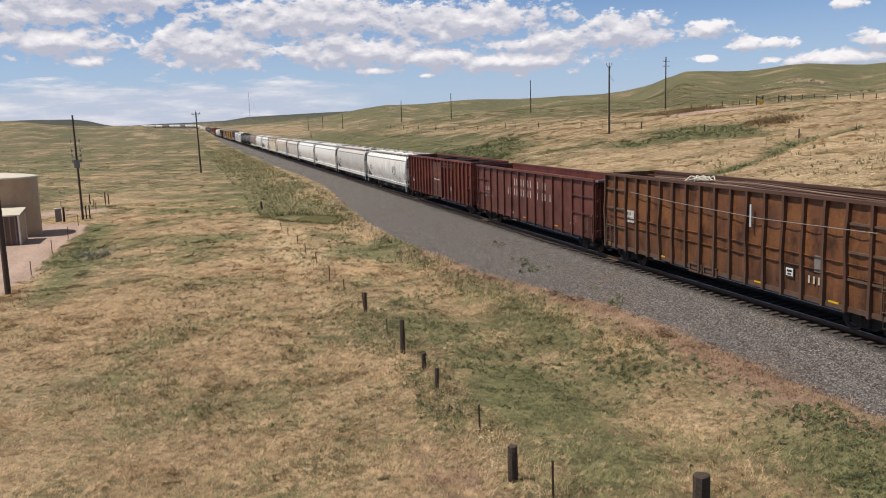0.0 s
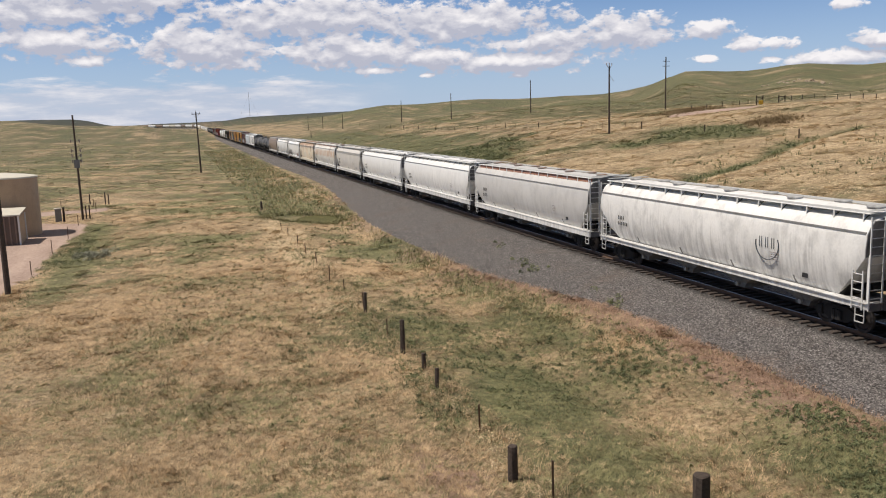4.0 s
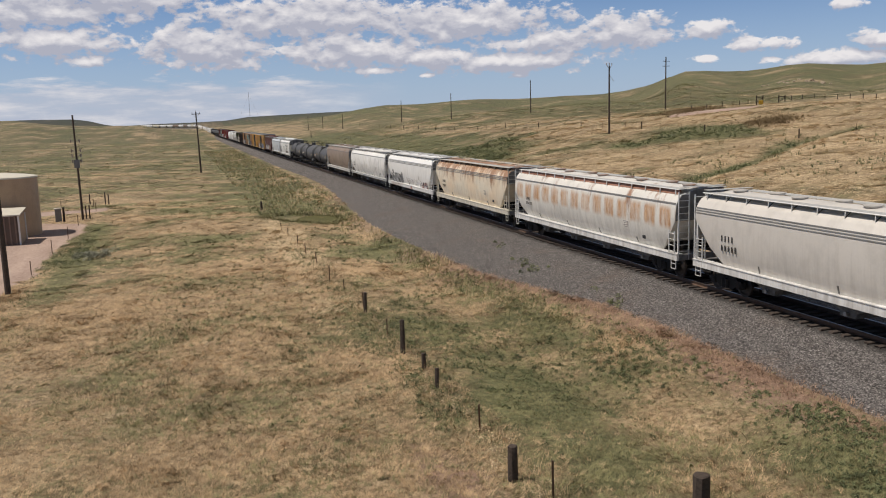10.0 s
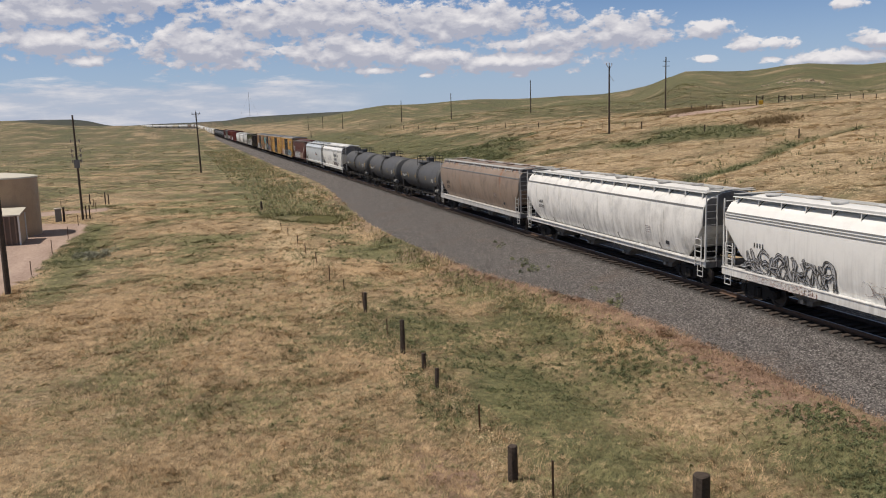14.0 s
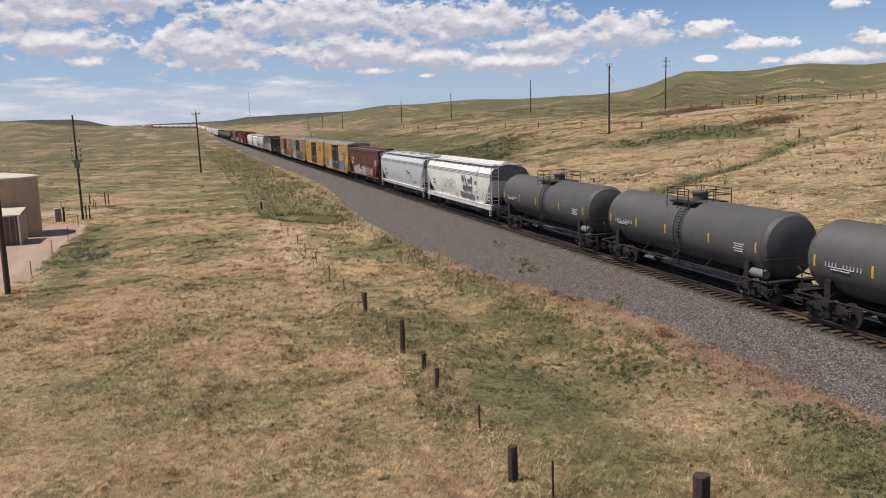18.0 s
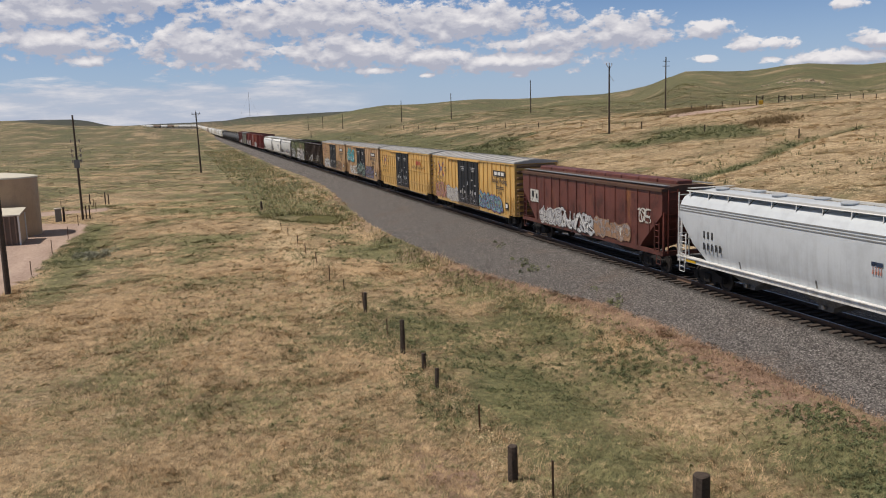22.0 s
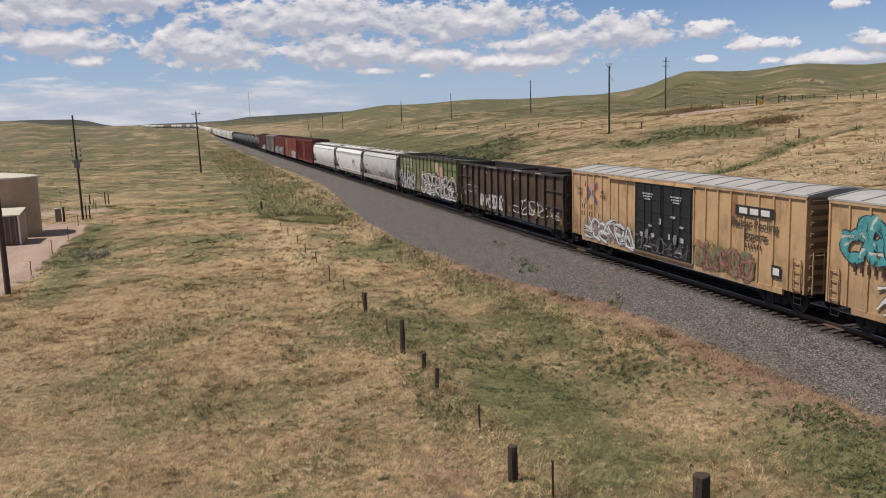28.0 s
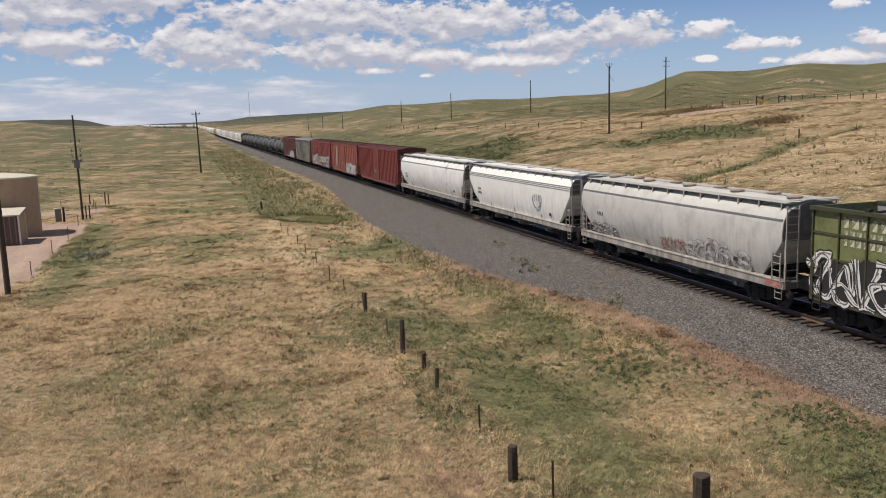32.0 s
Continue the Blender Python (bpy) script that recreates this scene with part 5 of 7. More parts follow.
BROWN_ROOF = paint("rust_roof", (0.40, 0.35, 0.31), amount=0.3, rust=0.9)
OXIDE = paint("oxide_red", (0.138, 0.045, 0.035), grime=(0.06, 0.03, 0.022), amount=0.65, fade=0.25, rust=0.3, grit=0.75)
OXIDE_B = paint("faded_oxide", (0.165, 0.042, 0.031), grime=(0.06, 0.03, 0.022), amount=0.9, fade=0.35, rust=0.45, grit=0.7)
ORANGE = paint("rusted_orange", (0.215, 0.087, 0.032), grime=(0.045, 0.026, 0.02), amount=0.95, rust=0.7, fade=0.5, wash=(0.065, 0.028, 0.02), grit=0.95)
RUST_DARK = paint("dark_rust", (0.10, 0.05, 0.032), amount=0.5, fade=0.3)
CHOC = paint("dark_brown", (0.095, 0.06, 0.042), grime=(0.03, 0.022, 0.018), amount=0.6, fade=0.35, rust=0.3, grit=0.8)
CHOC_B = paint("dark_brown_frame", (0.05, 0.036, 0.03), amount=0.3)
OLIVE = paint("faded_green", (0.185, 0.205, 0.085), amount=0.4, fade=0.25, rust=0.15, grit=0.6)
OLIVE_B = paint("dark_green_frame", (0.06, 0.062, 0.032), amount=0.3)
YELLOW = paint("boxcar_yellow", (0.60, 0.395, 0.215), grime=(0.12, 0.085, 0.055), amount=0.55, fade=0.14, rust=0.22, high_rust=0.04, wash=(0.50, 0.32, 0.18), grit=0.5)
YELLOW_B = paint("boxcar_bright_yellow", (0.67, 0.415, 0.135), grime=(0.12, 0.085, 0.05), amount=0.5, fade=0.12, rust=0.1, grit=0.35)
SILL_GRIME = paint("grimy_sill", (0.50, 0.47, 0.43), grime=(0.10, 0.08, 0.065), amount=0.8, rust=0.2, grit=0.5)
RED = paint("boxcar_red", (0.235, 0.05, 0.042), amount=0.4, fade=0.2)
RED_B = paint("boxcar_orange_red", (0.30, 0.085, 0.058), amount=0.4, fade=0.2)
MAROON = paint("boxcar_maroon", (0.15, 0.05, 0.045), amount=0.35, fade=0.2)
SLATE = paint("boxcar_slate", (0.15, 0.155, 0.15), amount=0.4, fade=0.25)
TANK = paint("tank_black", (0.088, 0.089, 0.093), grime=(0.035, 0.032, 0.03), amount=0.6, rough=0.62, fade=0.12)
ROOF = paint("galvanised_roof", (0.44, 0.43, 0.415), amount=0.25, rust=0.15, fade=0.2)
DOOR = plain("door_black", (0.022, 0.023, 0.026), 0.6, vary=0.35)
END = paint("boxcar_end", (0.21, 0.13, 0.075), amount=0.4)
RED_END = paint("boxcar_red_end", (0.14, 0.04, 0.035), amount=0.4)
STEEL_IN = paint("bare_steel", (0.33, 0.34, 0.36), amount=0.3)
TEAL_PALE = spray("spray_pale_teal", (0.26, 0.42, 0.40), worn=0.35)
LILAC = spray("spray_lilac", (0.26, 0.19, 0.33), worn=0.3)
RUBY = spray("spray_dull_red", (0.36, 0.11, 0.07), worn=0.45)
MOSS = spray("spray_moss", (0.19, 0.24, 0.13), worn=0.5)
TEAL = spray("spray_teal", (0.10, 0.42, 0.45), worn=0.2)
NAVY = spray("spray_navy", (0.03, 0.05, 0.10), worn=0.2)
PINK = spray("spray_pink", (0.60, 0.25, 0.20), worn=0.5)
SILVER = spray("spray_silver", (0.55, 0.55, 0.56), worn=0.2)
GHOST = spray("spray_faded", (0.36, 0.30, 0.28), worn=0.5)
SMOKE = spray("spray_smoke", (0.20, 0.19, 0.20), worn=0.2)
BUFF = plain("buff_patch", (0.34, 0.20, 0.12), 0.7)
PEACH = plain("peach_patch", (0.58, 0.40, 0.28), 0.7)
CONCRETE = spray("faded_white", (0.66, 0.64, 0.59), worn=0.1)

# three high gondolas
car = gondola(20.3, 41.3, ORANGE, RUST_DARK, 4.74, "rusted orange-brown high-sided gondola with wavy dented sides", 19, brace=(0.27, 0.52, 0.78), low=0.92, sides=RUST_DARK, dent=0.05)
bars(car, [(7.35, 2.62, 0.95, 0.62)], CONCRETE, -1.50, "panel", "white number panel")
bars(car, mark_rows(7.65, 2.75, 4, 0.16, 0) + mark_rows(7.6, 2.5, 4, 0.16, 0), M["ink"], -1.508)
bars(car, [(-4.7, 1.72, 0.5, 0.44)], M["ink"], -1.50, "panel", "black and white data panel")
bars(car, [(-4.7, 1.72, 0.38, 0.30)], M["white"], -1.508, "panel", "black and white data panel")
bars(car, [(-4.7, 1.76, 0.26, 0.08), (-4.7, 1.64, 0.2, 0.06)], M["ink"], -1.516)
bars(car, [(-6.15, 2.25, 0.32, 0.62)], M["grey_box"], -1.50, "panel", "grey placard holder")
bars(car, mark_rows(-5.75, 1.62, 3, 0.3), CREAM, -1.50, "reporting_mark", "faded pale code")
bars(car, [(y, 1.0, 0.5, 0.07) for y in (9.4, 4.2, -2.9, -7.0)], M["yellow_mark"], -1.50, "reflective_stripe", "yellow reflective strip")
for z in (2.05, 2.5):
    bm = bmesh.new()
    box(bm, -1.54, -1.48, -9.5, 9.5, z - 0.012, z + 0.012)
    part("weld_seam", bm, ORANGE, car, "orange rusted weld seam")
for y in (1.4, 0.3):
    bm = bmesh.new()
    box(bm, -1.56, -1.44, y - 0.5, y + 0.5, 0.68, 0.74)
    box(bm, -1.56, -1.44, y - 0.5, y + 0.5, 1.02, 1.08)
    for e in (-0.46, 0.46):
        box(bm, -1.55, -1.45, y + e - 0.04, y + e + 0.04, 0.7, 1.06)
    part("drop_door_frame", bm, RUST_DARK, car)
bm = bmesh.new()
pipe(bm, [(-1.645, 7.0, 3.90), (-1.65, 3.0, 3.72), (-1.65, -3.0, 3.60), (-1.645, -9.0, 3.72)], 0.016)
part("tie_strap", bm, M["steel"], car, "loose steel strap along the side")
bm = bmesh.new()
box(bm, -1.66, -1.62, -2.55, -2.45, 3.2, 4.1)
part("blue_strap", bm, GREY, car, "pale blue strap end")
for i in range(5):
    bm = bmesh.new()
    x = -1.0 + 0.42 * i
    pipe(bm, [(x, -9.0 + 0.4 * i, 4.5 + 0.03 * (i % 3)), (x + 0.25, 0, 4.66), (x + 0.1, 9.4 - 0.5 * (i % 4), 4.52)], 0.035)
    part("scrap_pipe", bm, TAN if i in (0, 3) else RUST_DARK, car)
for i in range(6):
    bm = bmesh.new()
    pipe(bm, [(-0.9 + 0.2 * i, 3.4 + 0.3 * math.sin(i * 2), 4.62), (-0.5 + 0.15 * i, 3.0 + 0.4 * math.cos(i * 3), 4.86), (0.1 * i - 0.4, 2.4, 4.7)], 0.03)
    part("scrap_wire", bm, CREAM, car)

car = gondola(41.3, 62.0, OXIDE, OXIDE_B, 4.28, "oxide red high-sided gondola with white lettering blocks", 15, braced=2, deep=0.06, slim=0.045)
glyphs(car, 2.25, 3.40, 5, 1.18, 0.46, CONCRETE, -1.468, "lettering", "white railroad lettering, weathered")
glyphs(car, 3.45, 2.72, 7, 1.18, 0.46, CONCRETE, -1.468, "lettering", "white railroad lettering, weathered")
glyphs(car, 8.3, 2.62, 4, 0.36, 0.34, CONCRETE, -1.468, "reporting_mark", "white code")
glyphs(car, 8.3, 2.12, 5, 0.36, 0.34, CONCRETE, -1.468, "reporting_mark", "white code")

bars(car, [(-6.6 - 0.3 * (i % 3), 1.95 - 0.14 * (i // 3), 0.2, 0.05) for i in range(9)], PINK, -1.468, "stencil", "faded stencilled lines")
bars(car, [(-6.75, 1.5, 0.5, 0.06), (2.6, 1.25, 0.12, 0.16)], CONCRETE, -1.468, "stencil", "white stencil")
bars(car, [(y, 1.12, 0.42, 0.07) for y in (5.5, 0.4, -4.6)], M["yellow_mark"], -1.52, "reflective_stripe", "yellow reflective strip")
bars(car, [(-8.55, 1.6, 0.75, 0.6)], ORANGE, -1.468, "rust_blotch", "orange rust blotch")
bm = bmesh.new()
box(bm, -1.5, 1.3, -10.05, -9.72, 4.13, 4.25)
part("end_cap", bm, M["steel"], car, "bare steel cap of the end wall")

car = gondola(62.0, 82.4, OXIDE_B, M["under"], 4.38, "dark red ribbed gondola with a plugged side door", 20, braced=1, slim=0.035, dent=0.02, ties=(-0.3, 0.35))
bm = bmesh.new()
box(bm, -1.615, -1.465, -1.6, 1.0, 1.0, 4.0)
bevel(bm, 0.02)
door = part("plug_door", bm, OXIDE_B, car, "plugged door panel")
for z in (1.05, 1.6, 2.2, 2.8, 3.4, 3.95):
    bm = bmesh.new()
    box(bm, -1.655, -1.61, -1.5, 0.9, z - 0.045, z + 0.045)
    part("door_bar", bm, RUST_DARK, door)
for y in (-1.6, -0.3, 1.0):
    bm = bmesh.new()
    box(bm, -1.67, -1.605, y - 0.045, y + 0.045, 0.95, 4.05)
    part("door_stile", bm, RUST_DARK, door)
for z in (3.72, 3.98):
    bm = bmesh.new()
    box(bm, -1.63, -1.56, -5.2, 1.1, z - 0.03, z + 0.03)
    part("door_track", bm, RUST_DARK, car)
bars(car, [(-0.3, 2.5, 1.7, 0.1)], CONCRETE, -1.658, "chalk_marks", "pale scuffed bar")
bars(car, mark_rows(8.3, 2.0, 2, 0.32) + mark_rows(-3.9, 1.9, 1, 0.36), M["white"], -1.51, "reporting_mark", "white code")

# grain hoppers
car = hopper(82.4, 102.7, OLD, "round", WHITE_B, "cream white rounded covered hopper with an oval emblem", (4, 6), thin=True)
oval_emblem(car, -4.4, 2.62, -1.612)
hopper(102.7, 123.5, DULL, "round", WHITE, "grey-white rounded covered hopper with a rusty roof edge", (4, 4), roof=BROWN_ROOF, rust_edge=EAVE, size=0.26)
hopper(123.5, 145.3, WHITE, "round", WHITE, "clean white rounded covered hopper", (4, 6))
hopper(145.3, 166.4, WHITE, "round", WHITE, "white rounded covered hopper with a bright sill", (4, 6))
hopper(166.4, 185.1, PALE, "square", WHITE_B, "pale grey covered hopper with three gutter lines", (4, 5), size=0.27)
hopper(185.1, 206.4, RUSTY, "round", WHITE_B, "cream rounded covered hopper with a row of rust patches", (4, 6), roof=BROWN_ROOF, rust_edge=EAVE)
hopper(206.4, 225.2, CREAM_RUST, "square", CREAM, "dull cream covered hopper with rust stains", (4, 4), size=0.25)
side_x = lambda z: -float(np.interp(z, [1.28, 1.7, 2.2, 2.7], [1.38, 1.49, 1.55, 1.575])) - 0.012
car = hopper(225.2, 243.8, WHITE, "square", WHITE, "white covered hopper with black graffiti along the sill", (4, 0))
scrawl(car, 7, 2.2, 7.3, 1.32, 2.2, side_x, SILVER, M["ink"], M["ink"], weight=0.6, wide=0.6)
scrawl(car, 8, -6.8, -4.6, 1.35, 1.85, side_x, SMOKE, PINK, weight=0.5)
scrawl(car, 18, 3.0, 7.0, 1.0, 1.26, -1.575, M["white"], RUBY, weight=0.6)
scrawl(car, 6, -3.6, 0.9, 1.5, 1.95, side_x, GHOST, SILVER, weight=0.25, halo=False)
bars(car, [(-1.2, 1.12, 0.5, 0.26)], PINK, -1.576, "panel", "red panel")
hopper(243.8, 265.1, OLD, "round", WHITE_B, "streaky old white covered hopper", (4, 5), thin=True, ribs=11)
hopper(265.1, 284.7, TAN, "round", DULL, "tan-brown covered hopper with worn paint", (4, 4), rust_edge=BROWN_ROOF, roof=BROWN_ROOF, size=0.26)

# tank cars
for a, b in ((284.7, 300.4), (300.4, 315.8), (315.8, 331.5)):
    tank_car(a, b, TANK, "black tank car with yellow reflective strips and a railed platform")

car = hopper(331.5, 349.8, WHITE_B, "square", WHITE, "white covered hopper with a slogan in dark letters", (4, 5), hatch="trough")
words(car, "We will", 0.86, SLATE_INK, -1.592, -3.0, 2.92, label="dark grey slogan", bold=0.022)
words(car, "deliver", 0.86, SLATE_INK, -1.592, -3.15, 2.34, label="dark grey slogan", bold=0.022)
bars(car, [(-5.15, 2.38, 0.62, 0.42)], M["white"], -1.59, "patch", "white paint patch")
bars(car, [(-5.15, 2.82, 0.5, 0.3)], SMOKE, -1.59, "emblem", "small round dark emblem")
scrawl(car, 9, 0.2, 3.2, 2.05, 2.75, -1.588, SMOKE, GHOST, weight=0.18, halo=False)
scrawl(car, 19, -7.2, -5.8, 1.6, 2.5, side_x, GHOST, GHOST, weight=0.15, halo=False)
scrawl(car, 10, -4.6, -1.2, 1.42, 1.85, side_x, GHOST, SMOKE, back=GHOST)
car = hopper(349.8, 368.9, GREY, "square", WHITE, "blue-grey covered hopper with a white sill", (3, 5), thin=True, size=0.34)
bars(car, [(-2.9, 2.68, 0.5, 0.14)], NAVY, -1.592, "emblem", "navy and red shield emblem")
bars(car, [(-2.9 + 0.17 - 0.115 * i, 2.46, 0.05, 0.26) for i in range(4)], PINK, -1.592, "emblem", "navy and red shield emblem")
bars(car, [(-3.75, 2.6, 0.7, 0.08), (-3.75, 2.45, 0.65, 0.08)], NAVY, -1.592, "slogan", "small navy lettering")
bars(car, [(-6.2, 1.15, 0.5, 0.1), (7.9, 1.13, 0.9, 0.12)], M["yellow_mark"], -1.545, "reflective_stripe", "yellow reflective strip")


def ribbed_hopper(start, end):
    """A covered hopper with flat ribbed sides and a roof of long hatch covers."""
    length, mid = end - start, (start + end) / 2
    car = thing("covered_hopper", "oxide red ribbed covered hopper with white graffiti", "rail car", "cars of the train")
    TRAIN.append((car, mid))
    half, top = length / 2 - 0.75, 4.22
    outline = [(-half + 2.0, 1.2), (half - 2.0, 1.2), (half - 1.75, 1.5), (half, 3.0), (half, top), (-half, top), (-half, 3.0), (-half + 1.75, 1.5)]
    bm = bmesh.new()
    slab(bm, outline, -1.52, 1.52)
    part("body", bm, OXIDE, car)
    n = 15
    for i in range(1, n):
        y = -half + 2 * half * i / n
        low = float(np.interp(abs(y), [half - 2.0, half], [1.22, 3.0]))
        for e in (-1, 1):
            bm = bmesh.new()
            box(bm, e * 1.51, e * 1.56, y - 0.03, y + 0.03, low, top - 0.1)
            part("rib", bm, OXIDE, car)
    bm = bmesh.new()
    prism(bm, [(-1.6, top - 0.12), (1.6, top - 0.12), (1.6, top + 0.02), (0.6, top + 0.16), (-0.6, top + 0.16), (-1.6, top + 0.02)], -half - 0.05, half + 0.05)
    part("roof", bm, RUST_DARK, car)
    w = (2 * half - 0.8) / 9
    for i in range(9):
        y = -half + 0.4 + w * (i + 0.5)
        bm = bmesh.new()
        box(bm, -0.45, 0.45, y - w / 2 + 0.05, y + w / 2 - 0.05, top + 0.12, top + 0.34)
        bevel(bm, 0.04)
        part("hatch", bm, OXIDE, car)
    for s in (-1, 1):
        bm = bmesh.new()
        box(bm, s * 1.44, s * 1.53, -half - 0.1, half + 0.1, 1.0, 1.22)
        part("side_sill", bm, OXIDE, car)
        bm = bmesh.new()
        box(bm, s * 1.25 - 0.15, s * 1.25 + 0.15, -half, half, top + 0.14, top + 0.17)
        part("roof_walk", bm, M["steel"], car)
        ladder(car, OXIDE_B, -1.55, s * (half - 0.4), 1.2, 2.6, 5)
        ladder(car, OXIDE_B, -1.0, s * (half + 0.14), 1.1, 4.2, 9, 0.5, False)
        bm = bmesh.new()
        box(bm, -1.45, 1.45, s * half - 0.12, s * half + 0.15, 1.0, 1.2)
        for e in (-1, 1):
            box(bm, e * 1.42 - 0.05, e * 1.42 + 0.05, s * half - 0.07, s * half + 0.03, 1.1, 3.1)
        part("end_frame", bm, OXIDE_B, car)
        stirrup(car, OXIDE_B, -1.5, s * (half - 0.3))
    for i in range(3):
        yc = (i - 1) * 4.2
        bm = bmesh.new()
        loft(bm, [[(-1.3, yc - 2, 1.2), (1.3, yc - 2, 1.2), (1.3, yc + 2, 1.2), (-1.3, yc + 2, 1.2)], [(-0.8, yc - 0.5, 0.6), (0.8, yc - 0.5, 0.6), (0.8, yc + 0.5, 0.6), (-0.8, yc + 0.5, 0.6)]])
        part("discharge_bay", bm, M["under"], car)
    bars(car, [(half - 2.0, 2.75, 1.3, 0.8)], CONCRETE, -1.566, "panel", "white panel with black marks")
    bars(car, [(half - 1.75, 2.85, 0.35, 0.4), (half - 2.35, 2.75, 0.25, 0.3)], M["ink"], -1.574)
    scrawl(car, 12, half - 6.0, half - 2.9, 1.25, 2.05, -1.566, SILVER, CONCRETE, SMOKE, weight=1.1, back=SILVER)
    scrawl(car, 13, -1.6, half - 5.9, 1.22, 2.15, -1.568, SILVER, M["ink"], shine=M["white"], weight=1.0)
    scrawl(car, 15, -5.6, -1.7, 1.3, 2.1, -1.566, GHOST, BUFF, weight=0.8, back=BUFF)
    bars(car, [(-4.75, 1.75, 0.55, 0.5)], CONCRETE, -1.572, "panel", "pale stencil panel")
    scrawl(car, 14, -half + 0.9, -half + 2.0, 2.5, 3.1, -1.566, CONCRETE, OXIDE, weight=0.7, halo=False)
    gear(car, length, 2.45)


ribbed_hopper(368.9, 387.6)


RED_MARK = plain("red_marking", (0.50, 0.10, 0.06), 0.6)
VIOLET = plain("blue_marking", (0.10, 0.13, 0.34), 0.6)


def yellow_boxcar(start, end, mat, logo, cross):
    car = boxcar(start, end, mat, ROOF, DOOR, "weathered yellow high-cube boxcar with black doors and graffiti", end_mat=END)
    half = (end - start) / 2 - 0.55
    if logo:
        y = -half + 2.95
        bars(car, [(y, 3.82, 2.4, 0.42)], M["ink"], -1.615, "logo_panel", "black logo panel")
        bars(car, [(y + 0.68, 3.82, 0.52, 0.24), (y, 3.82, 0.52, 0.24), (y - 0.68, 3.82, 0.52, 0.24)], M["white"], -1.622, "logo", "three white blocks")
        words(car, "Railcar Pooling", 0.48, CHOC_B, -1.614, y, 3.3, label="brown lettering", bold=0.012)
        words(car, "Experts", 0.48, CHOC_B, -1.614, y - 0.1, 2.84, label="brown lettering", bold=0.012)
        bars(car, mark_rows(y + 0.5, 2.42, 6, 0.22), CHOC, -1.615, "web_address", "brown lettering")
        bars(car, [(-half + 1.55, 1.62, 0.55, 0.48)], M["ink"], -1.615, "panel", "black and white data panel")
        bars(car, [(-half + 1.55, 1.62, 0.36, 0.28)], M["white"], -1.622, "panel", "black and white data panel")
    if cross:
        chevrons(car, half - 2.3, 3.5, -1.557, VIOLET, RED_MARK)
        for one, two, y in (("next", "load", half - 0.98), ("any", "road", half - 3.72)):
            words(car, one, 0.32, CHOC_B, -1.614, y, 3.68, label="brown slogan", bold=0.006)
            words(car, two, 0.32, CHOC_B, -1.614, y - 0.02, 3.42, label="brown slogan", bold=0.006)
        bars(car, mark_rows(half - 1.2, 2.72, 2, 0.3) + mark_rows(half - 2.1, 2.72, 2, 0.3) + mark_rows(half - 1.15, 2.3, 2, 0.3) + mark_rows(half - 2.1, 2.3, 2, 0.3) + mark_rows(half - 3.2, 2.3, 2, 0.3), CHOC, -1.558, "reporting_mark", "brown stencilled code")
    bars(car, [(-1.25, 3.95, 0.95, 0.07), (-1.25, 3.82, 0.8, 0.07), (-1.25, 3.69, 0.6, 0.06), (1.25, 3.95, 0.95, 0.07), (1.25, 3.82, 0.8, 0.07), (1.25, 3.69, 0.6, 0.06), (0.1, 2.7, 0.18, 0.3),
              (-1.0, 3.0, 0.4, 0.1), (1.0, 2.4, 0.3, 0.1), (-1.7, 2.6, 0.35, 0.1)], SILVER, -1.668, "chalk_marks", "white stencils on the doors")
    scrawl(car, int(start), -2.3, 2.3, 1.15, 1.8, -1.672, SMOKE, DOOR, weight=0.3, halo=False)
    bars(car, [(-1.75, 2.0, 0.3, 0.22), (-1.2, 1.85, 0.22, 0.16), (-0.7, 2.05, 0.16, 0.26), (0.75, 1.95, 0.3, 0.2), (1.3, 2.1, 0.2, 0.16), (1.8, 1.9, 0.26, 0.22), (-1.5, 1.4, 0.5, 0.08), (1.2, 1.35, 0.6, 0.07)], SILVER, -1.671, "paint_spatter", "pale paint spattered on the door gear")
    # small door track above and below the doors
    for z in (1.0, 4.5):
        bm = bmesh.new()
        box(bm, -1.68, -1.57, -2.6, 5.2 if z > 2 else 2.6, z - 0.04, z + 0.04)
        part("door_track", bm, END if z < 2 else mat, car)
    return car, half


car, half = yellow_boxcar(387.6, 408.4, YELLOW_B, True, True)
scrawl(car, 21, -half + 2.6, -2.6, 1.12, 2.1, -1.614, LILAC, NAVY, TEAL, weight=1.15, back=TEAL_PALE, shine=TEAL_PALE)
scrawl(car, 22, 2.7, 5.8, 1.08, 2.05, -1.614, CONCRETE, SMOKE, GHOST, weight=1.0, back=SILVER)
scrawl(car, 28, 5.9, half - 0.8, 1.1, 2.2, -1.614, PINK, GHOST, BUFF, weight=0.7)
scrawl(car, 27, half - 0.85, half - 0.15, 3.0, 3.9, -1.556, CHOC, CHOC, weight=0.1, halo=False, wide=0.5)
scrawl(car, 37, half - 0.85, half - 0.15, 2.2, 2.9, -1.556, CHOC, CHOC, weight=0.1, halo=False, wide=0.5)
car, half = yellow_boxcar(408.4, 429.6, YELLOW_B, False, True)
for z in (1.75, 2.9, 4.05):
    for s in (-1, 1):
        bm = bmesh.new()
        box(bm, -1.60, -1.56, *sorted((s * 2.6, s * (half - 0.1))), z - 0.05, z + 0.05)
        part("side_rib", bm, YELLOW_B, car)
bars(car, [(-5.5, 3.66, 0.42, 0.36), (-6.1, 3.66, 0.42, 0.36), (-6.7, 3.66, 0.42, 0.36)], RED_MARK, -1.617, "logo", "three faded red blocks")
words(car, "RAIL CAR POOLING EXPERTS", 0.36, CHOC, -1.614, -6.1, 3.22, label="brown lettering")
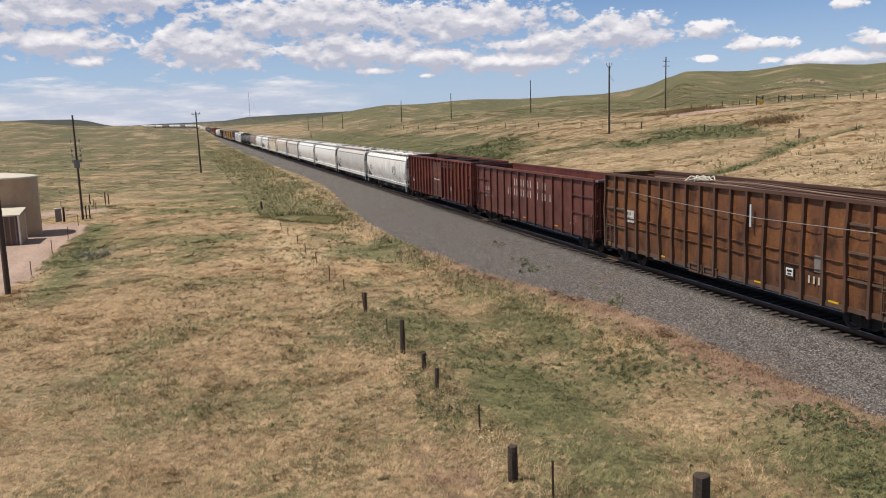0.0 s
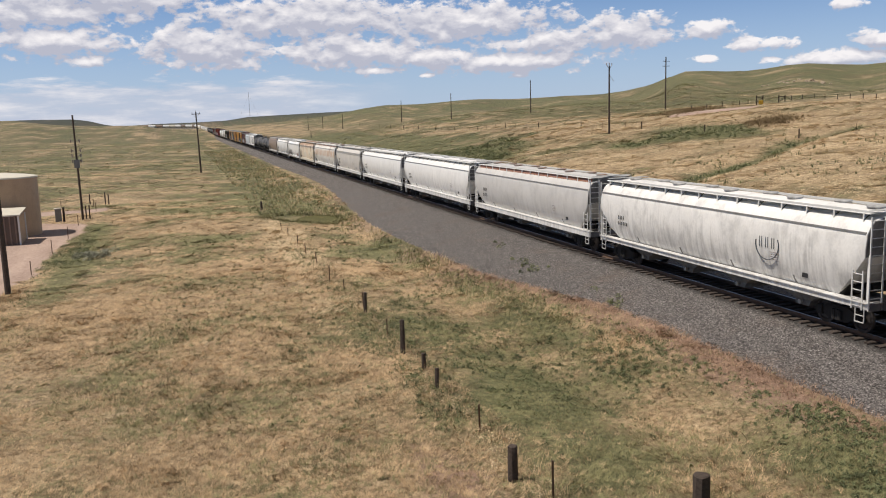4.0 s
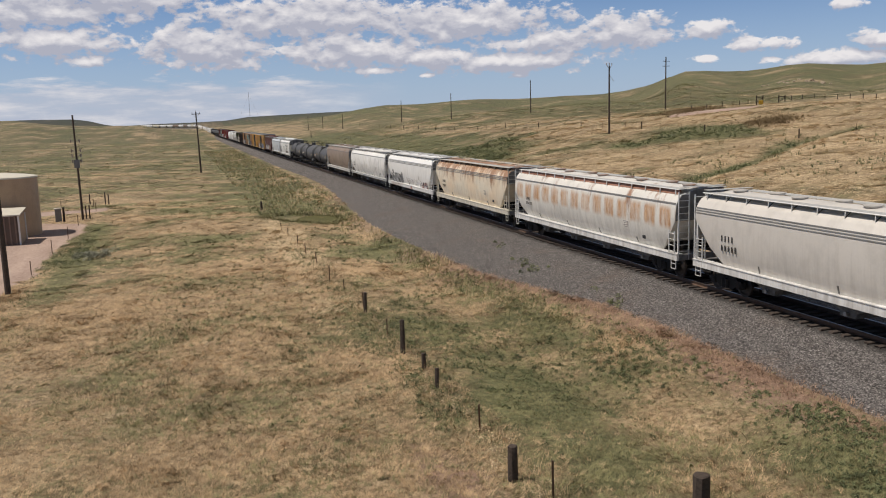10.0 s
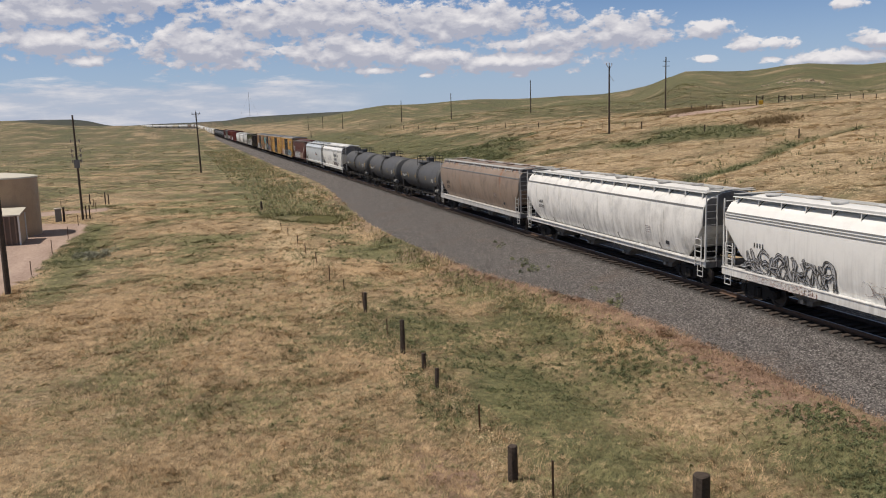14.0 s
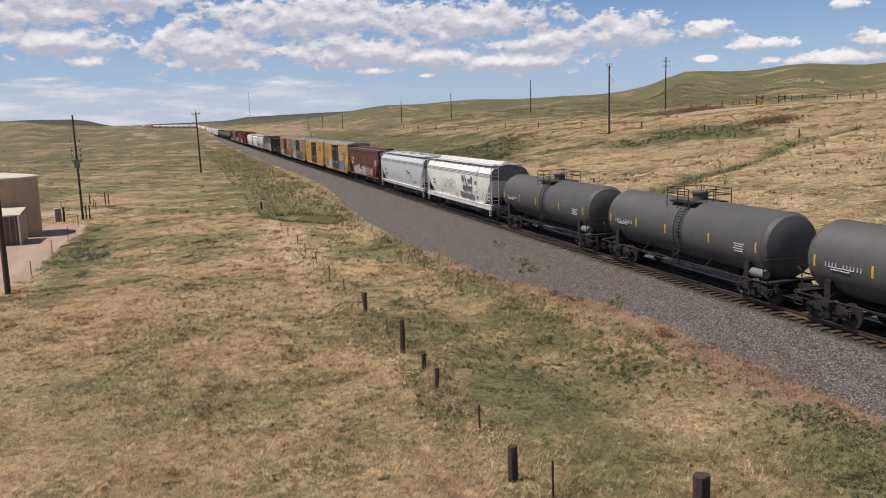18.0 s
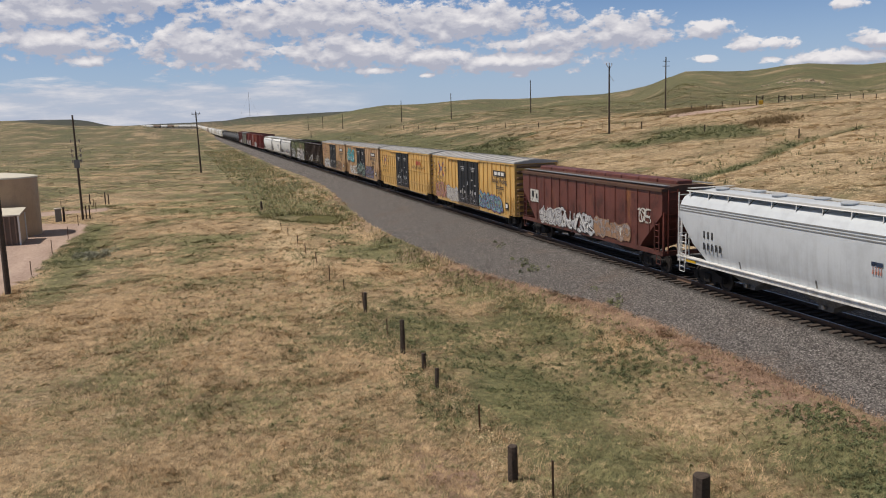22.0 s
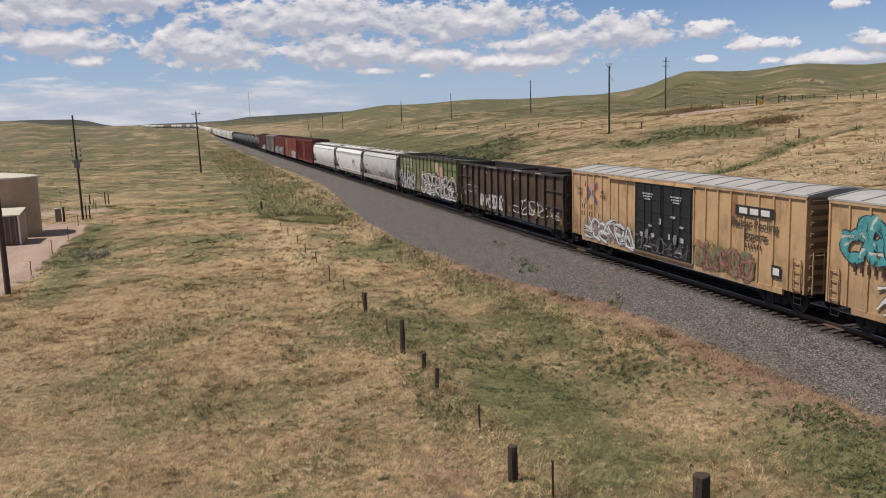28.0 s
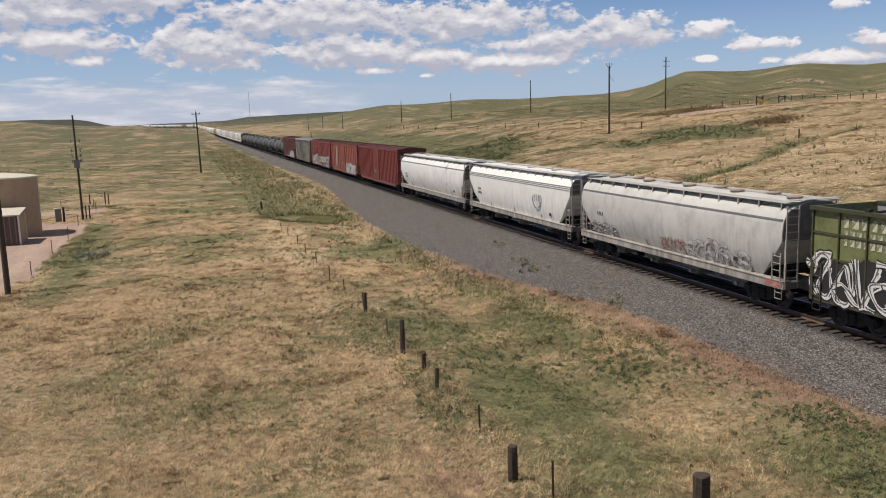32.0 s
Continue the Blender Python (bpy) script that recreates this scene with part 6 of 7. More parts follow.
car, half = yellow_boxcar(429.6, 450.5, YELLOW, True, False)
scrawl(car, 23, 4.3, 9.2, 2.75, 4.1, -1.614, TEAL, NAVY, weight=1.2, shine=CONCRETE)
scrawl(car, 24, 2.8, 7.4, 1.08, 2.0, -1.614, M["white"], SMOKE, weight=0.45)
scrawl(car, 29, -2.4, 2.4, 1.1, 2.4, -1.674, MOSS, NAVY, TEAL_PALE, weight=0.8)
scrawl(car, 30, -7.2, -2.7, 1.1, 2.3, -1.614, SMOKE, NAVY, LILAC, weight=0.9)
bars(car, mark_rows(8.6, 2.45, 5, 0.36), CHOC, -1.615, "reporting_mark", "brown stencilled code")
car, half = yellow_boxcar(450.5, 471.0, YELLOW, True, True)
scrawl(car, 25, 2.7, half - 1.6, 1.05, 2.1, -1.614, SILVER, SMOKE, M["white"], weight=0.9, back=GHOST, shine=M["ink"])
scrawl(car, 26, -half + 3.0, -2.8, 1.05, 2.1, -1.614, RUBY, MOSS, GHOST, weight=1.0, back=MOSS)

car = gondola(471.0, 491.8, CHOC, CHOC_B, 4.28, "dark brown high-sided gondola with chalky scrawl", 15, braced=2, sides=CHOC_B, dent=0.025, ties=(-0.45, 0.1))
scrawl(car, 31, -6.8, -1.4, 1.35, 2.3, -1.515, CONCRETE, CHOC, weight=0.35, halo=False, wide=1.4)
scrawl(car, 32, 0.6, 5.2, 1.25, 2.1, -1.515, CONCRETE, SILVER, weight=0.75, wide=0.7)
scrawl(car, 36, -9.0, -7.8, 1.5, 2.1, -1.515, CONCRETE, CHOC, weight=0.4, halo=False)
glyphs(car, 6.9, 2.55, 4, 0.24, 0.26, CONCRETE, -1.50, "reporting_mark", "faded white code")
glyphs(car, 6.85, 2.2, 3, 0.24, 0.26, CONCRETE, -1.50, "reporting_mark", "faded white code")
bars(car, [(y, 1.45, 0.09, 0.42) for y in (9.6, 4.6, -0.9, -5.6, -9.4)], M["yellow_mark"], -1.615, "reflective_stripe", "yellow reflective strip")
bars(car, [(8.9, 3.98, 0.5, 0.05), (7.6, 2.6, 0.9, 0.05), (7.4, 2.1, 0.8, 0.06), (3.0, 4.21, 1.1, 0.04), (-2.5, 4.22, 1.6, 0.04), (1.9, 4.2, 0.6, 0.05), (-6.0, 4.2, 0.9, 0.05)], CONCRETE, -1.605, "rubbed_paint", "paint rubbed white")
bars(car, [(3.9, 3.75, 0.5, 0.14), (-1.6, 3.6, 0.5, 0.16), (8.9, 1.95, 0.55, 0.4)], GHOST, -1.512, "stencil", "faded stencil")
car = gondola(491.8, 512.4, OLIVE, STEEL_IN, 4.36, "faded green gondola with cross ties and bold graffiti", 16, cross=True, foot=False, braced=3, sides=OLIVE_B, brace=(0.45, 0.72), slim=0.03, deep=0.035)
scrawl(car, 33, 3.9, 9.4, 1.06, 2.5, -1.505, M["white"], M["ink"], SMOKE, weight=0.62, back=M["ink"], wide=0.62, shine=M["ink"])
scrawl(car, 35, 1.3, 3.6, 1.2, 2.0, -1.468, OLIVE, PEACH, weight=0.6)
scrawl(car, 34, -9.3, 1.1, 1.06, 2.6, -1.505, M["white"], M["ink"], OXIDE, weight=0.95, back=M["ink"], wide=0.78, shine=M["ink"])
bars(car, [(-4.3, 3.36, 2.3, 0.5), (-3.8, 3.76, 1.3, 0.3), (-4.7, 2.9, 1.5, 0.36)], PEACH, -1.466, "patch", "buff paint patch")
faded = spray("faded_cream", (0.66, 0.64, 0.50), worn=0.5)
for count, pitch, z, tall in ((9, 0.42, 3.9, 0.38), (12, 0.3, 3.5, 0.24), (12, 0.3, 3.2, 0.24)):
    bars(car, [(8.0 - pitch * i, z, pitch * (0.72 if i % 3 else 0.5), tall) for i in range(count)], faded, -1.468, "lettering", "faded cream railroad lettering")

car = hopper(512.4, 530.9, DINGY, "round", SILL_GRIME, "off-white covered hopper with grey graffiti along the sill", (4, 0), roof=BROWN_ROOF)
round_x = lambda z: -float(np.interp(z, [1.28, 1.55, 1.95, 2.4, 2.75], [1.24, 1.40, 1.51, 1.58, 1.60])) - 0.012
scrawl(car, 41, 4.6, 7.2, 1.35, 1.95, round_x, SILVER, SMOKE, weight=0.6, back=GHOST)
scrawl(car, 42, -6.4, -2.0, 1.35, 2.15, round_x, SILVER, GHOST, weight=1.0)
scrawl(car, 43, -1.8, 0.2, 1.4, 1.95, round_x, PINK, GHOST, weight=0.4)
bars(car, [(-8.0, 1.12, 1.0, 0.22)], PINK, -1.58, "patch", "orange paint patch")
car = hopper(530.9, 550.6, WHITE, "square", SILL_GRIME, "white covered hopper with an oval black emblem", (4, 5))
oval_emblem(car, -4.2, 2.55, -1.588)
hopper(550.6, 572.6, WHITE_B, "round", SILL_GRIME, "white rounded covered hopper with a grimy sill", (4, 5))

# red boxcars
boxcar(572.6, 594.2, RED, RED_END, RED, "red ribbed boxcar with a single side door", rib=0.7, door_w=3.0, double=False, end_mat=RED_END, roof_label="red roof")
car = boxcar(594.2, 615.0, RED_B, RED_END, RED_B, "orange-red boxcar with tall white lettering bars", rib=1.2, door_w=3.0, double=False, end_mat=RED_END, roof_label="red roof")
bars(car, [(5.0, 1.6 + 0.36 * i, 1.1, 0.2) for i in range(8)], CONCRETE, -1.615, "lettering", "faded white lettering")
scrawl(car, 51, -8.6, -2.0, 1.0, 2.1, -1.613, SILVER, CONCRETE)
car = boxcar(615.0, 636.0, RED, RED_END, RED, "red boxcar with silver graffiti", rib=1.2, door_w=3.0, double=False, end_mat=RED_END, roof_label="red roof")
scrawl(car, 52, -9.0, 8.0, 1.0, 2.3, -1.613, SILVER, SMOKE)
car = boxcar(636.0, 657.0, SLATE, ROOF, SLATE, "slate grey boxcar covered in pale graffiti", rib=1.2, door_w=3.0, double=False, end_mat=SLATE)
scrawl(car, 53, -9.0, 9.0, 1.3, 3.8, -1.613, GHOST, SMOKE, OLIVE)
car = boxcar(657.0, 678.0, MAROON, RED_END, MAROON, "maroon boxcar with pale graffiti", rib=1.2, door_w=3.0, double=False, end_mat=RED_END, roof_label="dark red roof")
scrawl(car, 54, -8.0, 2.0, 1.0, 2.0, -1.613, SILVER, CONCRETE)

first = tank_car(678.0, 693.4, TANK, "black tank car with a railed platform", far=True)
for i in range(1, 9):
    TRAIN.append((copy_thing(first, Matrix()), 685.7 + 15.4 * i))
at = 816.6
kinds = [hopper(at + 20 * i, at + 20 * (i + 1), m, "square" if i % 2 else "round", sl, lb, None, far=True)
         for i, (m, sl, lb) in enumerate(((CREAM, CREAM, "cream covered hopper far down the train"), (WHITE_B, WHITE, "white covered hopper far down the train"), (PALE, WHITE_B, "pale grey covered hopper far down the train")))]


def distant_hopper(mat, sill, label):
    """A covered hopper of the train's tail, never seen from near."""
    car = thing("covered_hopper", label, "rail car", "cars of the train")
    half = 9.25
    bm = bmesh.new()
    side = [(1.3, 1.45), (1.55, 2.3), (1.58, 3.2), (1.5, 4.0), (1.1, 4.45), (0, 4.58)]
    ring = side + [(-x, z) for x, z in side[-2::-1]]
    loft(bm, [[(x * (0.97 if k else 1), y, z if z > low else low) for x, z in ring] for y, low, k in ((-half, 2.8, 1), (-half + 1.6, 1.4, 0), (half - 1.6, 1.4, 0), (half, 2.8, 1))])
    part("body", bm, mat, car, smooth=True)
    for s in (-1, 1):
        bm = bmesh.new()
        box(bm, s * 1.45, s * 1.55, -half - 0.1, half + 0.1, 1.15, 1.42)
        part("side_sill", bm, sill, car)
        bm = bmesh.new()
        for y in (s * 6.8 - 0.89, s * 6.8 + 0.89):
            for x in (-0.8, 0.7):
                rod(bm, (x, y, 0.457), (x + 0.1, y, 0.457), 0.457, 12)
        box(bm, -1.1, 1.1, s * 6.8 - 1.1, s * 6.8 + 1.1, 0.4, 0.75)
        part("truck", bm, M["under"], car)
    bm = bmesh.new()
    for y in (-4.5, 0, 4.5):
        loft(bm, [[(a * w, y + b * d, z) for a, b in ((-1, -1), (1, -1), (1, 1), (-1, 1))] for w, d, z in ((1.3, 2.1, 1.42), (0.7, 0.5, 0.6))])
    box(bm, -0.2, 0.2, -half - 0.6, half + 0.6, 0.75, 1.0)
    part("discharge_bays", bm, M["bay"], car)
    return car


rng = random.Random(3)
tail = [distant_hopper(WHITE_B, WHITE, "white covered hopper at the tail of the train"), distant_hopper(CREAM, CREAM, "cream covered hopper at the tail of the train"), distant_hopper(TAN, BROWN_ROOF, "tan covered hopper at the tail of the train")]
TRAIN += [(c, at + 20 * (10 + k) + 10) for k, c in enumerate(tail)]
for i in range(3, 66):
    if 10 <= i < 13:
        continue
    model = kinds[rng.choice((0, 1, 1, 1, 2))] if i < 10 else tail[rng.choice((0, 0, 0, 0, 1, 2))]
    TRAIN.append((copy_thing(model, Matrix()), at + 20 * i + 10))

# ---- poles, fences and the small yard ----
def on_land(x, y, sink=0.0):
    return float(land(x, y)) - sink


def pole_thing(x, y, height, kind, label, lean=0.0, name="utility_pole", girth=1.0):
    p = thing(name, label, "utility pole", "line of poles", pose(x, y, on_land(x, y), 0, lean, 0))
    bm = bmesh.new()
    loft(bm, [[(girth * r * math.cos(2 * math.pi * i / 10), girth * r * math.sin(2 * math.pi * i / 10), z) for i in range(10)] for z, r in ((-0.6, 0.17), (0, 0.165), (height * 0.5, 0.14), (height, 0.11))])
    part("shaft", bm, M["pole"], p)
    if kind == "arms":
        for k, (z, w) in enumerate(((height - 0.35, 0.8),)):
            bm = bmesh.new()
            box(bm, -w, w, -0.16, -0.06, z - 0.06, z + 0.06)
            part("crossarm", bm, M["pole"], p)
            for s in (-1, 0.0, 1):
                bm = bmesh.new()
                zz = z + 0.06 if s else height
                rod(bm, (s * (w - 0.12), -0.11, zz), (s * (w - 0.12), -0.11, zz + 0.3), 0.06, 8, 0.03)
                part("insulator", bm, M["porcelain"], p)
        bm = bmesh.new()
        for s in (-1, 1):
            rod(bm, (0, -0.13, height - 0.95), (s * 0.5, -0.13, height - 0.41), 0.025, 5)
        part("arm_brace", bm, M["steel"], p)
    elif kind == "top":
        bm = bmesh.new()
        for s in (-1, 1):
            rod(bm, (0, 0, height - 0.5), (s * 0.45, 0, height + 0.1), 0.035, 5)
            rod(bm, (s * 0.45, 0, height + 0.05), (s * 0.45, 0, height + 0.4), 0.07, 8)
        rod(bm, (0, 0, height), (0, 0, height + 0.45), 0.07, 8)
        part("insulator", bm, M["porcelain"], p)
        bm = bmesh.new()
        rod(bm, (0.15, 0, height - 1.6), (0.9, 0.1, height - 2.4), 0.03, 5)
        part("bracket", bm, M["steel"], p)
    elif kind == "braces":
        for z in (height - 0.9, height - 1.9):
            bm = bmesh.new()
            box(bm, -0.8, 0.8, -0.16, -0.06, z - 0.05, z + 0.05)
            part("crossarm", bm, M["pole"], p)
    elif kind == "gear":
        for s in (-1, 1):
            for z in (height * 0.56, height * 0.61, height * 0.66, height * 0.75):
                bm = bmesh.new()
                rod(bm, (s * 0.12, 0, z), (s * 0.42, 0, z + 0.12), 0.03, 5)
                rod(bm, (s * 0.4, 0, z - 0.1), (s * 0.4, 0, z + 0.22), 0.07, 8)
                part("insulator", bm, M["porcelain"], p)
        bm = bmesh.new()
        for z in np.arange(height * 0.5, height - 0.3, 0.55):
            rod(bm, (-0.25, 0, z), (0.25, 0, z), 0.018, 4)
        part("step_bolts", bm, M["steel"], p)
        bm = bmesh.new()
        box(bm, -0.25, 0.25, -0.4, -0.15, height * 0.5, height * 0.58)
        part("switch_box", bm, M["grey_box"], p)
    return p


pole_thing(-33.2, 89.9, 10.3, "gear", "dark wooden pole with switch gear and step bolts", lean=-0.4, girth=0.72)
pole_thing(-20.2, 163.5, 11.2, "arms", "dark wooden pole with a crossarm", lean=-0.9)
pole_thing(-33.0, 50.4, 10.0, "plain", "dark wooden pole beside the gravel yard")
pole_thing(41.8, 120.6, 10.6, "top", "tall dark pole with three top insulators")
pole_thing(75.7, 158.7, 10.9, "braces", "wooden pole on the hillside with short crossarms")
for x, y, h in ((77.3, 235, 9.6), (62.7, 267.5, 8.5), (57.6, 313.8, 8.1), (41.1, 348, 6.0), (51.2, 462, 6.7), (46.2, 483, 7.6)):
    pole_thing(x, y, h, "plain", "bare wooden pole in the line along the hillside")
pole_thing(24.9, 328.5, 2.8, "plain", "short dark marker post by the track", name="marker_post")


def wood_post(x, y, h, r, label, lean=(0, 0), grp="posts of the field fence"):
    rng = random.Random(int(x * 31 + y * 17))
    bm = bmesh.new()
    n = 9
    rings = []
    for z, k in ((-0.35, 1.0), (0.0, 1.0), (h * 0.5, 0.97), (h - 0.02, 0.94), (h, 0.8)):
        rings.append([((r * k + rng.uniform(-0.08, 0.08) * r) * math.cos(2 * math.pi * i / n) + lean[0] * z, (r * k + rng.uniform(-0.08, 0.08) * r) * math.sin(2 * math.pi * i / n) + lean[1] * z, z + (rng.uniform(-0.02, 0.02) if z > h - 0.1 else 0)) for i in range(n)])
    loft(bm, rings)
    ob = new("fence_post", mesh_of("fence_post", bm, M["post"], True))
    ob.matrix_world = pose(x, y, on_land(x, y))
    return tagged(ob, label, "fence post", grp)


def steel_stake(x, y, h, lean=(0, 0), label="thin rusty steel fence stake", grp="posts of the field fence"):
    bm = bmesh.new()
    loft(bm, [[(a + lean[0] * z, b + lean[1] * z, z) for a, b in ((-0.025, -0.02), (0.025, -0.02), (0.025, 0.0), (0.006, 0.004), (0.0, 0.03), (-0.006, 0.004), (-0.025, 0.0))] for z in (-0.3, h)])
    ob = new("fence_stake", mesh_of("fence_stake", bm, M["rail"]))
    ob.matrix_world = pose(x, y, on_land(x, y))
    return tagged(ob, label, "fence stake", grp)


for x, y, h, r in ((-12.2, 16.0, 0.9, 0.25), (-15.9, 18.6, 0.95, 0.16), (-15.6, 30.8, 1.38, 0.115), (-15.7, 37.3, 1.0, 0.10), (-15.4, 28.5, 0.62, 0.10), (-15.6, 26.2, 0.72, 0.09), (-16.0, 86.4, 1.0, 0.13)):
    wood_post(x, y, h, r * 0.85, "weathered dark wooden fence post in dry grass", (random.uniform(-0.03, 0.03), random.uniform(-0.03, 0.03)))
for x, y, h in ((-15.5, 22.2, 0.85), (-15.4, 17.3, 0.95), (-15.6, 33.4, 0.75), (-15.6, 43.1, 0.6), (-16.0, 45.4, 0.95), (-15.7, 52, 0.85), (-15.8, 56, 0.85), (-15.7, 61, 0.8), (-15.8, 65.8, 0.75), (-15.9, 69.6, 0.65), (-15.6, 38.2, 0.85)):
    steel_stake(x, y, h, (random.uniform(-0.12, 0.03), random.uniform(-0.05, 0.05)))
# field fence wires
bm = bmesh.new()
line = [(-15.5, 22.2), (-15.6, 26.2), (-15.4, 28.5), (-15.6, 30.8), (-15.7, 37.3), (-15.6, 43.1), (-15.7, 52), (-15.8, 61), (-15.9, 69.6), (-16.0, 86.4)]
for h in (0.35, 0.6):
    pipe(bm, [(x, y, on_land(x, y) + h) for x, y in line], 0.003, 3)
tagged(new("fence_wire", mesh_of("fence_wire", bm, M["rail"])), "sagging rusty fence wire", "wire")

# fence on the hillside, along the track
rng = random.Random(11)
for i in range(46):
    y = 62 + i * 6.2
    x = float(np.interp(y, [60, 75, 82, 94, 114, 124, 138, 350], [48, 46.7, 44, 44.4, 45.6, 46.6, 44.5, 47]))
    if i % 3 == 0:
        wood_post(x, y, 1.1 + rng.uniform(-0.15, 0.15), 0.08, "dark wooden post of the hillside fence", grp="posts of the hillside fence")
    else:
        steel_stake(x, y, 0.95 + rng.uniform(-0.1, 0.1), grp="posts of the hillside fence")
for x, y in ((61.9, 128.3), (63.4, 126), (65, 123.8), (68.5, 124), (71, 125), (78.5, 123.2), (79.8, 122), (78.8, 118), (77.2, 113.7), (74.2, 107.6), (71.1, 101.7), (69, 97), (66.8, 92.4)):
    wood_post(x, y, 0.8, 0.055, "dark wooden post of the upper pasture fence", grp="posts of the upper fence")


def gate():
    g = thing("brace_gate", "wooden brace posts and rails of a pasture gate", "gate", "", pose(71, 119.3, on_land(71, 119.3), 0, 0, 8))
    for i, x in enumerate((-3.0, -1.6, 2.0, 3.4)):
        bm = bmesh.new()
        rod(bm, (x, 0, -1.0), (x, 0, 1.35), 0.09, 8)
        part("post", bm, M["post"], g)
    bm = bmesh.new()
    rod(bm, (-3.0, 0, 1.1), (-1.6, 0, 1.1), 0.06, 6)
    rod(bm, (-3.0, 0, 0.2), (-1.6, 0, 1.05), 0.045, 6)
    rod(bm, (2.0, 0, 1.1), (3.4, 0, 1.1), 0.06, 6)
    rod(bm, (2.0, 0, 0.15), (3.4, 0, 1.05), 0.045, 6)
    part("brace", bm, M["post"], g)


gate()
m = thing("warning_marker", "yellow warning marker beside the ranch road", "sign", "", pose(67.9, 117.6, on_land(67.9, 117.6)))
bm = bmesh.new()
rod(bm, (0, 0, -0.4), (0, 0, 0.6), 0.05, 6)
part("post", bm, M["post"], m)
bm = bmesh.new()
box(bm, -0.4, 0.4, -0.03, 0.03, 0.1, 0.75)
bevel(bm, 0.02)
part("panel", bm, M["yellow_mark"], m)

# pale rocks high on the hill
rng = random.Random(5)
for i in range(22):
    bm = bmesh.new()
    bmesh.ops.create_icosphere(bm, subdivisions=1, radius=1)
    for v in bm.verts:
        v.co *= rng.uniform(0.7, 1.15)
    x, y = 155 + rng.uniform(-6, 6), 214 + rng.uniform(-11, 11)
    bmesh.ops.scale(bm, vec=(rng.uniform(0.4, 1.1), rng.uniform(0.4, 0.9), rng.uniform(0.25, 0.5)), verts=bm.verts)
    ob = new("rock", mesh_of("rock", bm, M["rock"]))
    ob.matrix_world = pose(x, y, on_land(x, y))
    tagged(ob, "pale rock on the grassy hillside", "rock", "rocks on the hill")


def storage_tank():
    x, y, r, h = -38.2, 80.4, 2.65, 5.0
    t = thing("storage_tank", "tan cylindrical steel storage tank on the gravel yard", "tank", "", pose(x, y, on_land(x, y)))
    n = 48
    bm = bmesh.new()
    loft(bm, [[(k * math.cos(2 * math.pi * i / n), k * math.sin(2 * math.pi * i / n), z) for i in range(n)] for z, k in ((-0.15, r), (h - 0.1, r), (h - 0.05, r - 0.02))], cap=False)
    part("shell", bm, M["tan"], t, smooth=True)
    bm = bmesh.new()
    loft(bm, [[(k * math.cos(2 * math.pi * i / n), k * math.sin(2 * math.pi * i / n), z) for i in range(n)] for z, k in ((h - 0.12, r + 0.06), (h, r + 0.06), (h + 0.1, r - 0.4), (h + 0.35, 0.2))])
    part("roof", bm, CREAM, t, "pale conical roof")
    for z in (1.8, 3.55):
        bm = bmesh.new()
        loft(bm, [[(k * math.cos(2 * math.pi * i / n), k * math.sin(2 * math.pi * i / n), zz) for i in range(n)] for zz, k in ((z - 0.02, r), (z - 0.015, r + 0.012), (z + 0.015, r + 0.012), (z + 0.02, r))], cap=False)
        part("seam", bm, M["tan"], t)


storage_tank()


def shed():
    x, y, h = -38.45, 75.2, 2.35
    s = thing("pump_shed", "small tan metal shed with ribbed walls and white corner trim", "shed", "", pose(x, y, on_land(x, y)))
    for k, yy in enumerate((-1.4, 1.4)):
        bm = bmesh.new()
        box(bm, -2.2, 2.2, yy - 0.04, yy + 0.04, -0.1, h)
        w = part("wall", bm, M["shed_dark"], s, "brown ribbed wall")
        for i in range(11):
            bm = bmesh.new()
            xx = -2.0 + i * 0.4
            box(bm, xx - 0.05, xx + 0.05, yy + (-0.11 if k == 0 else 0.04), yy + (-0.04 if k == 0 else 0.11), 0, h - 0.1)
            part("rib", bm, M["shed_brown"], w)
    for xx in (-2.2, 2.2):
        bm = bmesh.new()
        box(bm, xx - 0.04, xx + 0.04, -1.36, 1.36, -0.1, h)
        part("wall", bm, M["tan"], s)
    bm = bmesh.new()
    slab(bm, [(-1.6, h - 0.05), (1.6, h + 0.3), (1.6, h + 0.38), (-1.6, h + 0.05)], -2.4, 2.4)
    part("roof", bm, CREAM, s, "pale metal roof")
    for xx in (-2.25, 2.25):
        for yy in (-1.45, 1.45):
            bm = bmesh.new()
            box(bm, xx - 0.06, xx + 0.06, yy - 0.06, yy + 0.06, -0.1, h - 0.04)
            part("corner_trim", bm, M["white"], s, "white corner trim")
    bm = bmesh.new()
    box(bm, -0.6, 0.4, -1.57, -1.51, 0, 2.0)
    d = part("door", bm, END, s, "brown metal door")
    bm = bmesh.new()
    rod(bm, (0.28, -1.62, 1.0), (0.28, -1.57, 1.0), 0.04, 8)
    part("handle", bm, M["steel"], d)


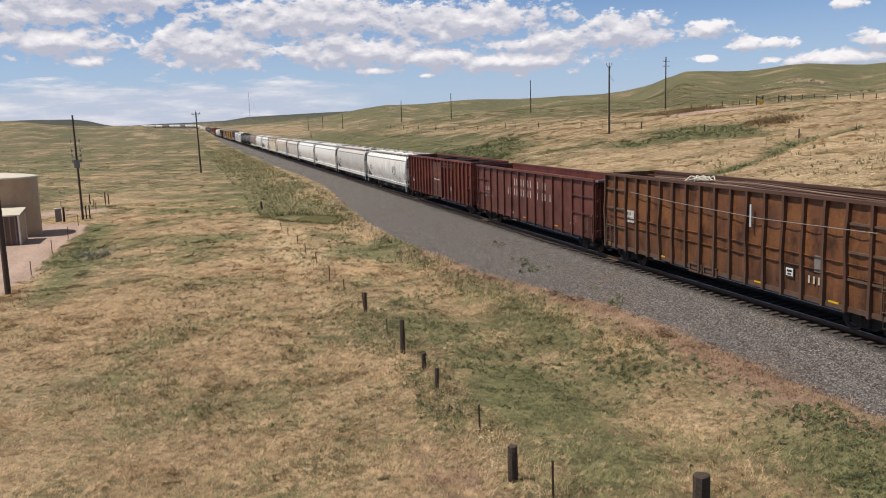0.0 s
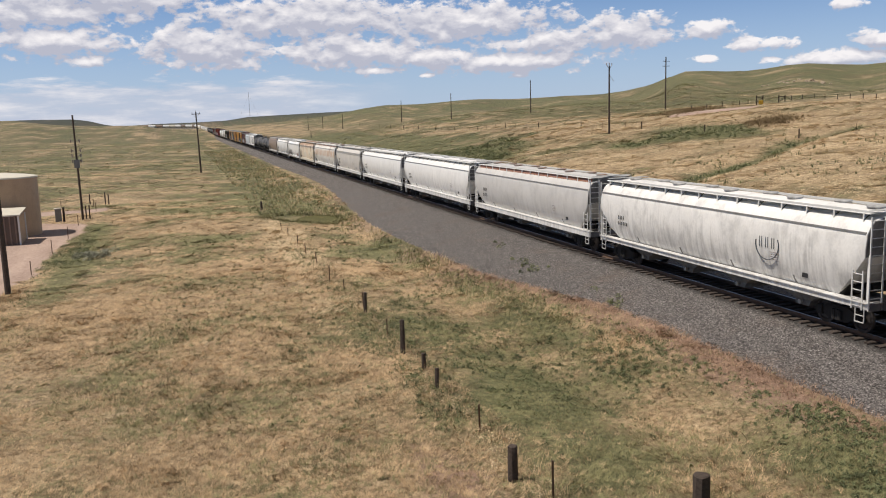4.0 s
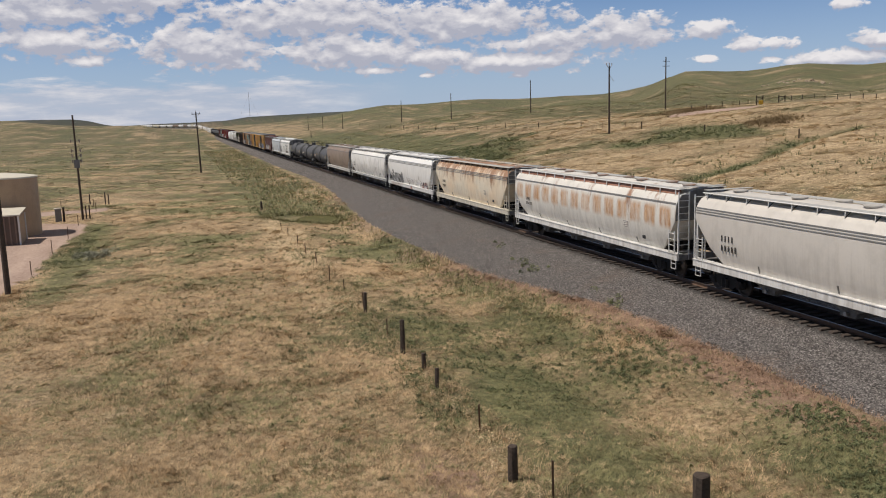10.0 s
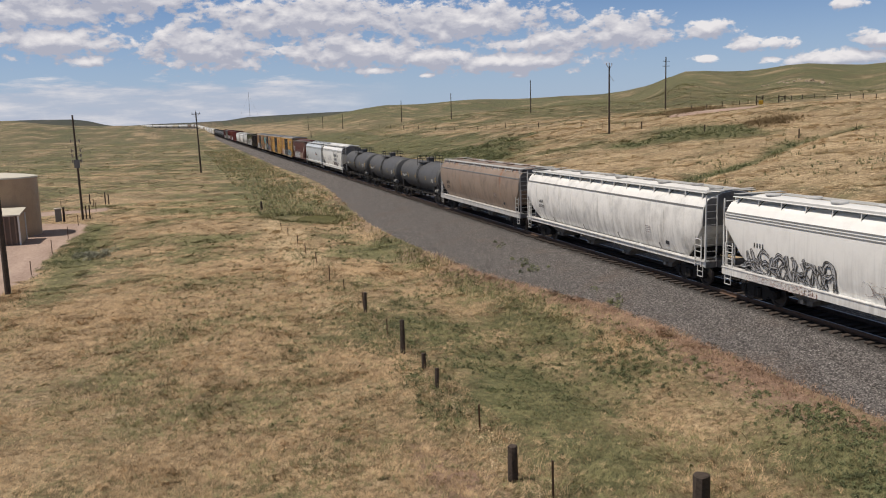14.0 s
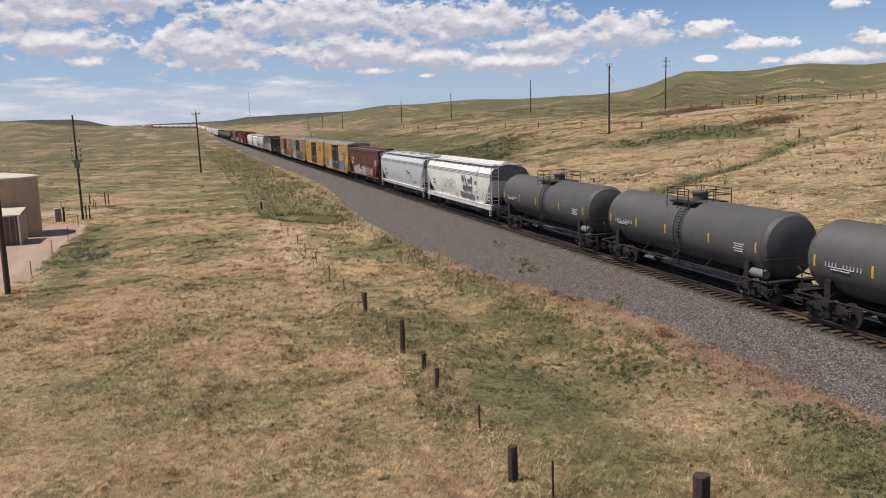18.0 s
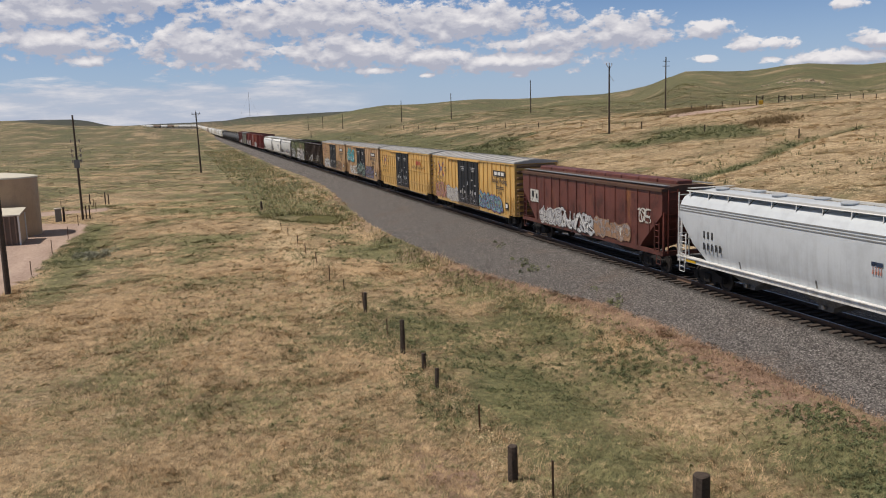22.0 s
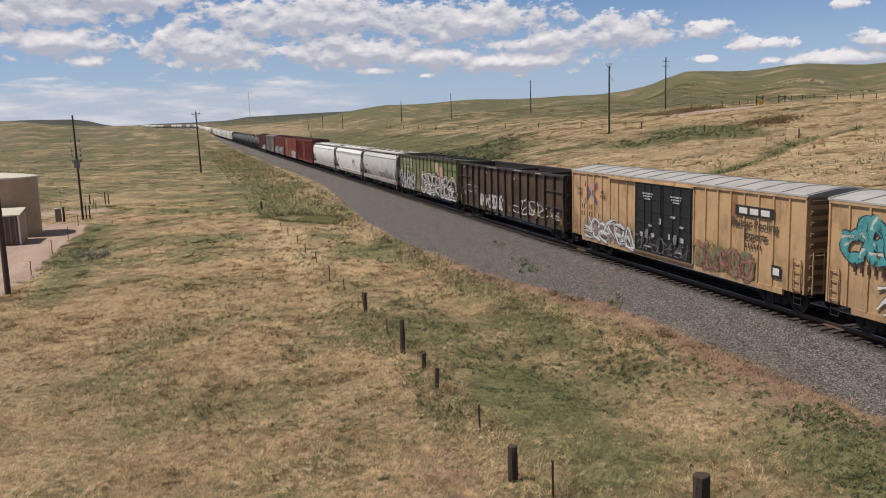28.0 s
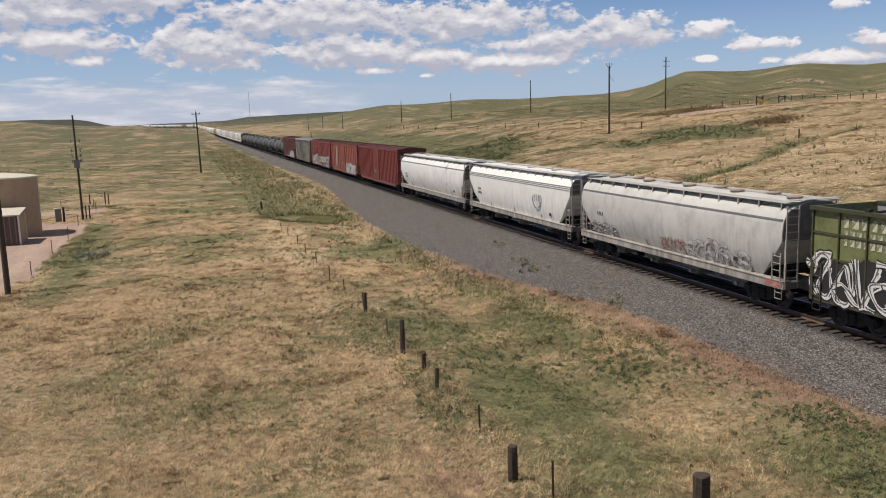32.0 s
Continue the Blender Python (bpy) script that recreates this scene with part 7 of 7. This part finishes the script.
shed()
b = thing("meter_cabinet", "grey meter cabinet between two short posts", "cabinet", "", pose(-35.2, 88.2, on_land(-35.2, 88.2), 0, 0, 8))
bm = bmesh.new()
box(bm, -0.28, 0.3, -0.25, 0.25, -0.05, 1.3)
bevel(bm, 0.03)
part("cabinet_body", bm, M["grey_box"], b)
bm = bmesh.new()
box(bm, -0.34, 0.36, -0.31, 0.31, 1.3, 1.37)
part("lid", bm, CREAM, b)
bm = bmesh.new()
rod(bm, (0.5, 0, -0.3), (0.5, 0, 1.45), 0.1, 8)
part("post", bm, M["post"], b)
for x, y, h in ((-33.1, 67.8, 1.05), (-33.0, 57.9, 0.9), (-32.9, 75.6, 1.0), (-33.0, 84, 1.0), (-32.7, 98, 1.0), (-33.4, 103, 1.0), (-37, 104.5, 1.0)):
    steel_stake(x, y, h, (0, 0), "thin stake along the gravel yard", "stakes round the yard")
for x, y, h in ((-32.9, 90.2, 1.35), (-32.55, 90.0, 1.35), (-34.2, 107.4, 1.2), (-32.4, 106.4, 1.45), (-32.0, 106.0, 1.2)):
    wood_post(x, y, h, 0.065, "dark post at the corner of the yard fence", grp="posts of the yard fence")

# a shallow, weedy hollow beside the ballast, its weeds as one flat sheet
bm = bmesh.new()
ring = []
for i in range(28):
    a = 2 * math.pi * i / 28
    k = 1 + 0.14 * math.sin(3 * a + 1) + 0.08 * math.sin(7 * a)
    ring.append(bm.verts.new((-12.6 + 3.3 * k * math.cos(a), 79.3 + 4.2 * k * math.sin(a), -1.0)))
bm.faces.new(ring)
for v in bm.verts:
    v.co.z = float(land(-12.6, 79.3)) + 0.13
ob = new("pond", mesh_of("pond", bm, plain("algae_water", (0.095, 0.088, 0.022), 0.95, vary=0.25, scale=1.2)))
tagged(ob, "flat olive-green sheet standing for low weeds in the ditch", "water", kind="structure")

# a mast on the horizon
mast = thing("radio_mast", "thin guyed radio mast on the horizon", "mast", "", pose(139, 2100, on_land(139, 2100)))
bm = bmesh.new()
rod(bm, (0, 0, -3), (0, 0, 66), 0.4, 6)
part("lattice", bm, M["steel"], mast)
bm = bmesh.new()
for a in (30, 150, 270):
    rod(bm, (0, 0, 60), (30 * math.cos(radians(a)), 30 * math.sin(radians(a)), -2), 0.08, 4)
part("guy_wire", bm, M["steel"], mast)

# ---- grass, weeds and loose stones ----
def blades(x, y, height, width, per, rng, spread=0.12, lean=1.3, low=0.35):
    """Clumps of tapered blades that fan out: an array (count, 3, 3), and a tone for each clump."""
    n = len(x)
    tone = np.repeat(rng.uniform(0, 1, n), per)
    x, y = np.repeat(x, per), np.repeat(y, per)
    h = np.repeat(height, per) * rng.uniform(0.55, 1.15, n * per)
    d = rng.uniform(0, 2 * math.pi, n * per)
    off = np.abs(rng.normal(0, spread, n * per))
    bx, by = x + off * np.cos(d), y + off * np.sin(d)
    d = d + rng.normal(0, 0.6, n * per)
    a = d + math.pi / 2
    w = width * rng.uniform(0.6, 1.3, n * per)
    l = rng.uniform(low, lean, n * per) * h
    z = land(bx, by) - 0.03
    p = np.empty((n * per, 3, 3))
    p[:, 0] = np.stack([bx - w * np.cos(a), by - w * np.sin(a), z], -1)
    p[:, 1] = np.stack([bx + w * np.cos(a), by + w * np.sin(a), z], -1)
    p[:, 2] = np.stack([bx + l * np.cos(d), by + l * np.sin(d), z + h], -1)
    return p, tone


def mats(x, y, length, height, width, per, rng, spread):
    """Wind-laid tufts: blades of a clump lie much the same way, and the way turns from place to place."""
    n = len(x)
    tone = np.repeat(rng.uniform(0, 1, n), per)
    way = 2.2 * fbm(x * 9, y * 9, 6) + 1.3 * fbm(x * 30, y * 30, 2) + 0.8 + rng.normal(0, 0.5, n)
    x, y, way = np.repeat(x, per), np.repeat(y, per), np.repeat(way, per)
    bx, by = x + rng.normal(0, spread, n * per), y + rng.normal(0, spread, n * per)
    d = way + rng.normal(0, 0.8, n * per)
    a = d + math.pi / 2
    l = np.repeat(length, per) * rng.uniform(0.5, 1.2, n * per)
    h = np.repeat(height, per) * rng.uniform(0.2, 1.2, n * per)
    w = width * rng.uniform(0.6, 1.4, n * per)
    z = land(bx, by) - 0.02
    p = np.empty((n * per, 3, 3))
    lift = h * rng.uniform(0.0, 0.5, n * per)
    p[:, 0] = np.stack([bx - w * np.cos(a), by - w * np.sin(a), z + lift], -1)
    p[:, 1] = np.stack([bx + w * np.cos(a), by + w * np.sin(a), z + lift + w * 0.6], -1)
    p[:, 2] = np.stack([bx + l * np.cos(d), by + l * np.sin(d), z + h], -1)
    return p, tone


def bushes(x, y, size, per, rng, leaf=0.05, ground=None):
    """Leafy weeds: clumps of small leaves at all angles."""
    n = len(x)
    tone = np.repeat(rng.uniform(0, 1, n), per)
    s = np.repeat(size, per)
    c = rng.normal(0, 1, (n * per, 3))
    c[:, 2] = np.abs(c[:, 2])
    c = c / np.linalg.norm(c, axis=1, keepdims=True) * rng.uniform(0.2, 1, (n * per, 1)) ** 0.6
    bx, by = np.repeat(x, per), np.repeat(y, per)
    base = np.stack([bx + c[:, 0] * s * 0.75, by + c[:, 1] * s * 0.75, (land(bx, by) if ground is None else ground(bx, by)) + c[:, 2] * s], -1)
    u = rng.normal(0, 1, (n * per, 3))
    u = u / np.linalg.norm(u, axis=1, keepdims=True) * leaf
    v = rng.normal(0, 1, (n * per, 3)) * leaf * 0.6
    return np.stack([base - u, base + u, base + v], 1), tone


def scatter(count, x0, x1, y0, y1, rng, power=1.0):
    return rng.uniform(x0, x1, count), y0 + (y1 - y0) * rng.uniform(0, 1, count) ** power


def keep(x, y, mask):
    return x[mask], y[mask]


def in_view(x, y):
    ex = x + 23.2
    az = np.degrees(np.arctan2(ex, y))
    return (az > -15) & (az < 50)


def build_grass():
    rng = np.random.default_rng(8)
    dry, lush, red, grey, brown, pale, ditch = [], [], [], [], [], [], []

    def field(count, x0, x1, y0, y1, h, w, per, spread, power=1.0, laid=0.0):
        x, y = scatter(count, x0, x1, y0, y1, rng, power)
        ok = in_view(x, y) & (np.hypot((x + 12.6) / 3.3, (y - 79.3) / 4.2) > 1.0) & ((x < -toe(y) + 0.3) | (x > 5.0)) & (bareness(x, y) < 0.35)
        x, y = keep(x, y, ok)
        g = lushness(x, y) * 0.9 + fbm(x * 6, y * 6, 4) * 0.3 + rng.normal(0, 0.36 if y0 < 45 and x0 < 0 else 0.15, len(x))
        ok = rng.uniform(0, 1, len(x)) < smooth(0.3, 3.2, -toe(y) - x) + (x > 0) + 0.12
        x, y, g = x[ok], y[ok], g[ok]
        hh = h * (1 + 0.35 * fbm(x * 4, y * 4, 2)) * rng.uniform(0.6, 1.3, len(x))
        for mask, out in ((g < 0.3, pale if x0 > 0 else dry), (g >= 0.3, lush)):
            if laid:
                p, tone = mats(x[mask], y[mask], laid * hh[mask] / h, hh[mask], w, per, rng, spread)
                out.append((p, tone if y0 < 45 else 0.5 + 0.5 * (tone - 0.5)))
            else:
                out.append(blades(x[mask], y[mask], hh[mask], w, per, rng, spread))

    field(30000, -40, -4, 12, 29, 0.11, 0.0065, 14, 0.06, laid=0.12)
    field(20000, -40, -4, 12, 29, 0.12, 0.0065, 12, 0.05)
    field(40000, -46, -4, 28, 52, 0.12, 0.0095, 12, 0.08, laid=0.17)
    field(24000, -46, -4, 28, 52, 0.13, 0.0095, 10, 0.06)
    field(50000, -52, -4, 48, 105, 0.11, 0.02, 8, 0.14, laid=0.27)
    field(12000, -75, -4, 95, 220, 0.07, 0.05, 5, 0.4, laid=0.7)
    field(9000, -150, -5, 200, 460, 0.07, 0.1, 3, 0.9, laid=1.1)
    field(34000, 5, 70, 40, 150, 0.09, 0.03, 6, 0.24, laid=0.5)
    field(16000, 5, 140, 120, 300, 0.07, 0.07, 4, 0.6, laid=0.9)
    # rusty weeds along the toe of the ballast
    y = 14 + 106 * rng.uniform(0, 1, 9000) ** 1.4
    x = -toe(y) - 0.1 - np.abs(rng.normal(0, 1.1, 9000))
    ok = fbm(x * 7, y * 5, 31) + rng.normal(0, 0.3, 9000) > 0.15 + 0.5 * smooth(44, 62, y)
    red.append(blades(x[ok], y[ok], rng.uniform(0.06, 0.2, int(ok.sum())), 0.009, 5, rng, 0.1))
    x, y = rng.normal(52.3, 1.5, 700), rng.normal(95.2, 2.0, 700)
    brown.append(blades(x, y, rng.uniform(0.2, 0.45, 700), 0.05, 6, rng, 0.25))
    x, y = rng.normal(61, 2.6, 600), rng.normal(128.5, 2.4, 600)
    brown.append(blades(x, y, rng.uniform(0.2, 0.45, 600), 0.06, 6, rng, 0.3))
    # upright weeds dotted over the slope beyond the track
    x, y = scatter(900, 16, 46, 52, 84, rng)
    ok = (fbm(x * 5, y * 5, 21) + rng.normal(0, 0.3, 900) > 0.35) & in_view(x, y)
    x, y = keep(x, y, ok)
    grey.append(blades(x, y, rng.uniform(0.2, 0.45, len(x)), 0.035, 7, rng, 0.14, 0.5, 0.05))
    # sprigs that took root on the ballast
    x = np.concatenate([rng.normal(-4.9, 0.5, 12), rng.normal(-4.4, 0.25, 6), rng.uniform(-4.6, -3.4, 4)])
    y = np.concatenate([rng.normal(44.6, 1.8, 12), rng.normal(34.1, 0.4, 6), rng.uniform(22, 60, 4)])
    grey.append(bushes(x, y, rng.uniform(0.14, 0.34, 22), 50, rng, 0.05, lambda a, b: -0.95 + 0.66 * np.clip((toe(b) + a) / (toe(b) - 1.75), 0, 1) ** 0.85))
    y = rng.normal(36, 8, 2400)
    x = -toe(y) - np.abs(rng.normal(0, 1.1, 2400))
    red.append(mats(x, y, rng.uniform(0.15, 0.3, 2400), rng.uniform(0.08, 0.2, 2400), 0.012, 8, rng, 0.1))
    # leafy dark weeds in drifts
    for count, x0, x1, y0, y1, size in ((3600, -14.2, -6.0, 14, 80, 0.2), (1500, -16.8, -14.8, 13, 90, 0.26), (2400, -14.0, -4.5, 13, 20, 0.12), (900, -9.6, -6.0, 24, 46, 0.15), (700, -30, -15, 13, 18.5, 0.16), (3600, -45, -16, 14, 95, 0.15), (600, -15, -6.5, 80, 260, 0.34), (1900, -33.9, -30.5, 42, 82, 0.34)):
        x, y = scatter(count, x0, x1, y0, y1, rng)
        ok = (fbm(x * 3.1, y * 2.2, 7) + rng.normal(0, 0.3, count) > (0.3 if x0 < -20 else 0.12)) & (x < -toe(y) - 0.6) & (np.hypot((x + 12.6) / 3.3, (y - 79.3) / 4.2) > 1.0)
        x, y = keep(x, y, ok)
        x, y = keep(x, y, bareness(x, y) < 0.35)
        grey.append(bushes(x, y, size * rng.uniform(0.5, 1.3, len(x)), 36 if y0 < 50 else 14, rng, 0.034 if y0 < 50 else 0.12))
    # tall green and straw-coloured weeds that lean against the ballast
    y = 46 + 44 * rng.uniform(0, 1, 620)
    x = -toe(y) - 0.5 - np.abs(rng.normal(0, 1.3, 620))
    ok = fbm(x * 6, y * 5, 17) + rng.normal(0, 0.25, 620) > 0.1
    x, y = keep(x, y, ok)
    half = len(x) // 2
    pale.append(blades(x[:half], y[:half], rng.uniform(0.25, 0.45, half), 0.02, 9, rng, 0.2, 0.9, 0.1))
    lush.append(blades(x[half:], y[half:], rng.uniform(0.25, 0.5, len(x) - half), 0.022, 10, rng, 0.18, 0.5, 0.05))
    y = 34 + 48 * rng.uniform(0, 1, 1500)
    x = -toe(y) - 2.0 + rng.normal(0, 0.75, 1500)
    ok = (fbm(x * 4, y * 3, 23) + rng.normal(0, 0.3, 1500) > -0.05) & (np.hypot((x + 12.6) / 3.3, (y - 79.3) / 4.2) > 1.0) & (x < -toe(y) - 0.5)
    x, y = keep(x, y, ok)
    half = len(x) // 2
    grey.append(bushes(x[:half], y[:half], rng.uniform(0.12, 0.3, half), 30, rng, 0.04))
    ditch.append(blades(x[half:], y[half:], rng.uniform(0.2, 0.4, len(x) - half), 0.018, 10, rng, 0.2, 0.6, 0.05))
    # bright straw left standing along the fence
    y = 38 + 40 * rng.uniform(0, 1, 2600)
    x = -16.2 + rng.normal(0, 0.8, 2600)
    ok = fbm(x * 5, y * 4, 14) + rng.normal(0, 0.3, 2600) > -0.1
    x, y = keep(x, y, ok)
    pale.append(mats(x, y, rng.uniform(0.25, 0.45, len(x)), rng.uniform(0.12, 0.25, len(x)), 0.016, 8, rng, 0.15))
    # pale dead stalks along the fence
    x, y = scatter(420, -16.3, -14.9, 13, 60, rng)
    dry.append(blades(x, y, rng.uniform(0.2, 0.45, 420), 0.008, 9, rng, 0.15, 1.4, 0.2))
    # bleached dead weeds caught in the fence
    x, y = rng.normal(-15.6, 0.3, 150), 17 + 34 * rng.uniform(0, 1, 150) ** 1.3
    pale.append(bushes(x, y, rng.uniform(0.15, 0.38, 150), 46, rng, 0.028))
    # standing pale weeds among the green ones further along the ditch
    x, y = scatter(6400, -16.4, -6.0, 82, 300, rng)
    ok = fbm(x * 4, y * 3, 12) + rng.normal(0, 0.3, 6400) > -0.2
    x, y = keep(x, y, ok & (x < -toe(y) - 0.8))
    half = len(x) // 2
    pale.append(blades(x[:half], y[:half], rng.uniform(0.25, 0.5, half), 0.03, 7, rng, 0.16, 0.6, 0.05))
    ditch.append(blades(x[half:], y[half:], rng.uniform(0.3, 0.6, len(x) - half), 0.04, 8, rng, 0.18, 0.5, 0.05))
    # a grey sagebrush beside the yard
    x, y = rng.normal(-29.8, 0.8, 26), rng.normal(64.4, 0.7, 26)
    brush = [bushes(x, y, rng.uniform(0.3, 0.6, 26), 60, rng, 0.07)]
    # reeds round the olive hollow
    a = rng.uniform(0, 6.28, 700)
    k = rng.normal(1.05, 0.07, 700)
    lush.append(blades(-12.6 + 3.3 * k * np.cos(a), 79.3 + 4.2 * k * np.sin(a), rng.uniform(0.2, 0.45, 700), 0.025, 7, rng, 0.2))
    # taller dark clumps in the gully and wet spots
    x, y = scatter(8000, 8, 60, 60, 150, rng)
    ok = (lushness(x, y) > 0.85) & in_view(x, y)
    x, y = keep(x, y, ok)
    grey.append(bushes(x, y, rng.uniform(0.25, 0.6, len(x)), 16, rng, 0.11))
    for name, lists, mat, label in (("dry_grass", dry, "straw", "golden dry grass tufts on the prairie"), ("pale_grass", pale, "pale_straw", "pale gold grass over the slope beyond the track"), ("green_grass", lush, "green", "green grass tufts along the ditch"),
                                    ("rusty_weeds", red, "red_weed", "rust-coloured weeds along the ballast"), ("leafy_weeds", grey, "sage", "dark leafy weeds in the ditch and by the fence"),
                                    ("ditch_weeds", ditch, "ditch_green", "tall grey-green weeds standing in the ditch"),
                                    ("brown_weeds", brown, "brown_weed", "brown withered weeds on the hillside"),
                                    ("sagebrush", brush, "grey_sage", "low grey sagebrush beside the gravel yard")):
        tris(name, np.concatenate([p for p, t in lists]), M[mat], label, "grass", tone=np.concatenate([t for p, t in lists]))


build_grass()


def build_stones():
    """Loose ballast stones: small tipped octahedra."""
    rng = np.random.default_rng(2)
    n = 70000
    y = 14 + 125 * rng.uniform(0, 1, n) ** 1.7
    k = rng.uniform(0, 1, n)
    t = toe(y)
    w = t + (1.35 - t) * k
    kk = np.clip((t - w) / (t - 1.75), 0, 1)
    z = grade(y) - 0.95 + 0.66 * kk ** 0.85
    s = rng.uniform(0.014, 0.034, n)
    unit = np.array([(1, 0, 0), (0, 1, 0), (-1, 0, 0), (0, -1, 0), (0, 0, 1)], float)
    a = rng.uniform(0, 6.28, n)
    v = unit[None] * rng.uniform(0.6, 1.3, (n, 5, 1))
    c, si = np.cos(a)[:, None], np.sin(a)[:, None]
    v = np.stack([v[..., 0] * c - v[..., 1] * si, v[..., 0] * si + v[..., 1] * c, v[..., 2] * 0.8], -1) * s[:, None, None]
    v += np.stack([-w, y, z + 0.005], -1)[:, None]
    verts = v.reshape(-1, 3)
    base = (np.arange(n) * 5)[:, None, None]
    faces = (base + np.array([(0, 1, 4), (1, 2, 4), (2, 3, 4), (3, 0, 4)])[None]).reshape(-1, 3)
    me = bpy.data.meshes.new("ballast_stones")
    me.vertices.add(len(verts))
    me.vertices.foreach_set("co", verts.astype(np.float32).ravel())
    me.loops.add(faces.size)
    me.loops.foreach_set("vertex_index", faces.astype(np.int32).ravel())
    me.polygons.add(len(faces))
    me.polygons.foreach_set("loop_start", np.arange(0, faces.size, 3, dtype=np.int32))
    me.update(calc_edges=True)
    me.materials.append(M["stones"])
    tagged(new("ballast_stones", me), "loose grey crushed stones on the ballast", "gravel", kind="stuff")


build_stones()

def motions():
    """The whole train rolls towards the bridge at one steady speed."""
    for wagon, mid in TRAIN:
        rows = []
        for t in (0.0, 4.0, 8.0, 12.0, 16.0, 20.0, 24.0, 28.0, 32.0):
            along = mid - SPEED * t
            x, y, turn = path(along)
            slope = math.degrees(math.atan(6.0e-6 * max(along, 0.0))) if along < 1550 else 0.0
            rows.append((t, pose(x, y, float(grade(along)), slope, 0, math.degrees(turn))))
        walk(wagon, rows)


motions()
